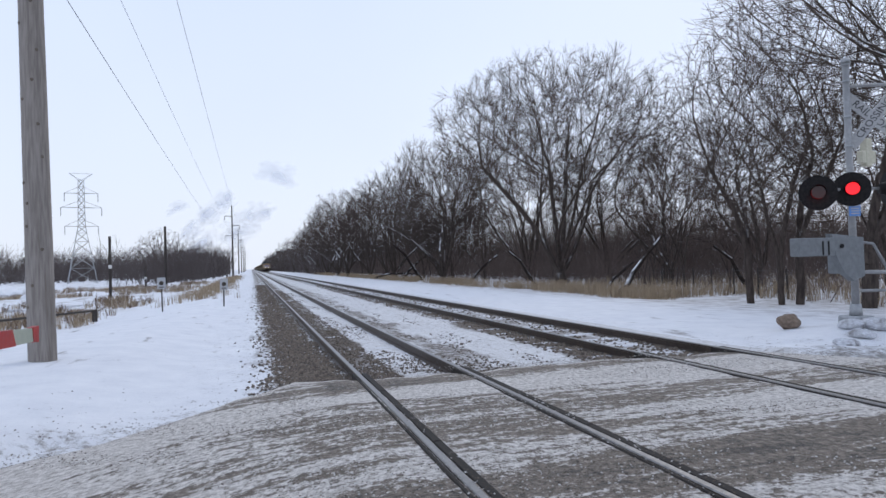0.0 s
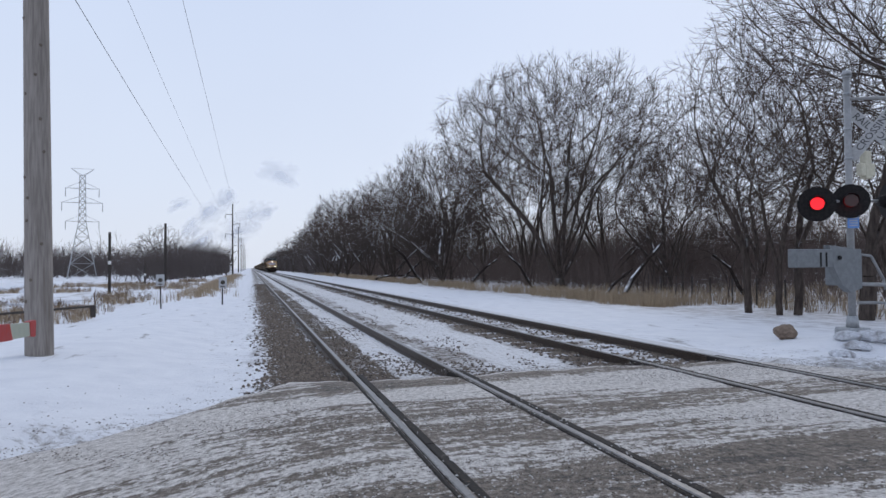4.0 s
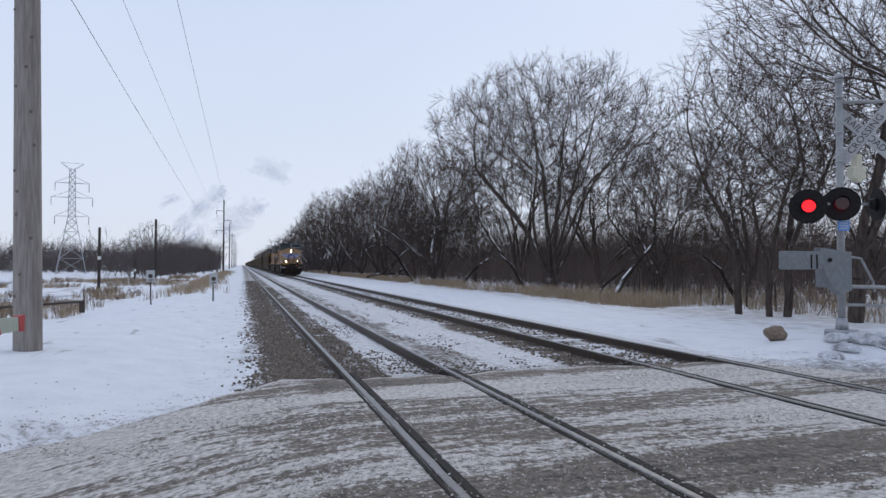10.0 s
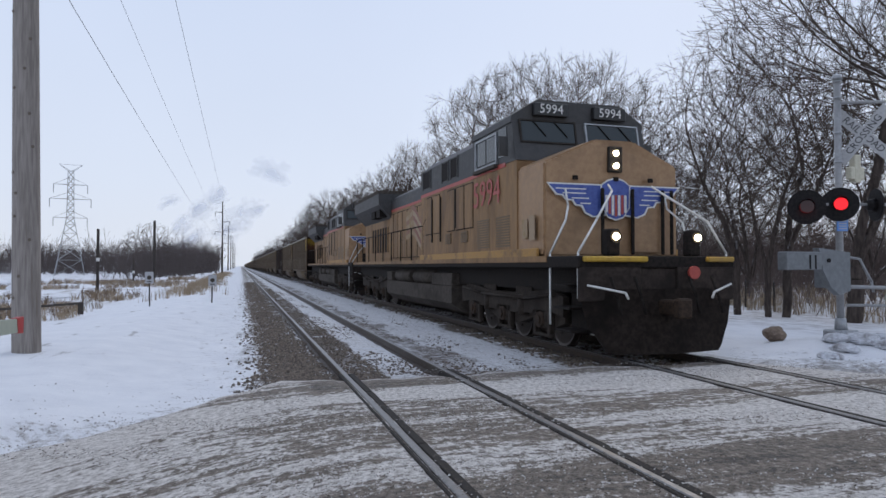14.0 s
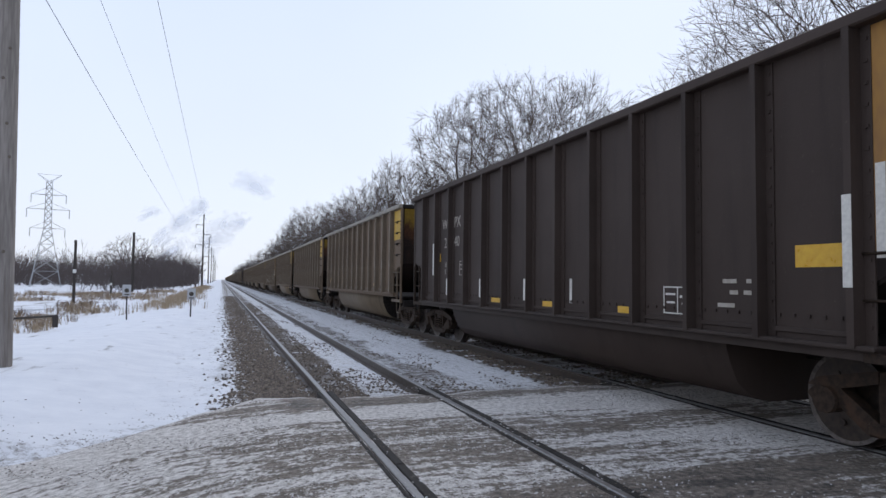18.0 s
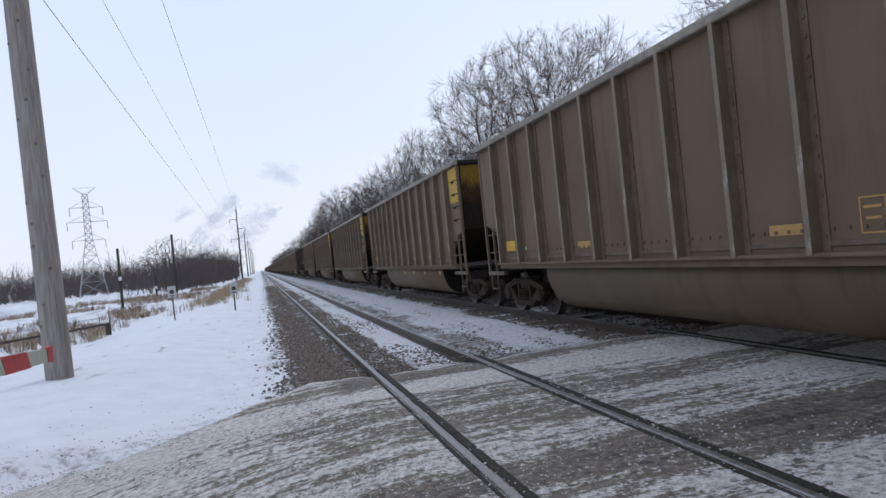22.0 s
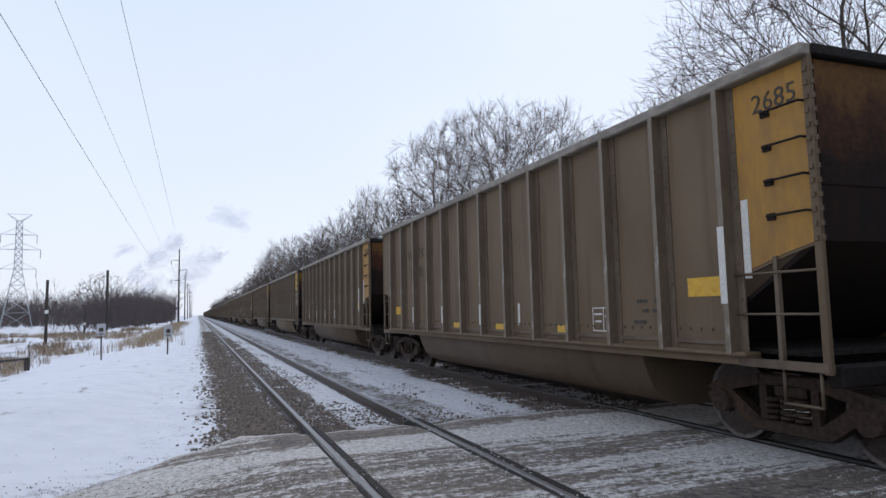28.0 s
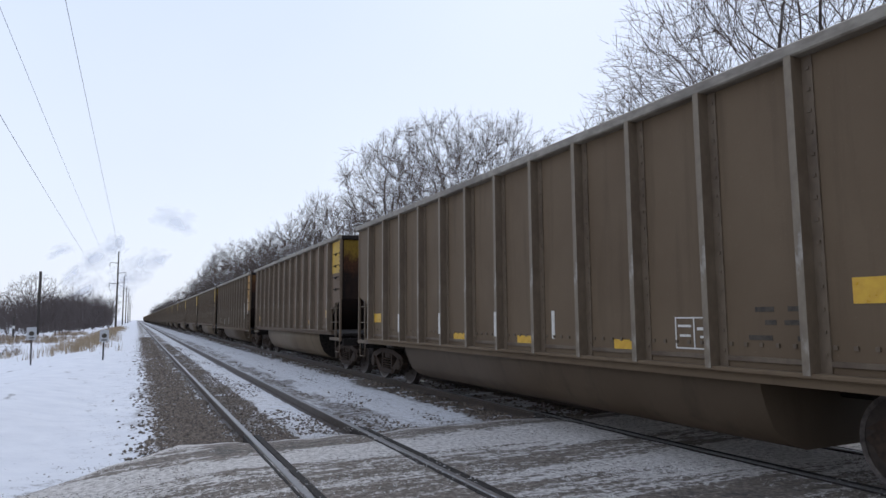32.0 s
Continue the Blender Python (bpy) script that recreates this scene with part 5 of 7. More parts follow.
    prism(bm, [(1.15, 1.70), (3.65, 1.70), (3.65, 4.50), (1.75, 4.50), (1.38, 4.38), (1.15, 3.6)], "x", -1.503, 1.503)
    cab = add("cab", bm, M_ARMOUR)
    bm = fresh()
    prism(bm, [(1.135, 3.64), (3.68, 3.64), (3.68, 4.58), (1.40, 4.58), (1.36, 4.40)], "x", -1.515, 1.515)
    add("upper_cab", bm, M_GREY, "grey upper cab", cab)
    add("cab_roof", along_x([(-1.54, 4.44), (1.54, 4.44), (1.52, 4.58), (0.95, 4.94), (-0.95, 4.94), (-1.52, 4.58)], 1.38, 3.70), M_GREY, "grey cab roof", cab)
    add("cab_stripe", boxed((-1.52, 1.52, 1.7, 3.66, 3.58, 3.67)), M_RED, "red stripe", cab)
    for x0, x1 in ((-1.34, -0.14), (0.14, 1.34)):
        tilt = Matrix.Translation((0, 1.275, 4.04)) @ Matrix.Rotation(radians(-12), 4, "X")
        bm = fresh()
        box(bm, x0, x1, -0.035, 0.01, 0.0, 0.44, 0.01, tilt)
        wnd = add("windshield", bm, M_GLASS, "dark windshield", cab)
        bm = fresh()
        for q in ((x0 - 0.035, x0, -0.03, 0.47), (x1, x1 + 0.035, -0.03, 0.47), (x0, x1, 0.44, 0.47), (x0, x1, -0.03, 0.0)):
            box(bm, q[0], q[1], -0.05, 0.0, q[2], q[3], 0, tilt)
        add("windshield_seal", bm, M_STEEL if x0 > 0 else M_GRATE, "", wnd)
        bm = fresh()
        for k in (0.35, 0.75):
            rod(bm, tilt @ Vector((x0 + (x1 - x0) * k - 0.15, -0.05, 0.44)), tilt @ Vector((x0 + (x1 - x0) * k + 0.12, -0.05, 0.12)), 0.012, sides=5)
        add("wiper", bm, M_SHADE, "", wnd)
    for s in (-1, 1):
        for y0, y1 in ((1.62, 2.10), (2.18, 2.75), (2.81, 3.38)):
            add("side_window", boxed((s * 1.52 - 0.008, s * 1.52 + 0.008, y0, y1, 3.80, 4.40)), M_GLASS, "dark side window", cab)
        bm = fresh()
        for q in ((2.12, 3.44, 3.70, 3.75), (2.12, 3.44, 4.34, 4.38), (2.12, 2.17, 3.75, 4.34), (3.39, 3.44, 3.75, 4.34)):
            box(bm, s * 1.535 - 0.02, s * 1.535 + 0.02, q[0], q[1], q[2], q[3])
        add("window_frame", bm, M_STEEL, "", cab)
        add("mirror", boxed((s * 1.68 - 0.10, s * 1.68 + 0.10, 1.40, 1.44, 3.75, 4.15), bevel=0.01), M_GREY, "", cab)
        add("arm_rest", boxed((s * 1.56 - 0.05, s * 1.56 + 0.05, 2.1, 3.45, 3.62, 3.70), bevel=0.01), M_TANK, "", cab)
    for x in (-0.68, 0.68):
        nb = add("number_board", boxed((x - 0.38, x + 0.38, 1.26, 1.6, 4.59, 4.86), bevel=0.015), M_NUMBERBOARD, "black number board", cab)
        if lead:
            lettering(nb, "5994", 0.27, face_front(x, 1.255, 4.725), M_WHITE)
    if lead:
        lettering(loco, "5994", 0.84, Matrix.Translation((-1.53, 2.78, 3.12)) @ FACE, M_RED, "large red road number")
    for y0, z0, z1 in ((0.32, 2.02, 2.48), (0.64, 2.06, 2.42)):
        add("placard", boxed((-1.512, -1.504, y0, y0 + 0.24, z0, z1)), M_FADEDWHITE, "pale blank placard", cab)
    # body behind the cab, flush with the sides, then the narrow hood
    aux = add("auxiliary_cab", boxed((-1.48, 1.48, 3.65, 8.4, 1.70, 3.60), bevel=0.02), M_ARMOUR)
    add("auxiliary_roof", along_x([(-1.485, 3.66), (1.485, 3.66), (1.485, 4.34), (1.15, 4.62), (-1.15, 4.62), (-1.485, 4.34)], 3.68, 8.4), M_GREY, "grey roof", aux)
    add("auxiliary_stripe", boxed((-1.488, 1.488, 3.66, 8.42, 3.58, 3.668)), M_RED, "red stripe", aux)
    for s in (-1, 1):
        side = s * 1.49
        for y0, y1 in ((4.90, 5.42), (5.66, 6.20), (7.35, 8.12)):
            g = add("intake_grille", boxed((side - 0.006, side + 0.006, y0, y1, 3.82, 4.30)), M_SHADE, "dark intake opening", aux)
            for ya in (y0 - 0.05, y1):
                add("grille_frame", boxed((side - 0.018, side + 0.018, ya, ya + 0.05, 3.78, 4.34)), M_GREY, "", g)
        for y0 in (3.75, 4.4, 5.15, 6.45, 7.25):
            add("door_gap", boxed((side - 0.005, side + 0.005, y0 - 0.02, y0 + 0.60, 2.43, 3.52)), M_SHADE, "dark gap round the door", aux)
            add("body_door", boxed((side - 0.012, side + 0.012, y0, y0 + 0.58, 2.45, 3.5), bevel=0.008), M_ARMOUR, "", aux)
        for y0, z0, z1 in ((5.02, 2.5, 3.5), (6.33, 2.2, 3.42), (7.15, 2.2, 3.42)):
            add("slot", boxed((side - 0.016, side + 0.016, y0, y0 + 0.09, z0, z1)), M_SHADE, "black upright slot", aux)
        for y0, w, z0, n in ((1.50, 0.74, 1.93, 12), (2.64, 0.74, 1.93, 12), (4.10, 0.50, 2.12, 5), (5.42, 0.46, 2.12, 5)):
            bm = fresh()
            for i in range(n):
                box(bm, s * 1.495 - 0.016, s * 1.495 + 0.016, y0, y0 + w, z0 + i * 0.055, z0 + i * 0.055 + 0.03)
            add("louvre", bm, M_LOUVRE, "brown louvres", aux)
        add("body_sill", boxed((s * 1.505 - 0.03, s * 1.505 + 0.03, 0.2, 8.4, 1.70, 1.86), bevel=0.01), M_ORANGESILL, "rusty orange lower edge", aux)
    hood = add("engine_hood", boxed((-1.0, 1.0, 8.4, 15.0, 1.70, 3.72), bevel=0.02), M_ARMOUR)
    add("hood_roof", along_x([(-1.01, 3.74), (1.01, 3.74), (0.97, 4.16), (0.7, 4.34), (-0.7, 4.34), (-0.97, 4.16)], 8.4, 15.0), M_GREY, "grey hood roof", hood)
    add("hood_stripe", boxed((-1.012, 1.012, 8.4, 15.0, 3.66, 3.745)), M_RED, "red stripe", hood)
    add("exhaust_stack", boxed((-0.45, 0.45, 10.2, 11.2, 4.3, 4.58), bevel=0.04), M_SHADE, "", hood)
    for s in (-1, 1):
        for i in range(9):
            add("door_gap", boxed((s * 1.005 - 0.007, s * 1.005 + 0.007, 8.48 + i * 0.72, 9.15 + i * 0.72, 1.83, 3.57)), M_SHADE, "dark gap round the door", hood)
            add("hood_door", boxed((s * 1.005 - 0.014, s * 1.005 + 0.014, 8.5 + i * 0.72, 9.13 + i * 0.72, 1.85, 3.55), bevel=0.008), M_ARMOUR, "", hood)
        bm = fresh()
        prism(bm, [(8.5, 3.0), (8.55, 3.66), (10.0, 3.66), (10.05, 3.35), (9.6, 3.02), (9.1, 2.95)], "x", s * 1.026 - 0.002, s * 1.026 + 0.002)
        add("faded_field", bm, M_FADEDFIELD, "dark faded field of the flag marking", hood)
        # flag marking: waving red and pale stripes, worn thin
        for i in range(6):
            bm = fresh()
            pts = [(8.5 + j * 0.3, 3.02 - i * 0.17 + 0.55 * min(1, max(0, (j - 4) / 5)) + 0.09 * math.sin(j * 0.9 + 0.4)) for j in range(13)]
            for (ya, za), (yb, zb) in zip(pts, pts[1:]):
                prism(bm, [(ya, za), (yb, zb), (yb, zb - 0.165), (ya, za - 0.165)], "x", s * 1.024 - 0.002, s * 1.024 + 0.002)
            add("painted_stripe", bm, M_FADEDRED if i % 2 == 0 else M_FADEDWHITE, "faded waving stripe", hood)
    rad = add("radiator_cab", boxed((-1.0, 1.0, 15.0, 20.3, 1.70, 3.5), bevel=0.02), M_ARMOUR)
    add("radiator_hood", along_x([(-1.0, 3.42), (1.0, 3.42), (1.52, 3.95), (1.54, 4.50), (-1.54, 4.50), (-1.52, 3.95)], 14.6, 20.3), M_GREY, "flared grey radiator wings", rad)
    add("wing_edge", boxed((-1.555, 1.555, 14.58, 20.32, 4.40, 4.53), bevel=0.01), M_TANK, "pale snowy wing edge", rad)
    for s in (-1, 1):
        for y0 in (15.0, 16.0):
            add("radiator_screen", boxed((s * 1.25 - 0.16, s * 1.25 + 0.16, y0, y0 + 0.7, 3.50, 3.80)), M_SHADE, "dark screen under the wing", rad)
        g = add("radiator_grille", boxed((s * 1.0 - 0.02, s * 1.0 + 0.02, 15.2, 18.5, 2.1, 3.12)), M_SHADE, "dark radiator screen", rad)
        for i in range(7):
            add("screen_bar", boxed((s * 1.03 - 0.012, s * 1.03 + 0.012, 15.2 + i * 0.53, 15.32 + i * 0.53, 2.1, 3.12)), M_ARMOUR, "", g)
    # handrails
    for s in (-1, 1):
        for y in [8.2 + i * 1.46 for i in range(9)]:
            bm = fresh()
            rod(bm, (s * 1.47, y, 1.70), (s * 1.47, y, 2.75), 0.020, sides=6)
            add("stanchion", bm, M_SHADE, "dark handrail post")
        bm = fresh()
        pipe(bm, [(s * 1.47, 7.7, 3.05), (s * 1.47, 8.2, 2.74), (s * 1.47, 20.2, 2.74)], 0.018)
        add("handrail", bm, M_SHADE)
        bm = fresh()
        pipe(bm, [(s * 1.48, -0.25, 0.5), (s * 1.48, -0.25, 1.75), (s * 1.22, -0.35, 2.35), (s * 1.05, -0.12, 2.62), (s * 1.05, -0.02, 2.95)], 0.020)
        add("corner_handrail", bm, M_WHITE, "white handrail at the corner steps")
        bm = fresh()
        pipe(bm, [(s * 1.46, -1.22, 1.0), (s * 1.46, -1.22, 1.75), (s * 1.10, -1.20, 2.3), (s * 0.50, -0.7, 2.85), (s * 0.45, -0.5, 2.98)], 0.020)
        add("front_handrail", bm, M_WHITE, "white front handrail")
        bm = fresh()
        for i, z in enumerate((0.42, 0.80, 1.18)):
            box(bm, min(s * 1.15, s * 1.50), max(s * 1.15, s * 1.50), -1.05 + i * 0.06, -0.45 + i * 0.03, z, z + 0.04)
        box(bm, min(s * 1.10, s * 1.14), max(s * 1.10, s * 1.14), -1.1, -0.4, 0.4, 1.6)
        add("step", bm, M_SHADE, "dark boarding steps")
        bm = fresh()
        for i, z in enumerate((0.42, 0.80, 1.18)):
            box(bm, min(s * 1.15, s * 1.50), max(s * 1.15, s * 1.50), 20.0, 20.5, z, z + 0.04)
        add("step", bm, M_SHADE, "dark boarding steps")
    # pilot, plough, couplers
    bm = fresh()
    cols = [-1.47, -1.36, -1.05, -0.6, 0.0, 0.6, 1.05, 1.36, 1.47]
    rows = []
    for z in (1.15, 0.85, 0.55, 0.3, 0.10):
        f = (1.15 - z) / 1.05
        rows.append([bm.verts.new((x * (1 - 0.22 * f * f * (abs(x) > 1.0)), -1.30 - 0.16 * f * f - 0.20 * (1 - abs(x) / 1.47), z + (0.10 * (abs(x) > 1.4) if z < 0.4 else 0))) for x in cols])
    for p, q in zip(rows, rows[1:]):
        for i in range(len(cols) - 1):
            bm.faces.new((p[i], p[i + 1], q[i + 1], q[i]))
    bmesh.ops.solidify(bm, geom=list(bm.faces), thickness=0.04)
    add("snow_plough", bm, M_PLOUGH, "black curved snow plough")
    add("pilot", boxed((-1.5, -0.35, -1.36, -1.25, 0.95, 1.52), (0.35, 1.5, -1.36, -1.25, 0.95, 1.52), (-0.4, 0.4, -1.30, -1.22, 0.6, 1.5), bevel=0.02), M_PLOUGH, "black pilot plate")
    add("anticlimber", boxed((-1.45, -0.28, -1.45, -1.25, 1.60, 1.69), (0.92, 1.45, -1.45, -1.25, 1.60, 1.69), bevel=0.02), M_YELLOW, "yellow front sill")
    bm = fresh()
    rod(bm, (0.62, -1.46, 1.42), (0.62, -1.40, 1.42), 0.11, sides=14)
    add("red_marker", bm, M_RED, "dull red round marker")
    bm = fresh()
    pipe(bm, [(-1.4, -1.4, 1.22), (-0.85, -1.65, 1.10), (-0.8, -1.65, 1.0)], 0.02)
    pipe(bm, [(1.4, -1.4, 1.22), (0.85, -1.65, 1.10), (0.8, -1.65, 1.0)], 0.02)
    add("cut_lever", bm, M_WHITE, "pale uncoupling lever")
    add("coupler", boxed((-0.13, 0.13, -2.0, -1.4, 0.74, 0.98), (-0.19, 0.06, -2.12, -1.95, 0.70, 1.02), bevel=0.03), M_TRUCK)
    add("coupler", boxed((-0.13, 0.13, 20.5, 20.95, 0.74, 0.98), bevel=0.03), M_TRUCK)
    bm = fresh()
    for x in (-1.0, -0.55, 0.5, 0.95):
        pipe(bm, [(x, -1.45, 1.35), (x + 0.02, -1.62, 1.0), (x + 0.1, -1.6, 0.75)], 0.025)
    add("air_hose", bm, M_SHADE)
    # lamps: they burn on the leading engine alone
    beam = M_BEAM if lead else M_GLASS
    for z in (3.41, 3.65):
        bm = fresh()
        rod(bm, (0, -0.055, z), (0, -0.03, z), 0.05, sides=16)
        add("headlight", bm, beam, "burning headlight" if lead else "unlit headlight", nose)
    for x in (-0.80, 0.80):
        bm = fresh()
        rod(bm, (x, -1.30, 2.02), (x, -1.12, 2.02), 0.105, 0.085, sides=16)
        box(bm, x - 0.13, x + 0.11, -1.26, -1.05, 1.70, 2.15, 0.03)
        lamp = add("ditch_light", bm, M_SHADE)
        bm = fresh()
        rod(bm, (x, -1.325, 2.02), (x, -1.295, 2.02), 0.056, sides=16)
        add("lens", bm, beam, "burning ditch light" if lead else "unlit lens", lamp)
    # tank, reservoirs, trucks
    tank = along_x([(-1.42, 1.0), (-1.42, 0.55), (-1.10, 0.32), (1.10, 0.32), (1.42, 0.55), (1.42, 1.0)], 5.6, 13.5)
    add("fuel_tank", tank, M_TANK, "grey brown fuel tank")
    for q in ((-1.42, 1.42, 5.6, 7.5, 1.0, 1.34), (-1.42, 1.42, 12.7, 13.5, 1.0, 1.34), (-0.9, 0.9, 7.5, 12.7, 1.0, 1.5)):
        add("tank_shoulder", boxed(q, bevel=0.02), M_TANK)
    for y0, y1 in ((7.65, 9.75), (10.2, 12.3)):
        for s in (-1, 1):
            bm = fresh()
            rod(bm, (s * 1.18, y0, 1.20), (s * 1.18, y1, 1.20), 0.22, sides=16)
            add("air_reservoir", bm, M_TANK, "grey air reservoir")
    for yc in (2.4, 16.6):
        truck = empty("truck", pose(0, yc, 0))
        truck.parent = loco
        for s in (-1, 1):
            bm = fresh()
            prism(bm, [(-2.6, 0.75), (-2.2, 0.98), (2.2, 0.98), (2.6, 0.75), (2.6, 0.50), (2.1, 0.36), (1.5, 0.58), (0.6, 0.36), (-0.6, 0.36), (-1.5, 0.58), (-2.1, 0.36), (-2.6, 0.50)], "x", s * 1.08 - 0.08, s * 1.08 + 0.08)
            for y in (-1.85, 0.0, 1.85):
                box(bm, s * 1.18 - 0.10, s * 1.18 + 0.10, y - 0.22, y + 0.22, 0.36, 0.72, 0.03)
            for y in (-0.95, 0.95):
                rod(bm, (s * 1.22, y, 0.55), (s * 1.22, y, 0.95), 0.13, sides=10)
                box(bm, s * 1.15 - 0.05, s * 1.25 + 0.02, y - 0.4, y + 0.4, 0.95, 1.12, 0.02)
            prism(bm, [(-2.75, 0.62), (-2.75, 0.98), (-2.2, 1.10), (-0.7, 0.98), (0.7, 0.98), (2.2, 1.10), (2.75, 0.98), (2.75, 0.62), (2.2, 0.70), (1.5, 0.62), (0.6, 0.58), (-0.6, 0.58), (-1.5, 0.62), (-2.2, 0.70)], "x", s * 1.22 - 0.06, s * 1.22 + 0.06)
            for y in (-1.85, 0.0, 1.85):
                box(bm, s * 1.22 - 0.06, s * 1.22 + 0.06, y - 0.36, y - 0.24, 0.24, 0.72, 0.02)
                box(bm, s * 1.22 - 0.06, s * 1.22 + 0.06, y + 0.24, y + 0.36, 0.24, 0.72, 0.02)
                box(bm, s * 1.22 - 0.05, s * 1.22 + 0.05, y - 0.40, y + 0.40, 0.20, 0.27, 0.02)
            pipe(bm, [(s * 1.33, -2.5, 1.02), (s * 1.33, -1.2, 0.90), (s * 1.33, 1.2, 0.90), (s * 1.33, 2.5, 1.02)], 0.035)
            part("side_frame", bm, M_BOGIE, truck)
            for y in (-1.85, 0.0, 1.85):
                bm = fresh()
                rod(bm, (s * 1.20, y, 0.52), (s * 1.33, y, 0.52), 0.17, 0.15, sides=14)
                rod(bm, (s * 1.33, y, 0.52), (s * 1.36, y, 0.52), 0.09, sides=10)
                part("journal_box", bm, M_TRUCK, truck, "rusty round axle cover")
        for y in (-1.85, 0.0, 1.85):
            w = put("wheelset", "wheelset", M_WHEEL, truck, Matrix.Translation((0, y, 0.52)) @ Matrix.Diagonal((1, 1.14, 1.14, 1)))
    # roof fittings
    add("horn", boxed((-0.3, 0.3, 5.2, 5.7, 4.36, 4.5), (-0.08, 0.08, 6.4, 6.6, 4.36, 4.62), bevel=0.02), M_SHADE)
    return loco


engine = build_loco(True)
tagged(engine, "yellow and grey diesel locomotive with blazing headlights", "locomotive", "locomotives of the train")
ROLLING.append((engine, 307.57))
second = build_loco(False)
tagged(second, "dirty yellow and grey trailing diesel locomotive", "locomotive", "locomotives of the train")
ROLLING.append((second, 330.05))

# ---- the wood beside the line ----
def place_tree(proto, x, y, turn, size, label, group="trees beside the line"):
    t = copy_thing(proto, Matrix.Translation((x, y, ground_z(x, y))) @ Matrix.Rotation(radians(turn), 4, "Z"))
    t.scale = (size, size, size)
    return tagged(t, label, "tree", group)


def build_wood():
    big = make_tree(3, 11, (9.9, 8.0, 10.6), 1.2, 0.52, 3400, 30, 4.6, 0.56, 0.66, fine_r=0.0080, sprays=5, tuft=1.0, leaders=0.78)
    mid = make_tree(11, 8, (7.0, 6.4, 8.6), 0.8, 0.36, 1700, 20, 3.4, 0.45, 0.66, step=0.44, fine_r=0.0100, sprays=4, tuft=1.0, leaders=0.7)
    tall = make_tree(21, 2, (4.8, 5.6, 7.4), 2.2, 0.165, 1300, 16, 2.6, 0.25, 0.28, step=0.34, fine_r=0.0068, sprays=2, tuft=0.9, leaders=0.7)
    old = make_tree(29, 3, (7.6, 7.2, 9.8), 1.8, 0.25, 1850, 20, 3.6, 0.30, 0.42, lean=(2.2, -1.4), step=0.38, fine_r=0.0068, sprays=2, tuft=0.9, leaders=0.7)
    single = make_tree(37, 4, (4.8, 5.2, 6.9), 1.0, 0.16, 560, 12, 2.2, 0.3, 0.45, step=0.46, fine_r=0.012, sprays=4, tuft=1.0, leaders=0.6)
    thin = make_tree(53, 3, (2.2, 3.3, 4.4), 0.8, 0.07, 200, 7, 1.4, 0.3, 0.35, step=0.36, fine_r=0.008, sprays=2, tuft=0.8, leaders=0.6)
    far = make_tree(61, 4, (6.2, 5.4, 7.6), 0.8, 0.22, 300, 12, 2.2, 0.3, 0.6, step=0.66, fine_r=0.024, sprays=2, tuft=1.3, leaders=0.6)
    rnd = random.Random(8)
    L_B, L_M, L_T, L_S, L_Y = ("large bare many-stemmed tree with rounded crown", "bare spreading tree with grey brown twigs", "tall bare tree with snow on its limbs",
                               "bare tree with crooked snow-dusted limbs", "slender young bare tree")

    def settle(t, x, y, turn, label):
        t.matrix_basis = pose(x, y, ground_z(x, y), 0, 0, turn)
        tagged(t, label, "tree", "trees beside the line")

    settle(big, 22.8, 45.8, 40, L_B)
    big.scale = (0.96, 0.96, 0.96)
    settle(mid, 19.6, 67.0, 20, L_M)
    settle(tall, 18.75, 21.2, 0, L_T)
    tall.scale = (0.86, 0.86, 0.86)
    settle(old, 20.0, 17.2, 0, "thick leaning bare tree with snow on its limbs")
    settle(single, 28.5, 40.5, 0, L_S)
    settle(thin, 24.5, 33.0, 0, L_Y)
    for x, y, a, s in ((18.95, 19.9, 130, 0.72), (19.5, 19.6, 250, 0.92), (30.5, 22.0, 250, 1.2), (29.5, 32.5, 80, 0.9)):
        place_tree(tall, x, y, a, s, L_T)
    place_tree(old, 25.5, 15.2, 200, 1.05, "thick leaning bare tree with snow on its limbs")
    for x, y, a, s in ((25.5, 58.0, 90, 1.02), (29.5, 50.0, 150, 0.85), (18.0, 84.0, 200, 0.95), (15.6, 110.0, 310, 0.98), (17.0, 97.0, 100, 0.85), (16.0, 126.0, 30, 0.95), (16.0, 143.0, 250, 0.95), (23.0, 78.0, 10, 1.05), (21.0, 104.0, 70, 1.0)):
        place_tree(mid, x, y, a, s, L_M)
    settle(far, 16.0, 156.0, 0, L_M)
    for i in range(26):
        y = 64 + i * 4.2 + rnd.uniform(-3, 3)
        place_tree(single, rnd.uniform(20.5, 34), y, rnd.uniform(0, 360), rnd.uniform(0.65, 0.95), L_S)
    for x, y, a, s in ((31.0, 34.0, 20, 0.9), (34.0, 28.0, 140, 0.95), (36.0, 22.0, 240, 0.9), (26.5, 37.0, 300, 0.75)):
        place_tree(single, x, y, a, s, L_S)
    for i in range(24):
        y = 27 + i * 5.4 + rnd.uniform(-2, 2)
        place_tree(thin, rnd.uniform(20.5, 29), y, rnd.uniform(0, 360), rnd.uniform(0.6, 1.0), L_Y)
    for i in range(44):
        y = 155 + i * 12 + rnd.uniform(-5, 5)
        place_tree(far, rnd.uniform(13.5, 19), y, rnd.uniform(0, 360), rnd.uniform(0.8, 1.0), L_M, "far trees beside the line")
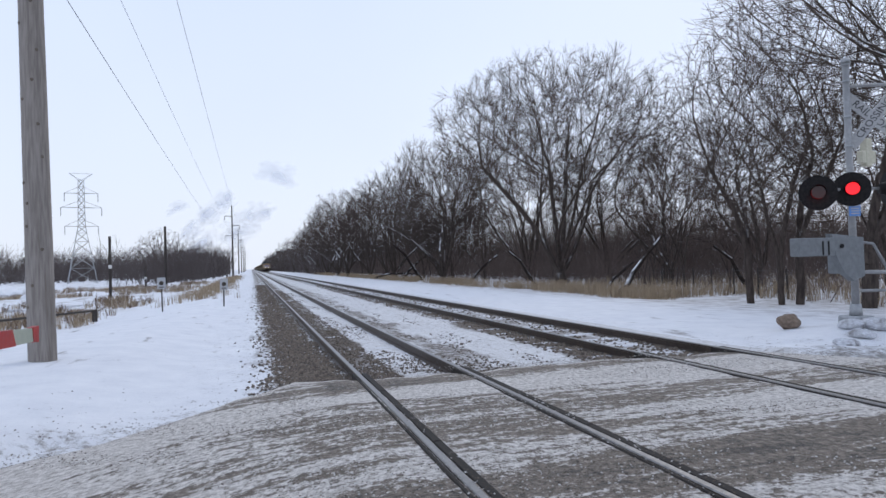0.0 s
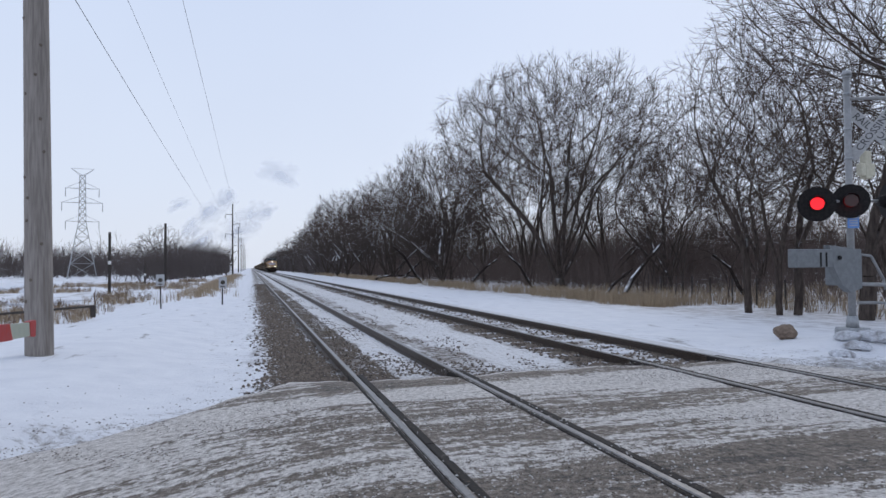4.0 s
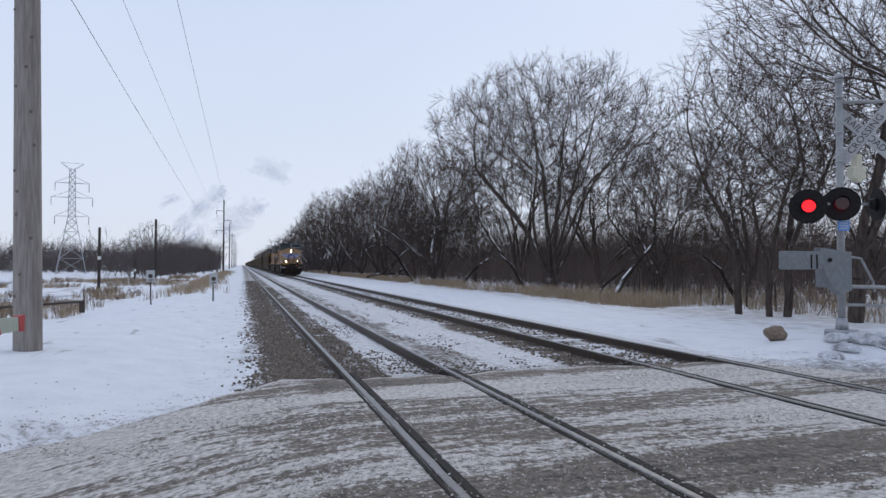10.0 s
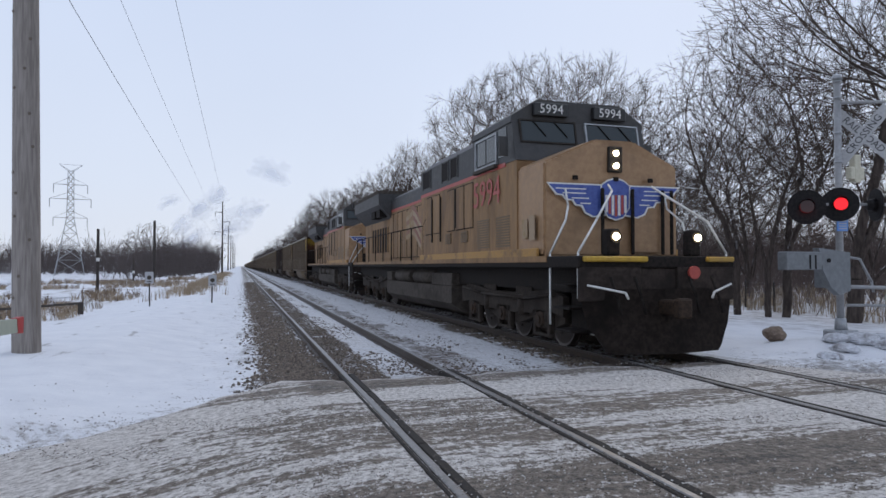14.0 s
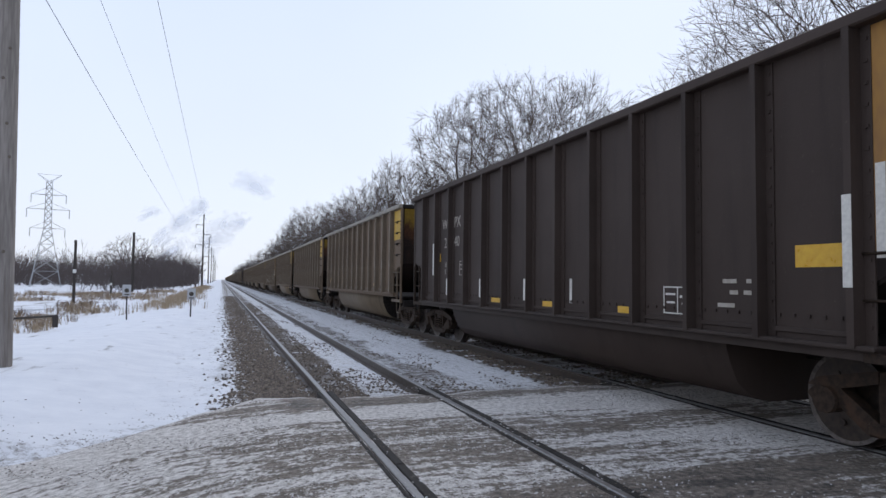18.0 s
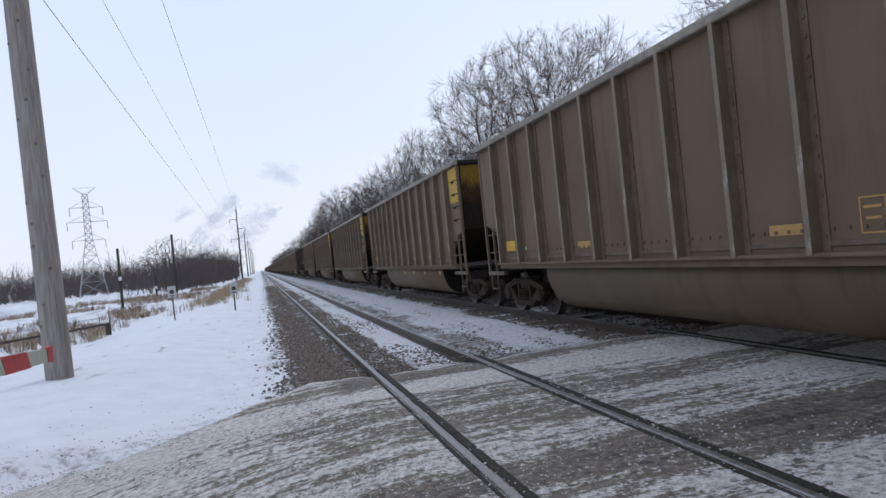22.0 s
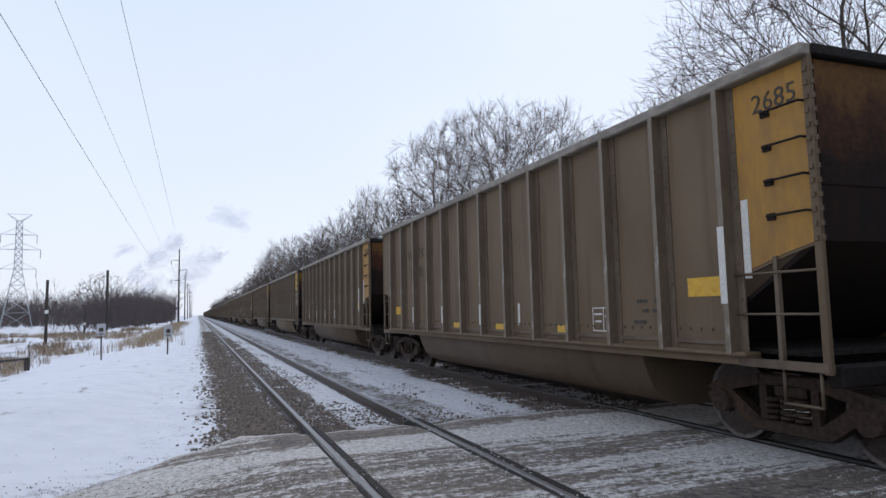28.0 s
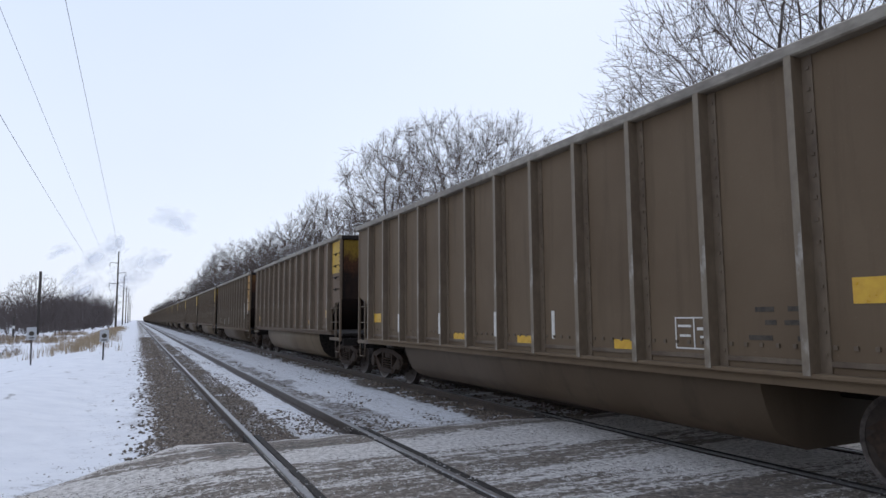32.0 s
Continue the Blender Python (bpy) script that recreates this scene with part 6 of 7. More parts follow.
    # left side: trees on the far edge of the field
    for x, y, s in ((-25, 205, 1.2), (-21, 190, 0.75), (-30, 215, 0.95), (-17, 215, 0.8), (-19, 240, 0.7), (-23, 255, 0.85), (-14, 290, 0.7), (-13, 330, 0.7), (-66, 300, 0.8), (-90, 290, 0.85), (-120, 300, 0.8)):
        place_tree(far, x, y, rnd.uniform(0, 360), s, "bare tree at the field's far edge", "trees across the field")


build_wood()


def clumped(r):
    """A place in the field, in drifts."""
    while True:
        x, y = r.uniform(-34, -7), 30 + 110 * r.random() ** 1.3
        if noise.noise((x * 0.16, y * 0.09, 11)) > 0.08:
            return x, y


M_FIELDBRUSH = bark_material("field_brush", (0.10, 0.068, 0.05), (0.20, 0.145, 0.105), 0.0)


def thicket(name, label, count, place, height, seed, material=None, radius=0.02):
    """Dense bare undergrowth or distant wood: upright sprays of stems and twigs, joined."""
    rnd = random.Random(seed)
    segs = []
    for _ in range(count):
        x, y, k = place(rnd)
        h = height * k * rnd.uniform(0.6, 1.15)
        base = Vector((x, y, ground_z(x, y) - 0.1))
        for _s in range(rnd.randint(2, 4)):
            d = Vector((rnd.gauss(0, 0.34), rnd.gauss(0, 0.34), 1)).normalized()
            top = base + d * h
            r = radius * k
            mid = base.lerp(top, 0.5) + Vector((rnd.gauss(0, 0.05), rnd.gauss(0, 0.05), 0)) * h
            segs += [(base, mid, r, r * 0.7), (mid, top, r * 0.7, r * 0.3)]
            for _t in range(8):
                f = rnd.uniform(0.25, 0.95)
                p = base.lerp(mid, f * 2) if f < 0.5 else mid.lerp(top, f * 2 - 1)
                q = p + (d + Vector((rnd.gauss(0, 0.6), rnd.gauss(0, 0.6), rnd.uniform(0, 0.5)))).normalized() * h * rnd.uniform(0.15, 0.35)
                segs.append((p, q, r * 0.45, r * 0.2))
    v, f = tubes(segs, 3, 9, radius * 0.55)
    return tagged(raw(name, v, f, material or M_BRUSH), label, "undergrowth", kind="stuff")


thicket("undergrowth", "brown leafless brush under the trees", 1700, lambda r: (r.triangular(20.5, 38, 24), 37 + 140 * r.random() ** 1.1, r.uniform(0.4, 1.15)), 3.6, 1, radius=0.014)
thicket("wood_interior", "dense brown leafless saplings deep in the wood", 2000, lambda r: (r.triangular(27, 52, 32), 40 + 140 * r.random(), r.uniform(0.5, 1.1)), 6.4, 9, radius=0.022)
thicket("wood_depth", "dense brown leafless saplings filling the wood", 700, lambda r: (r.uniform(29, 58), 34 + 50 * r.random(), r.uniform(0.6, 1.1)), 6.8, 19, radius=0.022)
thicket("wood_behind", "brown leafless wood behind the snowy clearing", 1100, lambda r: (r.uniform(44, 70), r.uniform(8, 60), r.uniform(0.5, 1.1)), 6.2, 14, radius=0.03)
thicket("field_brush", "low brown bushes in the snowy field", 1050, lambda r: (*clumped(r), r.uniform(0.5, 1.1)), 0.85, 12, M_FIELDBRUSH, 0.018)
thicket("roadside_brush", "thin brown brush and saplings at the wood's edge", 260, lambda r: (r.uniform(20.5, 40), r.uniform(12, 34), r.uniform(0.35, 0.9)), 2.4, 5, radius=0.014)
thicket("far_wood", "distant leafless wood along the line", 2200, lambda r: (r.uniform(14.5, 45), 150 + 800 * r.random() ** 1.4, r.uniform(0.6, 1.1)), 9.0, 2, M_HAZEBRUSH, 0.07)
thicket("far_wood_east", "distant leafless wood across the fields", 1500, lambda r: (r.uniform(130, 240), r.uniform(-40, 330), r.uniform(0.6, 1.1)), 11.0, 6, M_HAZEBRUSH, 0.09)
thicket("low_wood_left", "low dark leafless wood across the field", 3000, lambda r: (-(12 + 320 * r.random() ** 1.25), r.uniform(250, 420), r.uniform(0.55, 1.15)), 12.0, 3, M_HAZEBRUSH, 0.08)
thicket("bank_brush", "brown brush clump beside the far poles", 420, lambda r: (r.gauss(-20, 5.5), r.uniform(165, 300), r.uniform(0.6, 1.1)), 9.6, 4, M_HAZEBRUSH, 0.06)


def weeds(name, label, count, place, height, seed, width=0.012):
    """Dry grass: thin bent blades in tufts, joined."""
    rnd = random.Random(seed)
    verts, faces = [], []
    for _ in range(count):
        x0, y0 = place(rnd)
        for _b in range(7):
            x, y = x0 + rnd.gauss(0, 0.14), y0 + rnd.gauss(0, 0.14)
            z, h, a = ground_z(x, y) - 0.02, height * rnd.uniform(0.5, 1.2), rnd.uniform(0, 6.28)
            lx, ly = math.cos(a) * h * rnd.uniform(0.05, 0.5), math.sin(a) * h * rnd.uniform(0.05, 0.5)
            wx, wy = -math.sin(a) * width, math.cos(a) * width
            k = len(verts)
            verts += [(x - wx, y - wy, z), (x + wx, y + wy, z), (x + lx * 0.4 + wx * 0.7, y + ly * 0.4 + wy * 0.7, z + h * 0.65), (x + lx * 0.4 - wx * 0.7, y + ly * 0.4 - wy * 0.7, z + h * 0.65), (x + lx, y + ly, z + h)]
            faces += [(k, k + 1, k + 2, k + 3), (k + 3, k + 2, k + 4)]
    return tagged(raw(name, verts, faces, M_STRAW), label, "dry grass", kind="stuff")


M_STRAW = surface("dry_straw", (0.25, 0.18, 0.115), (0.41, 0.32, 0.215), 3, 0.85, relief=0)
def margin(r):
    """A place along the wood's edge, in uneven clumps."""
    while True:
        y = 24 + 130 * r.random() ** 1.2
        x = 18.6 - 0.016 * y + r.gauss(0, 1.0)
        if noise.noise((x * 0.35, y * 0.16, 21)) > -0.05:
            return x, y


weeds("dry_grass_margin", "tan dry grass along the wood's edge", 2600, lambda r: margin(r), 0.62, 1)
weeds("clearing_grass", "tan dry grass in the snowy clearing behind the trees", 1500, lambda r: (21 + 30 * r.random() ** 1.3, r.uniform(14, 44)), 0.6, 4)
weeds("dry_grass_bank", "tan dry grass on the bank's shoulder", 900, lambda r: (r.gauss(-3.4, 0.8), r.uniform(40, 150)), 0.6, 2)
weeds("dry_grass_field", "tan weeds in the snowy field", 2400, lambda r: clumped(r), 0.55, 3, 0.014)


def leaning_trunk(points, r, label):
    """A dead trunk leaning or lying among the trees, with snow along its back."""
    pts = [Vector(p) for p in points]
    segs = [(a, b, r * (1 - 0.75 * i / len(pts)), r * (1 - 0.75 * (i + 1) / len(pts))) for i, (a, b) in enumerate(zip(pts, pts[1:]))]
    v, f = tubes(segs, 8, 0)
    tagged(raw("fallen_trunk", v, f, M_SNOWBARK, smooth=True), label, "fallen trunk", "fallen trunks")


M_SNOWBARK = bark_material("snowy_bark", (0.02, 0.015, 0.013), (0.06, 0.047, 0.04), 0.13)
for x, y, dx, dz, r in ((19.1, 31.1, 2.9, 3.2, 0.17), (20.0, 44.0, -2.0, 2.6, 0.14), (19.5, 58.0, 3.0, 2.5, 0.16), (18.6, 72.0, -3.2, 4.2, 0.2), (21.0, 36.0, 2.2, 1.6, 0.12), (19.0, 84.0, 3.5, 3.0, 0.18), (24.0, 27.0, -2.0, 2.4, 0.13)):
    z = ground_z(x, y)
    leaning_trunk(((x, y, z - 0.1), (x + dx * 0.3, y + 0.2, z + dz * 0.36), (x + dx * 0.62, y, z + dz * 0.72), (x + dx, y + 0.3, z + dz)), r, "leaning dead trunk with snow on its back")
leaning_trunk(((15.8, 86, -0.15), (17.5, 86.3, 0.3), (19.6, 86, 0.35), (22.0, 86.5, 0.15)), 0.16, "fallen log lying in the grass with snow on top")


# a wire fence across the clearing
def build_fence():
    fence = tagged(empty("wire_fence", pose(21.3, 22.0, ground_z(21.3, 22.0), 0, 0, -15)), "old wire fence on thin posts in the snow", "fence")
    post = None
    for i in range(9):
        y = i * 2.4
        z = ground_z(21.3 + y * 0.26, 22.0 + y * 0.97) - ground_z(21.3, 22.0)
        bm = fresh()
        rod(bm, (0, y, z - 0.2), (0.03 * (i % 3 - 1), y, z + 1.25), 0.045, 0.04, sides=6)
        part("post", bm, M_DARKWOOD, fence)
    for h in (0.3, 0.6, 0.9, 1.15):
        bm = fresh()
        pipe(bm, [(0, i * 2.4, ground_z(21.3 + i * 2.4 * 0.26, 22.0 + i * 2.4 * 0.97) - ground_z(21.3, 22.0) + h) for i in range(9)], 0.006, 4)
        part("wire", bm, M_WIRE, fence)


build_fence()

# ---- poles, wires, tower ----
def build_near_pole():
    x, y = -3.35, 12.4
    pole = empty("utility_pole", pose(x, y, ground_z(x, y), 0, -0.9, 0))
    bm = fresh()
    ring = 20
    hs = [-0.6, 0, 0.4, 2, 4, 7, 10, 14]
    rows = []
    for h in hs:
        r = 0.212 - 0.0042 * h
        rows.append([bm.verts.new((r * math.cos(2 * math.pi * i / ring), r * math.sin(2 * math.pi * i / ring), h)) for i in range(ring)])
    for a, b in zip(rows, rows[1:]):
        for i in range(ring):
            bm.faces.new((a[i], a[(i + 1) % ring], b[(i + 1) % ring], b[i])).smooth = True
    bm.faces.new(rows[-1])
    shaft = part("shaft", bm, M_POLEWOOD, pole)
    rnd = random.Random(4)
    for i in range(22):
        h, a = 0.5 + i * 0.42 + rnd.uniform(-0.1, 0.1), rnd.uniform(3.6, 5.6)
        r = 0.212 - 0.0042 * h
        bm = fresh()
        bmesh.ops.create_uvsphere(bm, u_segments=8, v_segments=5, radius=0.028)
        part("knot", bm, M_KNOT, shaft, "dark knot").matrix_basis = pose(r * math.cos(a) * 0.97, r * math.sin(a) * 0.97, h)
    tagged(pole, "thick weathered grey wooden utility pole in snow", "utility pole")


build_near_pole()


def line_pole(x, y, height, arms, label, lean=0.0):
    """A tall transmission pole: shaft, staggered davit arms with hanging insulators."""
    z = ground_z(x, y)
    pole = empty("transmission_pole", pose(x, y, z, 0, lean, 0))
    bm = fresh()
    rod(bm, (0, 0, -0.5), (0, 0, height), 0.30, 0.17, 10)
    part("shaft", bm, M_DARKWOOD, pole)
    for side, h, reach in arms:
        bm = fresh()
        rod(bm, (0, 0, h), (side * reach, 0, h + 0.25), 0.11, 0.07, 6)
        arm = part("arm", bm, M_DARKWOOD, pole)
        bm = fresh()
        rod(bm, (side * reach, 0, h + 0.15), (side * reach, 0, h - 1.0), 0.10, 0.085, 8)
        part("insulator", bm, M_WIRE, arm, "dark hanging insulator")
    tagged(pole, label, "transmission pole", "transmission poles along the line")
    return [(x + s * r, y, z + h - 1.1) for s, h, r in arms]


ARMS = ((-1, 19.0, 2.2), (1, 16.0, 2.2), (-1, 12.8, 2.2))
POLES = [(-5.6, 218, 22.5), (-5.8, 330, 22.0), (-6.0, 430, 22.0), (-6.0, 530, 22.0), (-6.2, 640, 22.0), (-6.2, 760, 22.0)]
TIPS = [line_pole(x, y, h, ARMS, "tall dark transmission pole with three side arms") for x, y, h in POLES]


def wire(name, a, b, sag, r, label, steps=24):
    pts = []
    for i in range(steps + 1):
        f = i / steps
        p = Vector(a).lerp(Vector(b), f)
        p.z -= sag * 4 * f * (1 - f)
        pts.append(p)
    verts = [p + Vector((r * math.cos(t), 0, r * math.sin(t))) for p in pts for t in (0.8, 2.37, 3.94, 5.5)]
    faces = [(i * 4 + j, i * 4 + (j + 1) % 4, i * 4 + 4 + (j + 1) % 4, i * 4 + 4 + j) for i in range(steps) for j in range(4)]
    tagged(raw(name, verts, faces, M_WIRE), label, "overhead wire", "overhead wires")


NEAR_ENDS = ((-6.3, -25, 18.0, 1.2), (-2.9, -25, 15.0, 1.07), (-5.3, -25, 11.9, 1.3))
for i in range(3):
    wire("overhead_wire", TIPS[0][i], NEAR_ENDS[i][:3], NEAR_ENDS[i][3], 0.013, "dark overhead power wire", 40)
    for p, q in zip(TIPS, TIPS[1:]):
        wire("overhead_wire", p[i], q[i], 1.6, 0.03, "dark overhead power wire", 8)


def stub_pole(x, y, height, r, label, bands=(), arms=()):
    pole = empty("old_pole", pose(x, y, ground_z(x, y)))
    bm = fresh()
    rod(bm, (0, 0, -0.4), (0, 0, height), r, r * 0.85, 10)
    part("shaft", bm, M_DARKWOOD, pole)
    for z in bands:
        bm = fresh()
        rod(bm, (0, 0, z), (0, 0, z + 0.35), r * 1.04, sides=10)
        part("band", bm, M_WHITE, pole, "pale band")
    for z, x, w in arms:
        bm = fresh()
        rod(bm, (0, 0, z), (math.copysign(w, x), 0, z + 0.05), 0.035, 0.03, 6)
        part("crossarm", bm, M_DARKWOOD, pole)
    tagged(pole, label, "pole", "old poles in the field")


stub_pole(-13.9, 74.0, 6.3, 0.15, "dark weathered pole stub with pale band", (3.0,))
stub_pole(-16.3, 140.0, 11.6, 0.27, "tall bare dark pole in the field")
stub_pole(-14.1, 41.2, 8.0, 0.13, "dark wooden pole with short side arms", (2.9,), ((7.05, 0.25, 0.5), (6.2, -0.3, 0.55), (5.4, 0.25, 0.5)))
stub_pole(-16.0, 112.0, 3.2, 0.14, "short pale marker post in the field", (1.6,))


def lattice_tower(x, y, height):
    z = ground_z(x, y)
    tower = empty("lattice_tower", pose(x, y, z, 0, 0, 12))
    half = lambda h: 4.1 - 3.1 * min(h / (height * 0.52), 1) - 0.25 * max(0, (h / height - 0.52) / 0.48)
    corner = lambda i, h: Vector(((half(h)) * (1, 1, -1, -1)[i], half(h) * (1, -1, -1, 1)[i], h))
    levels = [height * f for f in (0, 0.14, 0.27, 0.38, 0.46, 0.52, 0.58, 0.64, 0.70, 0.76, 0.82, 0.88, 0.94)]
    for i in range(4):
        bm = fresh()
        for a, b in ((0, 5), (5, 12)):
            rod(bm, corner(i, levels[a]), corner(i, levels[b]), 0.13, 0.12, 4)
        part("leg", bm, M_STEEL, tower)
    for i in range(4):
        bm = fresh()
        j = (i + 1) % 4
        for a, b in zip(levels, levels[1:]):
            rod(bm, corner(i, a), corner(j, b), 0.07, 0.07, 4)
            rod(bm, corner(j, a), corner(i, b), 0.07, 0.07, 4)
            rod(bm, corner(i, b), corner(j, b), 0.06, 0.06, 4)
        part("bracing", bm, M_STEEL, tower)
    for h, reach in ((0.52, 4.6), (0.69, 5.6), (0.82, 4.6)):
        for s in (-1, 1):
            bm = fresh()
            hh = h * height
            tip = Vector((s * reach, 0, hh))
            for q in (-0.7, 0.7):
                rod(bm, (s * 0.75, q, hh), tip, 0.08, 0.07, 4)
            rod(bm, (s * 0.75, 0, hh + 2.0), tip, 0.08, 0.07, 4)
            arm = part("crossarm", bm, M_STEEL, tower)
            bm = fresh()
            rod(bm, tip, tip - Vector((0, 0, 2.6)), 0.12, 0.10, 6)
            part("insulator", bm, M_STEEL, arm, "hanging insulator string")
    bm = fresh()
    for s in (-1, 1):
        rod(bm, (0, 0, height * 0.94), (s * 3.2, 0, height), 0.09, 0.07, 4)
        rod(bm, (s * 0.7, 0, height * 0.94), (s * 3.2, 0, height), 0.08, 0.06, 4)
    rod(bm, (-3.2, 0, height), (3.2, 0, height), 0.06, 0.06, 4)
    part("peak", bm, M_STEEL, tower)
    tagged(tower, "steel lattice transmission tower with three crossarms", "lattice tower")


lattice_tower(-50.5, 227, 34.4)

# ---- signs, barrier, signal ----
M_SIGN = surface("white_sign", (0.36, 0.36, 0.37), (0.46, 0.46, 0.46), 3, 0.5, relief=0)
M_BLUE = surface("blue_sign", (0.08, 0.22, 0.55), (0.12, 0.28, 0.62), 3, 0.4, relief=0)
M_ALU = surface("dull_aluminium", (0.27, 0.27, 0.27), (0.36, 0.36, 0.36), 2, 0.5, 0.2, dirt=(0.2, 0.2, 0.205), dirt_scale=1.5)
M_GATEGREY = surface("grey_mechanism_paint", (0.14, 0.15, 0.157), (0.19, 0.20, 0.208), 2, 0.6)
M_HOOD = surface("black_signal_hood", (0.012, 0.011, 0.012), (0.025, 0.022, 0.022), 3, 0.5, relief=0)
M_HOOD.node_tree.nodes["Principled BSDF"].inputs["Specular IOR Level"].default_value = 0.12
M_LENS = nodes_of("dark_red_lens", 0.12)[0]
M_LENS.node_tree.nodes["Principled BSDF"].inputs["Base Color"].default_value = (0.045, 0.008, 0.008, 1)
M_LIT = glow("lit_red_lamp", (1.0, 0.012, 0.02), 1.25)
M_GATERED = surface("red_gate_stripe", (0.33, 0.022, 0.022), (0.42, 0.045, 0.04), 2, 0.5)
M_GATEWHITE = surface("white_gate_stripe", (0.33, 0.36, 0.29), (0.42, 0.45, 0.37), 2, 0.5)
M_CREAM = surface("cream_enamel", (0.50, 0.47, 0.36), (0.60, 0.57, 0.45), 2, 0.5)
M_ROCK = surface("brown_boulder", (0.13, 0.093, 0.068), (0.27, 0.20, 0.15), 2, 0.85, relief=0.6)


def post_sign(x, y, height, label):
    s = empty("milepost_sign", pose(x, y, ground_z(x, y), 0, random.uniform(-2, 2), 8))
    bm = fresh()
    box(bm, -0.03, 0.03, -0.03, 0.03, -0.3, height, 0.006)
    part("post", bm, M_DARKWOOD, s)
    bm = fresh()
    box(bm, -0.18, 0.18, -0.05, -0.035, height - 0.50, height + 0.02, 0.004)
    plate = part("plate", bm, M_SIGN, s, "pale rectangular plate")
    bm = fresh()
    rod(bm, (0, -0.056, height - 0.24), (0, -0.051, height - 0.24), 0.10, sides=14)
    box(bm, -0.10, 0.10, -0.055, -0.052, height - 0.45, height - 0.40)
    part("print", bm, M_LETTER, plate, "unreadable dark print")
    tagged(s, label, "trackside sign", "trackside signs")


post_sign(-1.25, 32.2, 1.28, "small white plate on a thin dark post")
post_sign(-3.95, 32.6, 1.55, "small white plate on a taller thin post")


def bent_pipe():
    y = 27.6
    p = empty("pipe_barrier", pose(-5.75, y, ground_z(-5.75, y), 0, 0, 58))
    bm = fresh()
    rod(bm, (-11.5, 0, 0.66), (0.0, 0, 0.72), 0.04, sides=8)
    part("rail", bm, M_DARKWOOD, p)
    for x in (-11.4, -7.6, -5.4):
        bm = fresh()
        rod(bm, (x, 0, -0.5), (x, 0, 0.68), 0.05, sides=8)
        part("post", bm, M_DARKWOOD, p)
    bm = fresh()
    rod(bm, (-11.4, 0, 0.3), (-5.4, 0, 0.34), 0.035, sides=8)
    part("lower_rail", bm, M_DARKWOOD, p)
    bm = fresh()
    box(bm, -0.05, 0.12, -0.06, 0.06, 0.30, 0.76, 0.01)
    part("end_drop", bm, M_DARKWOOD, p)
    tagged(p, "low dark pipe barrier standing in the snow", "barrier")


bent_pipe()


def light_mast(x, y, height):
    m = empty("light_mast", pose(x, y, ground_z(x, y)))
    bm = fresh()
    rod(bm, (0, 0, -0.5), (0, 0, height), 0.22, 0.14, 8)
    part("shaft", bm, M_STEEL, m)
    bm = fresh()
    rod(bm, (0, 0, height - 0.3), (0, 0, height + 0.4), 0.7, 0.7, 10)
    part("head", bm, M_STEEL, m)
    tagged(m, "tall thin grey light mast far off", "light mast")


light_mast(-118, 250, 22)
for z0, z1 in ((6.0, 12.5), (5.2, 10.2), (4.5, 8.5)):
    wire("service_wire", (-14.3, 41.2, z0), (-58.0, 52.0, z1), 0.9, 0.012, "thin service wire to the side", 14)


def rail_pile():
    """Old dark scrap and beams lying in the field's snow."""
    rnd = random.Random(6)
    for i in range(9):
        x, y = rnd.uniform(-19, -12), rnd.uniform(36, 60)
        bm = fresh()
        box(bm, -1.3, 1.3, -0.11, 0.11, 0, 0.2, 0.02)
        ob = part("old_tie", bm, M_TIE)
        ob.matrix_basis = pose(x, y, ground_z(x, y) - 0.03, 0, rnd.uniform(-4, 4), rnd.uniform(0, 180))
        tagged(ob, "discarded snowy timber tie in the field", "timber tie", "discarded ties")


rail_pile()


def near_gate():
    g = empty("crossing_gate_arm", pose(-2.2, 5.18, 1.025, -2.45, 0, 0))
    bm = fresh()
    prism(bm, [(-11.0, -0.10), (2.71, -0.072), (2.71, 0.072), (-11.0, 0.10)], "x", -0.025, 0.025)
    arm = part("arm", bm, M_GATEWHITE, g)
    for i in range(8):
        y = 1.44 - i * 1.37
        bm = fresh()
        h = 0.078 - 0.0021 * (y - 2.7)
        prism(bm, [(y, -h), (y + 0.64, -h), (y + 0.54, h), (y - 0.10, h)], "x", -0.029, 0.029)
        part("stripe", bm, M_GATERED, arm, "red stripe")
    bm = fresh()
    prism(bm, [(-0.10, -0.078), (0.06, -0.085), (0.06, 0.09), (-0.14, 0.078)], "x", -0.031, 0.031)
    part("end_plate", bm, M_GATERED, g, "red end plate").matrix_basis = pose(0, 2.71, 0)
    bm = fresh()
    box(bm, -0.35, 0.35, -11.4, -10.7, -1.4, 0.3, 0.03)
    part("mechanism", bm, M_GATEGREY, g)
    tagged(g, "lowered red and white striped crossing gate arm", "crossing gate")


near_gate()

FLASH = []      # (bulb, first side)
LAMPS = ((-1.17, 2.90, 0), (-0.17, 2.99, 1))


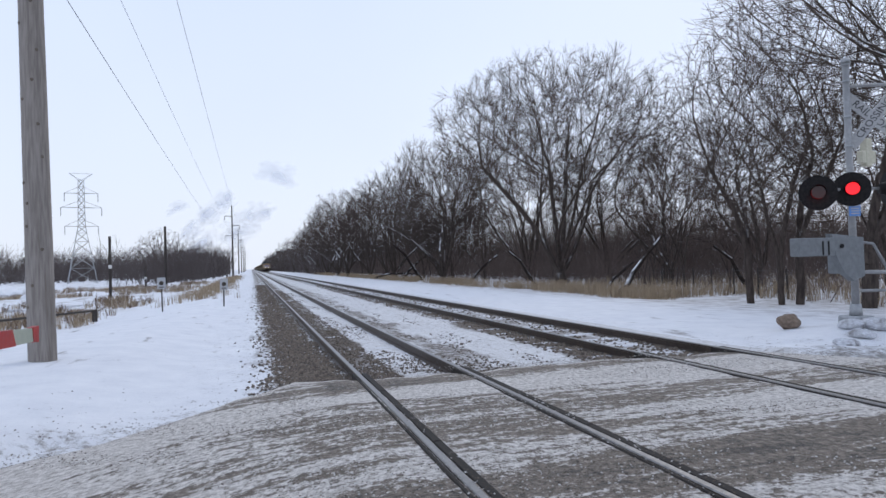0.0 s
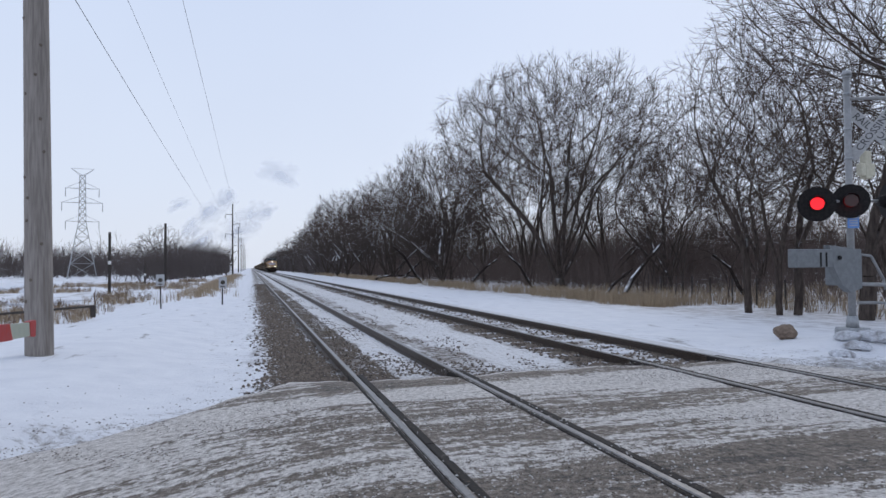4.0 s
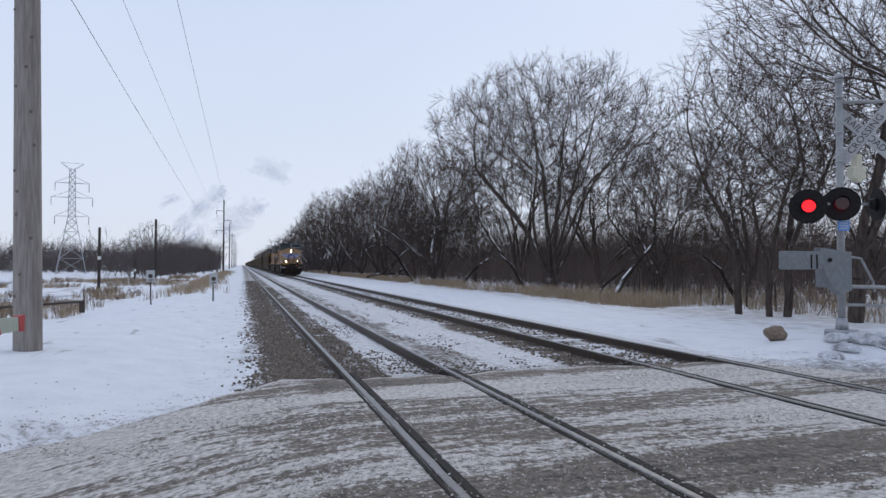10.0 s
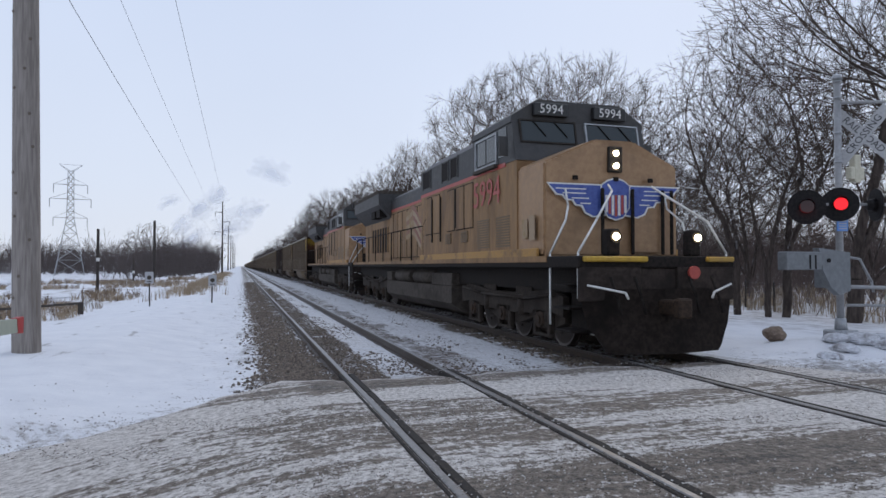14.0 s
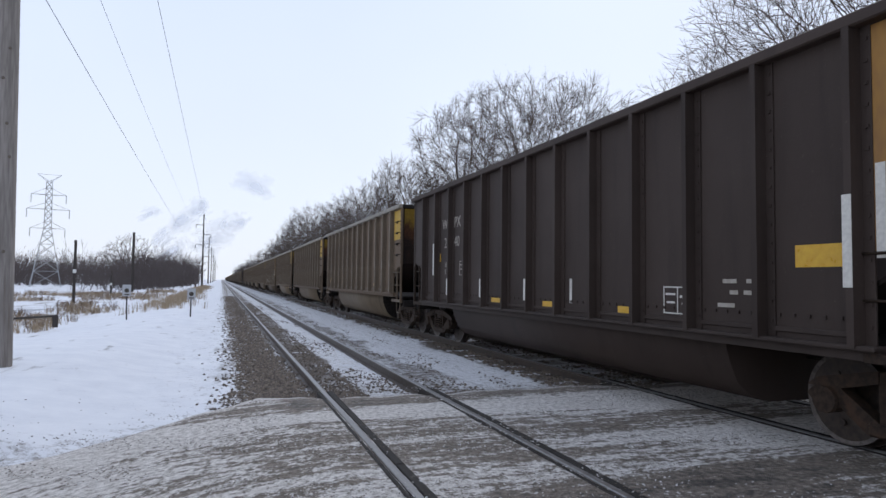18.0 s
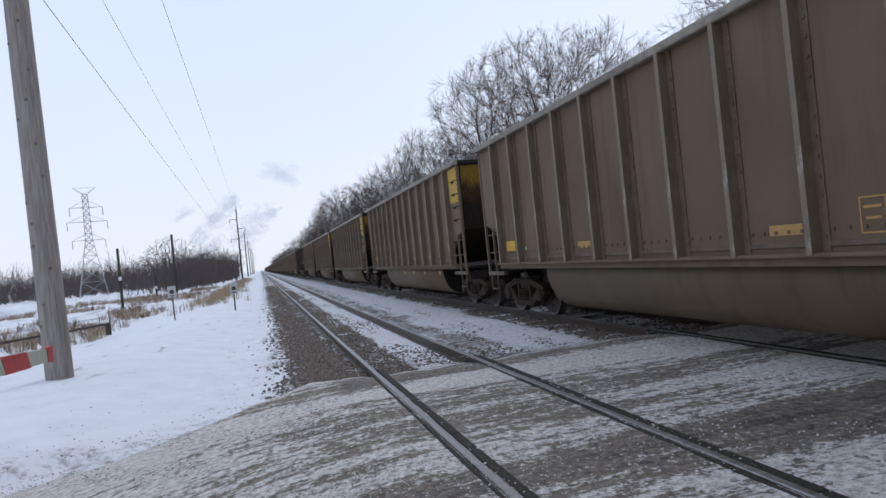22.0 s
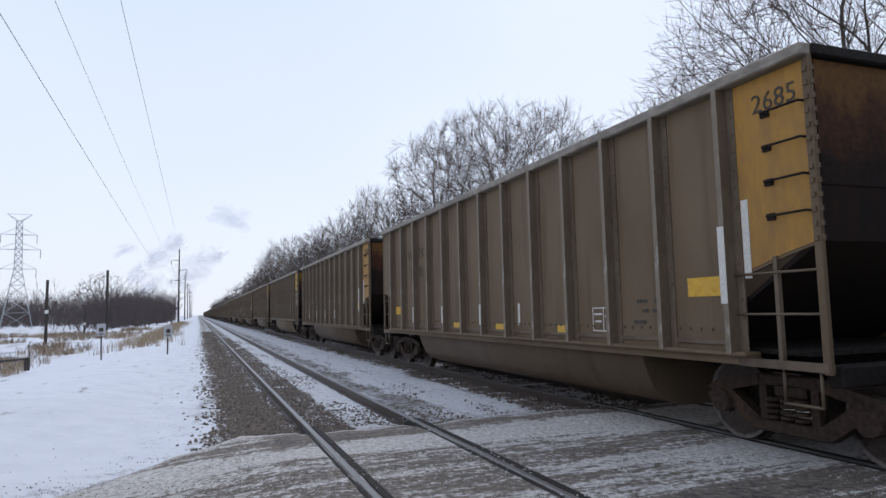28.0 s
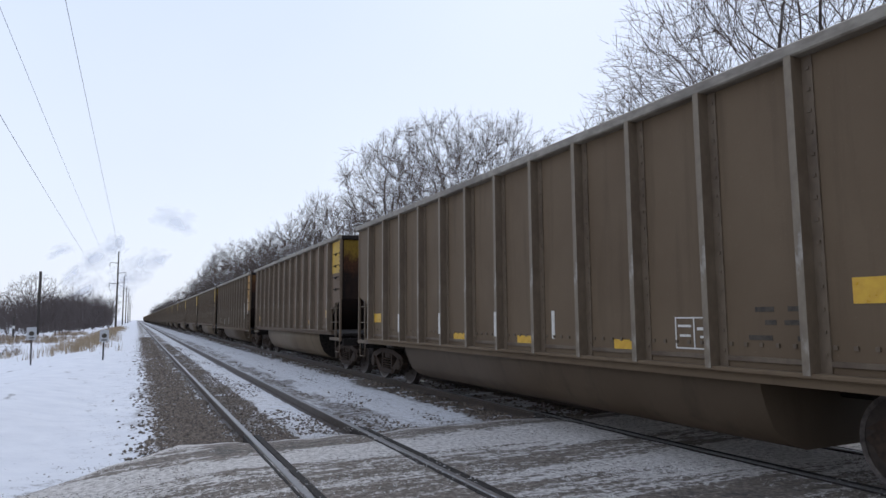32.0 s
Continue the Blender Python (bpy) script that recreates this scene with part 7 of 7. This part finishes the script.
def signal_mast():
    mx, my, k = 11.48, 10.17, 0.836
    mast = empty("crossing_signal", pose(mx, my, 0.251))
    mast.scale = (k, k, k)
    z0 = (ground_z(mx, my) - 0.251) / k
    bm = fresh()
    rod(bm, (0, 0, z0), (0, 0, 6.05), 0.085, 0.078, 14)
    post = part("mast", bm, M_ALU, mast)
    for z in (5.95, 5.55, 4.7, 4.0, 3.3):
        bm = fresh()
        rod(bm, (0, 0, z), (0, 0, z + 0.05), 0.098, sides=12)
        part("clamp", bm, M_STEEL, post)
    bm = fresh()
    rod(bm, (0, 0, 6.02), (0, 0, 6.14), 0.12, 0.09, 12)
    part("cap", bm, M_STEEL, post)
    bm = fresh()
    box(bm, -0.28, 0.28, -0.28, 0.28, z0 - 0.4, z0 + 0.14, 0.04)
    rod(bm, (0, 0, z0 + 0.1), (0, 0, z0 + 0.42), 0.15, 0.12, 10)
    part("base", bm, M_STEEL, mast, "cast base")
    # cantilever stay near the top
    bm = fresh()
    rod(bm, (0, -0.05, 5.45), (1.6, -0.3, 5.55), 0.04, sides=8)
    part("stay", bm, M_ALU, mast, "snowy cross stay")
    # crossbuck
    buck = empty("crossbuck", pose(0.46, -0.30, 4.66, 0, 0, -46))
    buck.parent = mast
    for tilt, text in ((52, "CROSSING"), (-47, "RAIL ROAD")):
        bm = fresh()
        box(bm, -0.80, 0.80, -0.008, 0.008, -0.13, 0.13, 0.003)
        blade = part("blade", bm, M_SIGN, buck, "white crossbuck blade")
        off = -0.012 if tilt > 0 else 0.012
        blade.matrix_basis = Matrix.Translation((0, off, 0)) @ Matrix.Rotation(radians(-tilt), 4, "Y")
        txt = lettering(buck, text, 0.225, Matrix.Translation((0, off - 0.011, 0)) @ Matrix.Rotation(radians(-tilt), 4, "Y") @ Matrix.Rotation(radians(90), 4, "X"), M_NUMBERBOARD, "black lettering")
    # cream cross-shaped box below
    bm = fresh()
    box(bm, 0.28, 0.72, -0.10, 0.06, 3.62, 3.92, 0.02)
    box(bm, 0.40, 0.60, -0.11, 0.07, 3.55, 4.22, 0.02)
    part("bell", bm, M_CREAM, mast, "cream bell housing")
    bm = fresh()
    rod(bm, (-1.0, 0.0, 2.98), (1.5, 0.0, 3.05), 0.035, sides=8)
    part("lamp_arm", bm, M_ALU, mast, "horizontal lamp arm")
    for x, z, side in LAMPS:
        lamp = empty("flasher", pose(x, -0.18, z, 0, 0, 0))
        lamp.parent = mast
        lamp.matrix_basis = Matrix.Translation((x, -0.18, z)) @ Matrix.Rotation(radians(-42), 4, "Z")
        bm = fresh()
        rod(bm, (0, 0.0, 0), (0, 0.05, 0), 0.40, 0.40, 32)
        part("disc", bm, M_HOOD, lamp, "round black background disc")
        bm = fresh()
        # visor: the upper part of a tube
        rows = []
        for d in (-0.30, 0.0):
            rows.append([bm.verts.new((0.165 * math.cos(a), d * (0.45 + 0.75 * max(0.0, math.sin(a))) if d else 0.0, 0.165 * math.sin(a))) for a in [math.pi * (-0.12 + 1.24 * i / 16) for i in range(17)]])
        for i in range(16):
            bm.faces.new((rows[0][i], rows[0][i + 1], rows[1][i + 1], rows[1][i]))
        bmesh.ops.solidify(bm, geom=list(bm.faces), thickness=0.012)
        part("visor", bm, M_HOOD, lamp, "black visor")
        bm = fresh()
        rod(bm, (0, -0.020, 0), (0, -0.006, 0), 0.150, 0.152, 24)
        part("rim", bm, M_LENS, lamp, "dark red lens rim")
        # the turning reflector: one face burns, the other is dark
        bm = fresh()
        rod(bm, (0, -0.010, 0), (0, 0.010, 0), 0.142, 0.142, 24)
        bulb = part("reflector", bm, M_LENS, lamp, "turning red reflector")
        bulb.data.materials.append(M_LIT)
        for p in bulb.data.polygons:
            if p.normal.y < -0.9:
                p.material_index = 1
        bulb.matrix_basis = pose(0, -0.165, 0)
        FLASH.append((bulb, side))
    for x, z in ((1.08, 3.02),):
        lamp = empty("flasher")
        lamp.parent = mast
        lamp.matrix_basis = Matrix.Translation((x, -0.10, z)) @ Matrix.Rotation(radians(62), 4, "Z")
        bm = fresh()
        rod(bm, (0, 0.0, 0), (0, 0.05, 0), 0.40, 0.40, 32)
        rod(bm, (0, 0.05, 0), (0, 0.22, 0), 0.17, 0.12, 20)
        part("disc", bm, M_HOOD, lamp, "round black background disc turned away")
        bm = fresh()
        rod(bm, (0, -0.03, 0), (0, -0.005, 0), 0.30, 0.33, 24)
        part("face", bm, M_ALU, lamp, "grey face of the turned lamp")
    bm = fresh()
    box(bm, -0.19, 0.16, -0.11, -0.09, 2.36, 2.66, 0.01)
    sign = part("notice", bm, M_BLUE, mast, "small blue notice")
    bm = fresh()
    for i in range(4):
        box(bm, -0.14, 0.11, -0.114, -0.111, 2.41 + i * 0.06, 2.435 + i * 0.06)
    part("print", bm, M_SIGN, sign, "unreadable white print")
    # gate mechanism with counterweights and the arm across the far road
    bm = fresh()
    prism(bm, [(-0.95, 1.95), (-0.02, 1.85), (-0.02, 0.95), (-0.35, 0.85), (-0.62, 1.05), (-0.85, 1.45)], "y", -0.30, -0.12)
    part("gate_bracket", bm, M_GATEGREY, mast, "grey counterweight bracket")
    bm = fresh()
    rod(bm, (-0.68, -0.33, 1.66), (-0.68, -0.29, 1.66), 0.05, sides=12)
    part("pivot", bm, M_HOOD, mast)
    bm = fresh()
    box(bm, -1.95, -0.92, -0.36, -0.08, 1.44, 1.86, 0.02)
    weight = part("counterweight", bm, M_GATEGREY, mast, "grey counterweight plates")
    bm = fresh()
    for x in (-1.28, -1.12):
        box(bm, x - 0.02, x + 0.02, -0.37, -0.36, 1.46, 1.78)
    part("slot", bm, M_HOOD, weight)
    bm = fresh()
    box(bm, -0.28, 0.25, 0.08, 0.5, 1.0, 1.7, 0.03)
    part("mechanism", bm, M_GATEGREY, mast, "grey gate machine")
    bm = fresh()
    pipe(bm, [(-0.3, -0.1, 1.05), (3.2, -0.5, 0.95)], 0.045, 8)
    pipe(bm, [(0.05, -0.12, 0.6), (2.6, -0.3, 0.55)], 0.035, 8)
    pipe(bm, [(0.2, 0, 1.75), (0.5, -0.1, 1.7), (0.75, -0.2, 1.15), (0.8, -0.2, 0.9)], 0.03, 8)
    part("arm_support", bm, M_ALU, mast, "grey arm support bars")
    bm = fresh()
    box(bm, 0.8, 4.2, -0.55, -0.49, 0.72, 0.86, 0.01)
    part("arm", bm, M_GATEWHITE, mast, "gate arm")
    tagged(mast, "railroad crossing signal mast with crossbuck and red flashers", "crossing signal")


signal_mast()


def lump(name, x, y, r, squash, seed, material, label, category, sink=0.15):
    bm = fresh()
    bmesh.ops.create_icosphere(bm, subdivisions=3, radius=1.0)
    for v in bm.verts:
        n1 = noise.noise(v.co * 1.3 + Vector((seed, 0, 0))) + 0.5 * noise.noise(v.co * 3.1 + Vector((0, seed, 0)))
        v.co *= r * (1 + 0.28 * n1)
        v.co.z *= squash
    ob = part(name, bm, material)
    ob.matrix_basis = pose(x, y, ground_z(x, y) + r * squash - sink * r, 0, 0, seed * 40)
    return tagged(ob, label, category)


lump("boulder", 10.5, 10.85, 0.22, 0.8, 2.0, M_ROCK, "brown boulder lying in the snow", "boulder")
for i, (x, y, r) in enumerate(((-34.0, 107.0, 2.6), (-30.5, 104.0, 1.6), (-26.0, 92.0, 1.3))):
    lump("snow_mound", x, y, r, 0.42, 11.0 + i, M_SNOW, "rounded mound of snow in the field", "snow mound", 0.3)
M_DIRTYSNOW = surface("dirty_ploughed_snow", (0.42, 0.42, 0.44), (0.66, 0.67, 0.70), 3, 0.85, dirt=(0.16, 0.14, 0.13), dirt_scale=3, dirt_lo=0.5, dirt_hi=0.68, relief=0.8)
for i, (x, y, r) in enumerate(((10.9, 9.75, 0.26), (11.3, 9.55, 0.32), (11.8, 9.5, 0.30), (10.6, 9.3, 0.22), (11.5, 9.25, 0.24), (12.2, 9.3, 0.28), (9.9, 9.0, 0.2))):
    lump("snow_lump", x, y, r, 0.4, 3.0 + i, M_DIRTYSNOW, "clump of dirty ploughed snow by the road", "snow clump", 0.2)


# ---- smoke over the horizon ----
def smoke_material():
    mat, n, l, b = nodes_of("drifting_steam", 1.0)
    obj = n.new("ShaderNodeTexCoord").outputs["Object"]
    info = n.new("ShaderNodeObjectInfo")
    cmb = n.new("ShaderNodeCombineXYZ")
    l.new(calc(n, l, "MULTIPLY", info.outputs["Random"], 31.0), cmb.inputs["X"])
    add = n.new("ShaderNodeVectorMath")
    l.new(obj, add.inputs[0])
    l.new(cmb.outputs[0], add.inputs[1])
    ln = n.new("ShaderNodeVectorMath")
    ln.operation = "LENGTH"
    l.new(obj, ln.inputs[0])
    puff = noise_node(n, l, 1.3, 4, vec=add.outputs[0], rough=0.5)
    body = calc(n, l, "ADD", span(n, l, ln.outputs["Value"], 1.0, 0.0, -0.40, 0.42), calc(n, l, "MULTIPLY", calc(n, l, "SUBTRACT", puff, 0.5), 1.5))
    alpha = span(n, l, body, -0.28, 0.75, 0.0, 0.70)
    l.new(blend(n, l, puff, (0.47, 0.50, 0.60), (0.64, 0.68, 0.79)), b.inputs["Base Color"])
    l.new(alpha, b.inputs["Alpha"])
    return mat


M_SMOKE = smoke_material()
PUFFS = []


def smoke(x, z, w, h, tilt):
    """A flat puff of far steam, so distant that it shows no depth."""
    bm = fresh()
    vs = [bm.verts.new((math.cos(a), 0, math.sin(a))) for a in [2 * math.pi * i / 32 for i in range(32)]]
    bm.faces.new(vs)
    ob = part("steam_puff", bm, M_SMOKE)
    ob.scale = (w * 1.2, 1, h * 1.25)
    PUFFS.append((ob, x, z, tilt))
    return tagged(ob, "pale grey steam plume drifting over the horizon", "steam plume", "steam plumes", "structure")


for args in ((-225, 195, 85, 40, 42), (-150, 262, 90, 48, 44), (-100, 315, 60, 42, 40), (-300, 275, 62, 26, 28), (-215, 120, 110, 60, 40), (-5, 222, 95, 60, 30), (-60, 160, 90, 70, 10), (118, 425, 95, 55, -15), (60, 250, 60, 35, 30)):
    smoke(*args)


# ---- what moves ----
def motions():
    for thing, y0 in ROLLING:
        walk(thing, [(t, pose(LINE2, y0 - SPEED * t, 0)) for t in (0.0, 16.0, 32.0)])
    # wheels turn while their wagon is near the crossing, one row a picture
    for wheel, k, radius in WHEELS:
        near = (start_y(k) - 10.0) / SPEED
        t0, t1 = max(0.0, near - 1.1), min(32.0, near + 1.2)
        if t0 > 31.5:
            continue
        loc = wheel.matrix_basis.translation.copy()
        first = frame(t0)
        rows = [(0.0, pose(*loc))] if t0 > 0 else []
        a = 0.0
        for f in range(first, frame(t1) + 1):
            rows.append(((f - 1) / FPS, pose(*loc, a, 0, 0)))
            a += math.degrees(SPEED / FPS / radius)
        if t1 < 32.0:
            rows.append((32.0, pose(*loc, a, 0, 0)))
        walk(wheel, rows)
    # the flashers change over: each reflector turns half round in a tenth of a second
    for bulb, side in FLASH:
        loc = bulb.matrix_basis.translation.copy()
        lit = side == 1
        a = 0.0 if lit else 180.0
        rows, t = [(0.0, pose(*loc, 0, 0, a))], 0.17
        while t < 31.7:
            for i in range(4):
                rows.append((round(t * FPS) / FPS + i / FPS, pose(*loc, 0, 0, a + 60 * i)))
            a += 180
            t += 0.588
        rows.append((32.0, pose(*loc, 0, 0, a)))
        walk(bulb, rows)
    # the steam drifts slowly along
    for puff, x, z, tilt in PUFFS:
        walk(puff, [(t, pose(x + 0.4 * t, 3000, z + 0.1 * t, 0, -tilt, 0)) for t in (0.0, 32.0)])


motions()
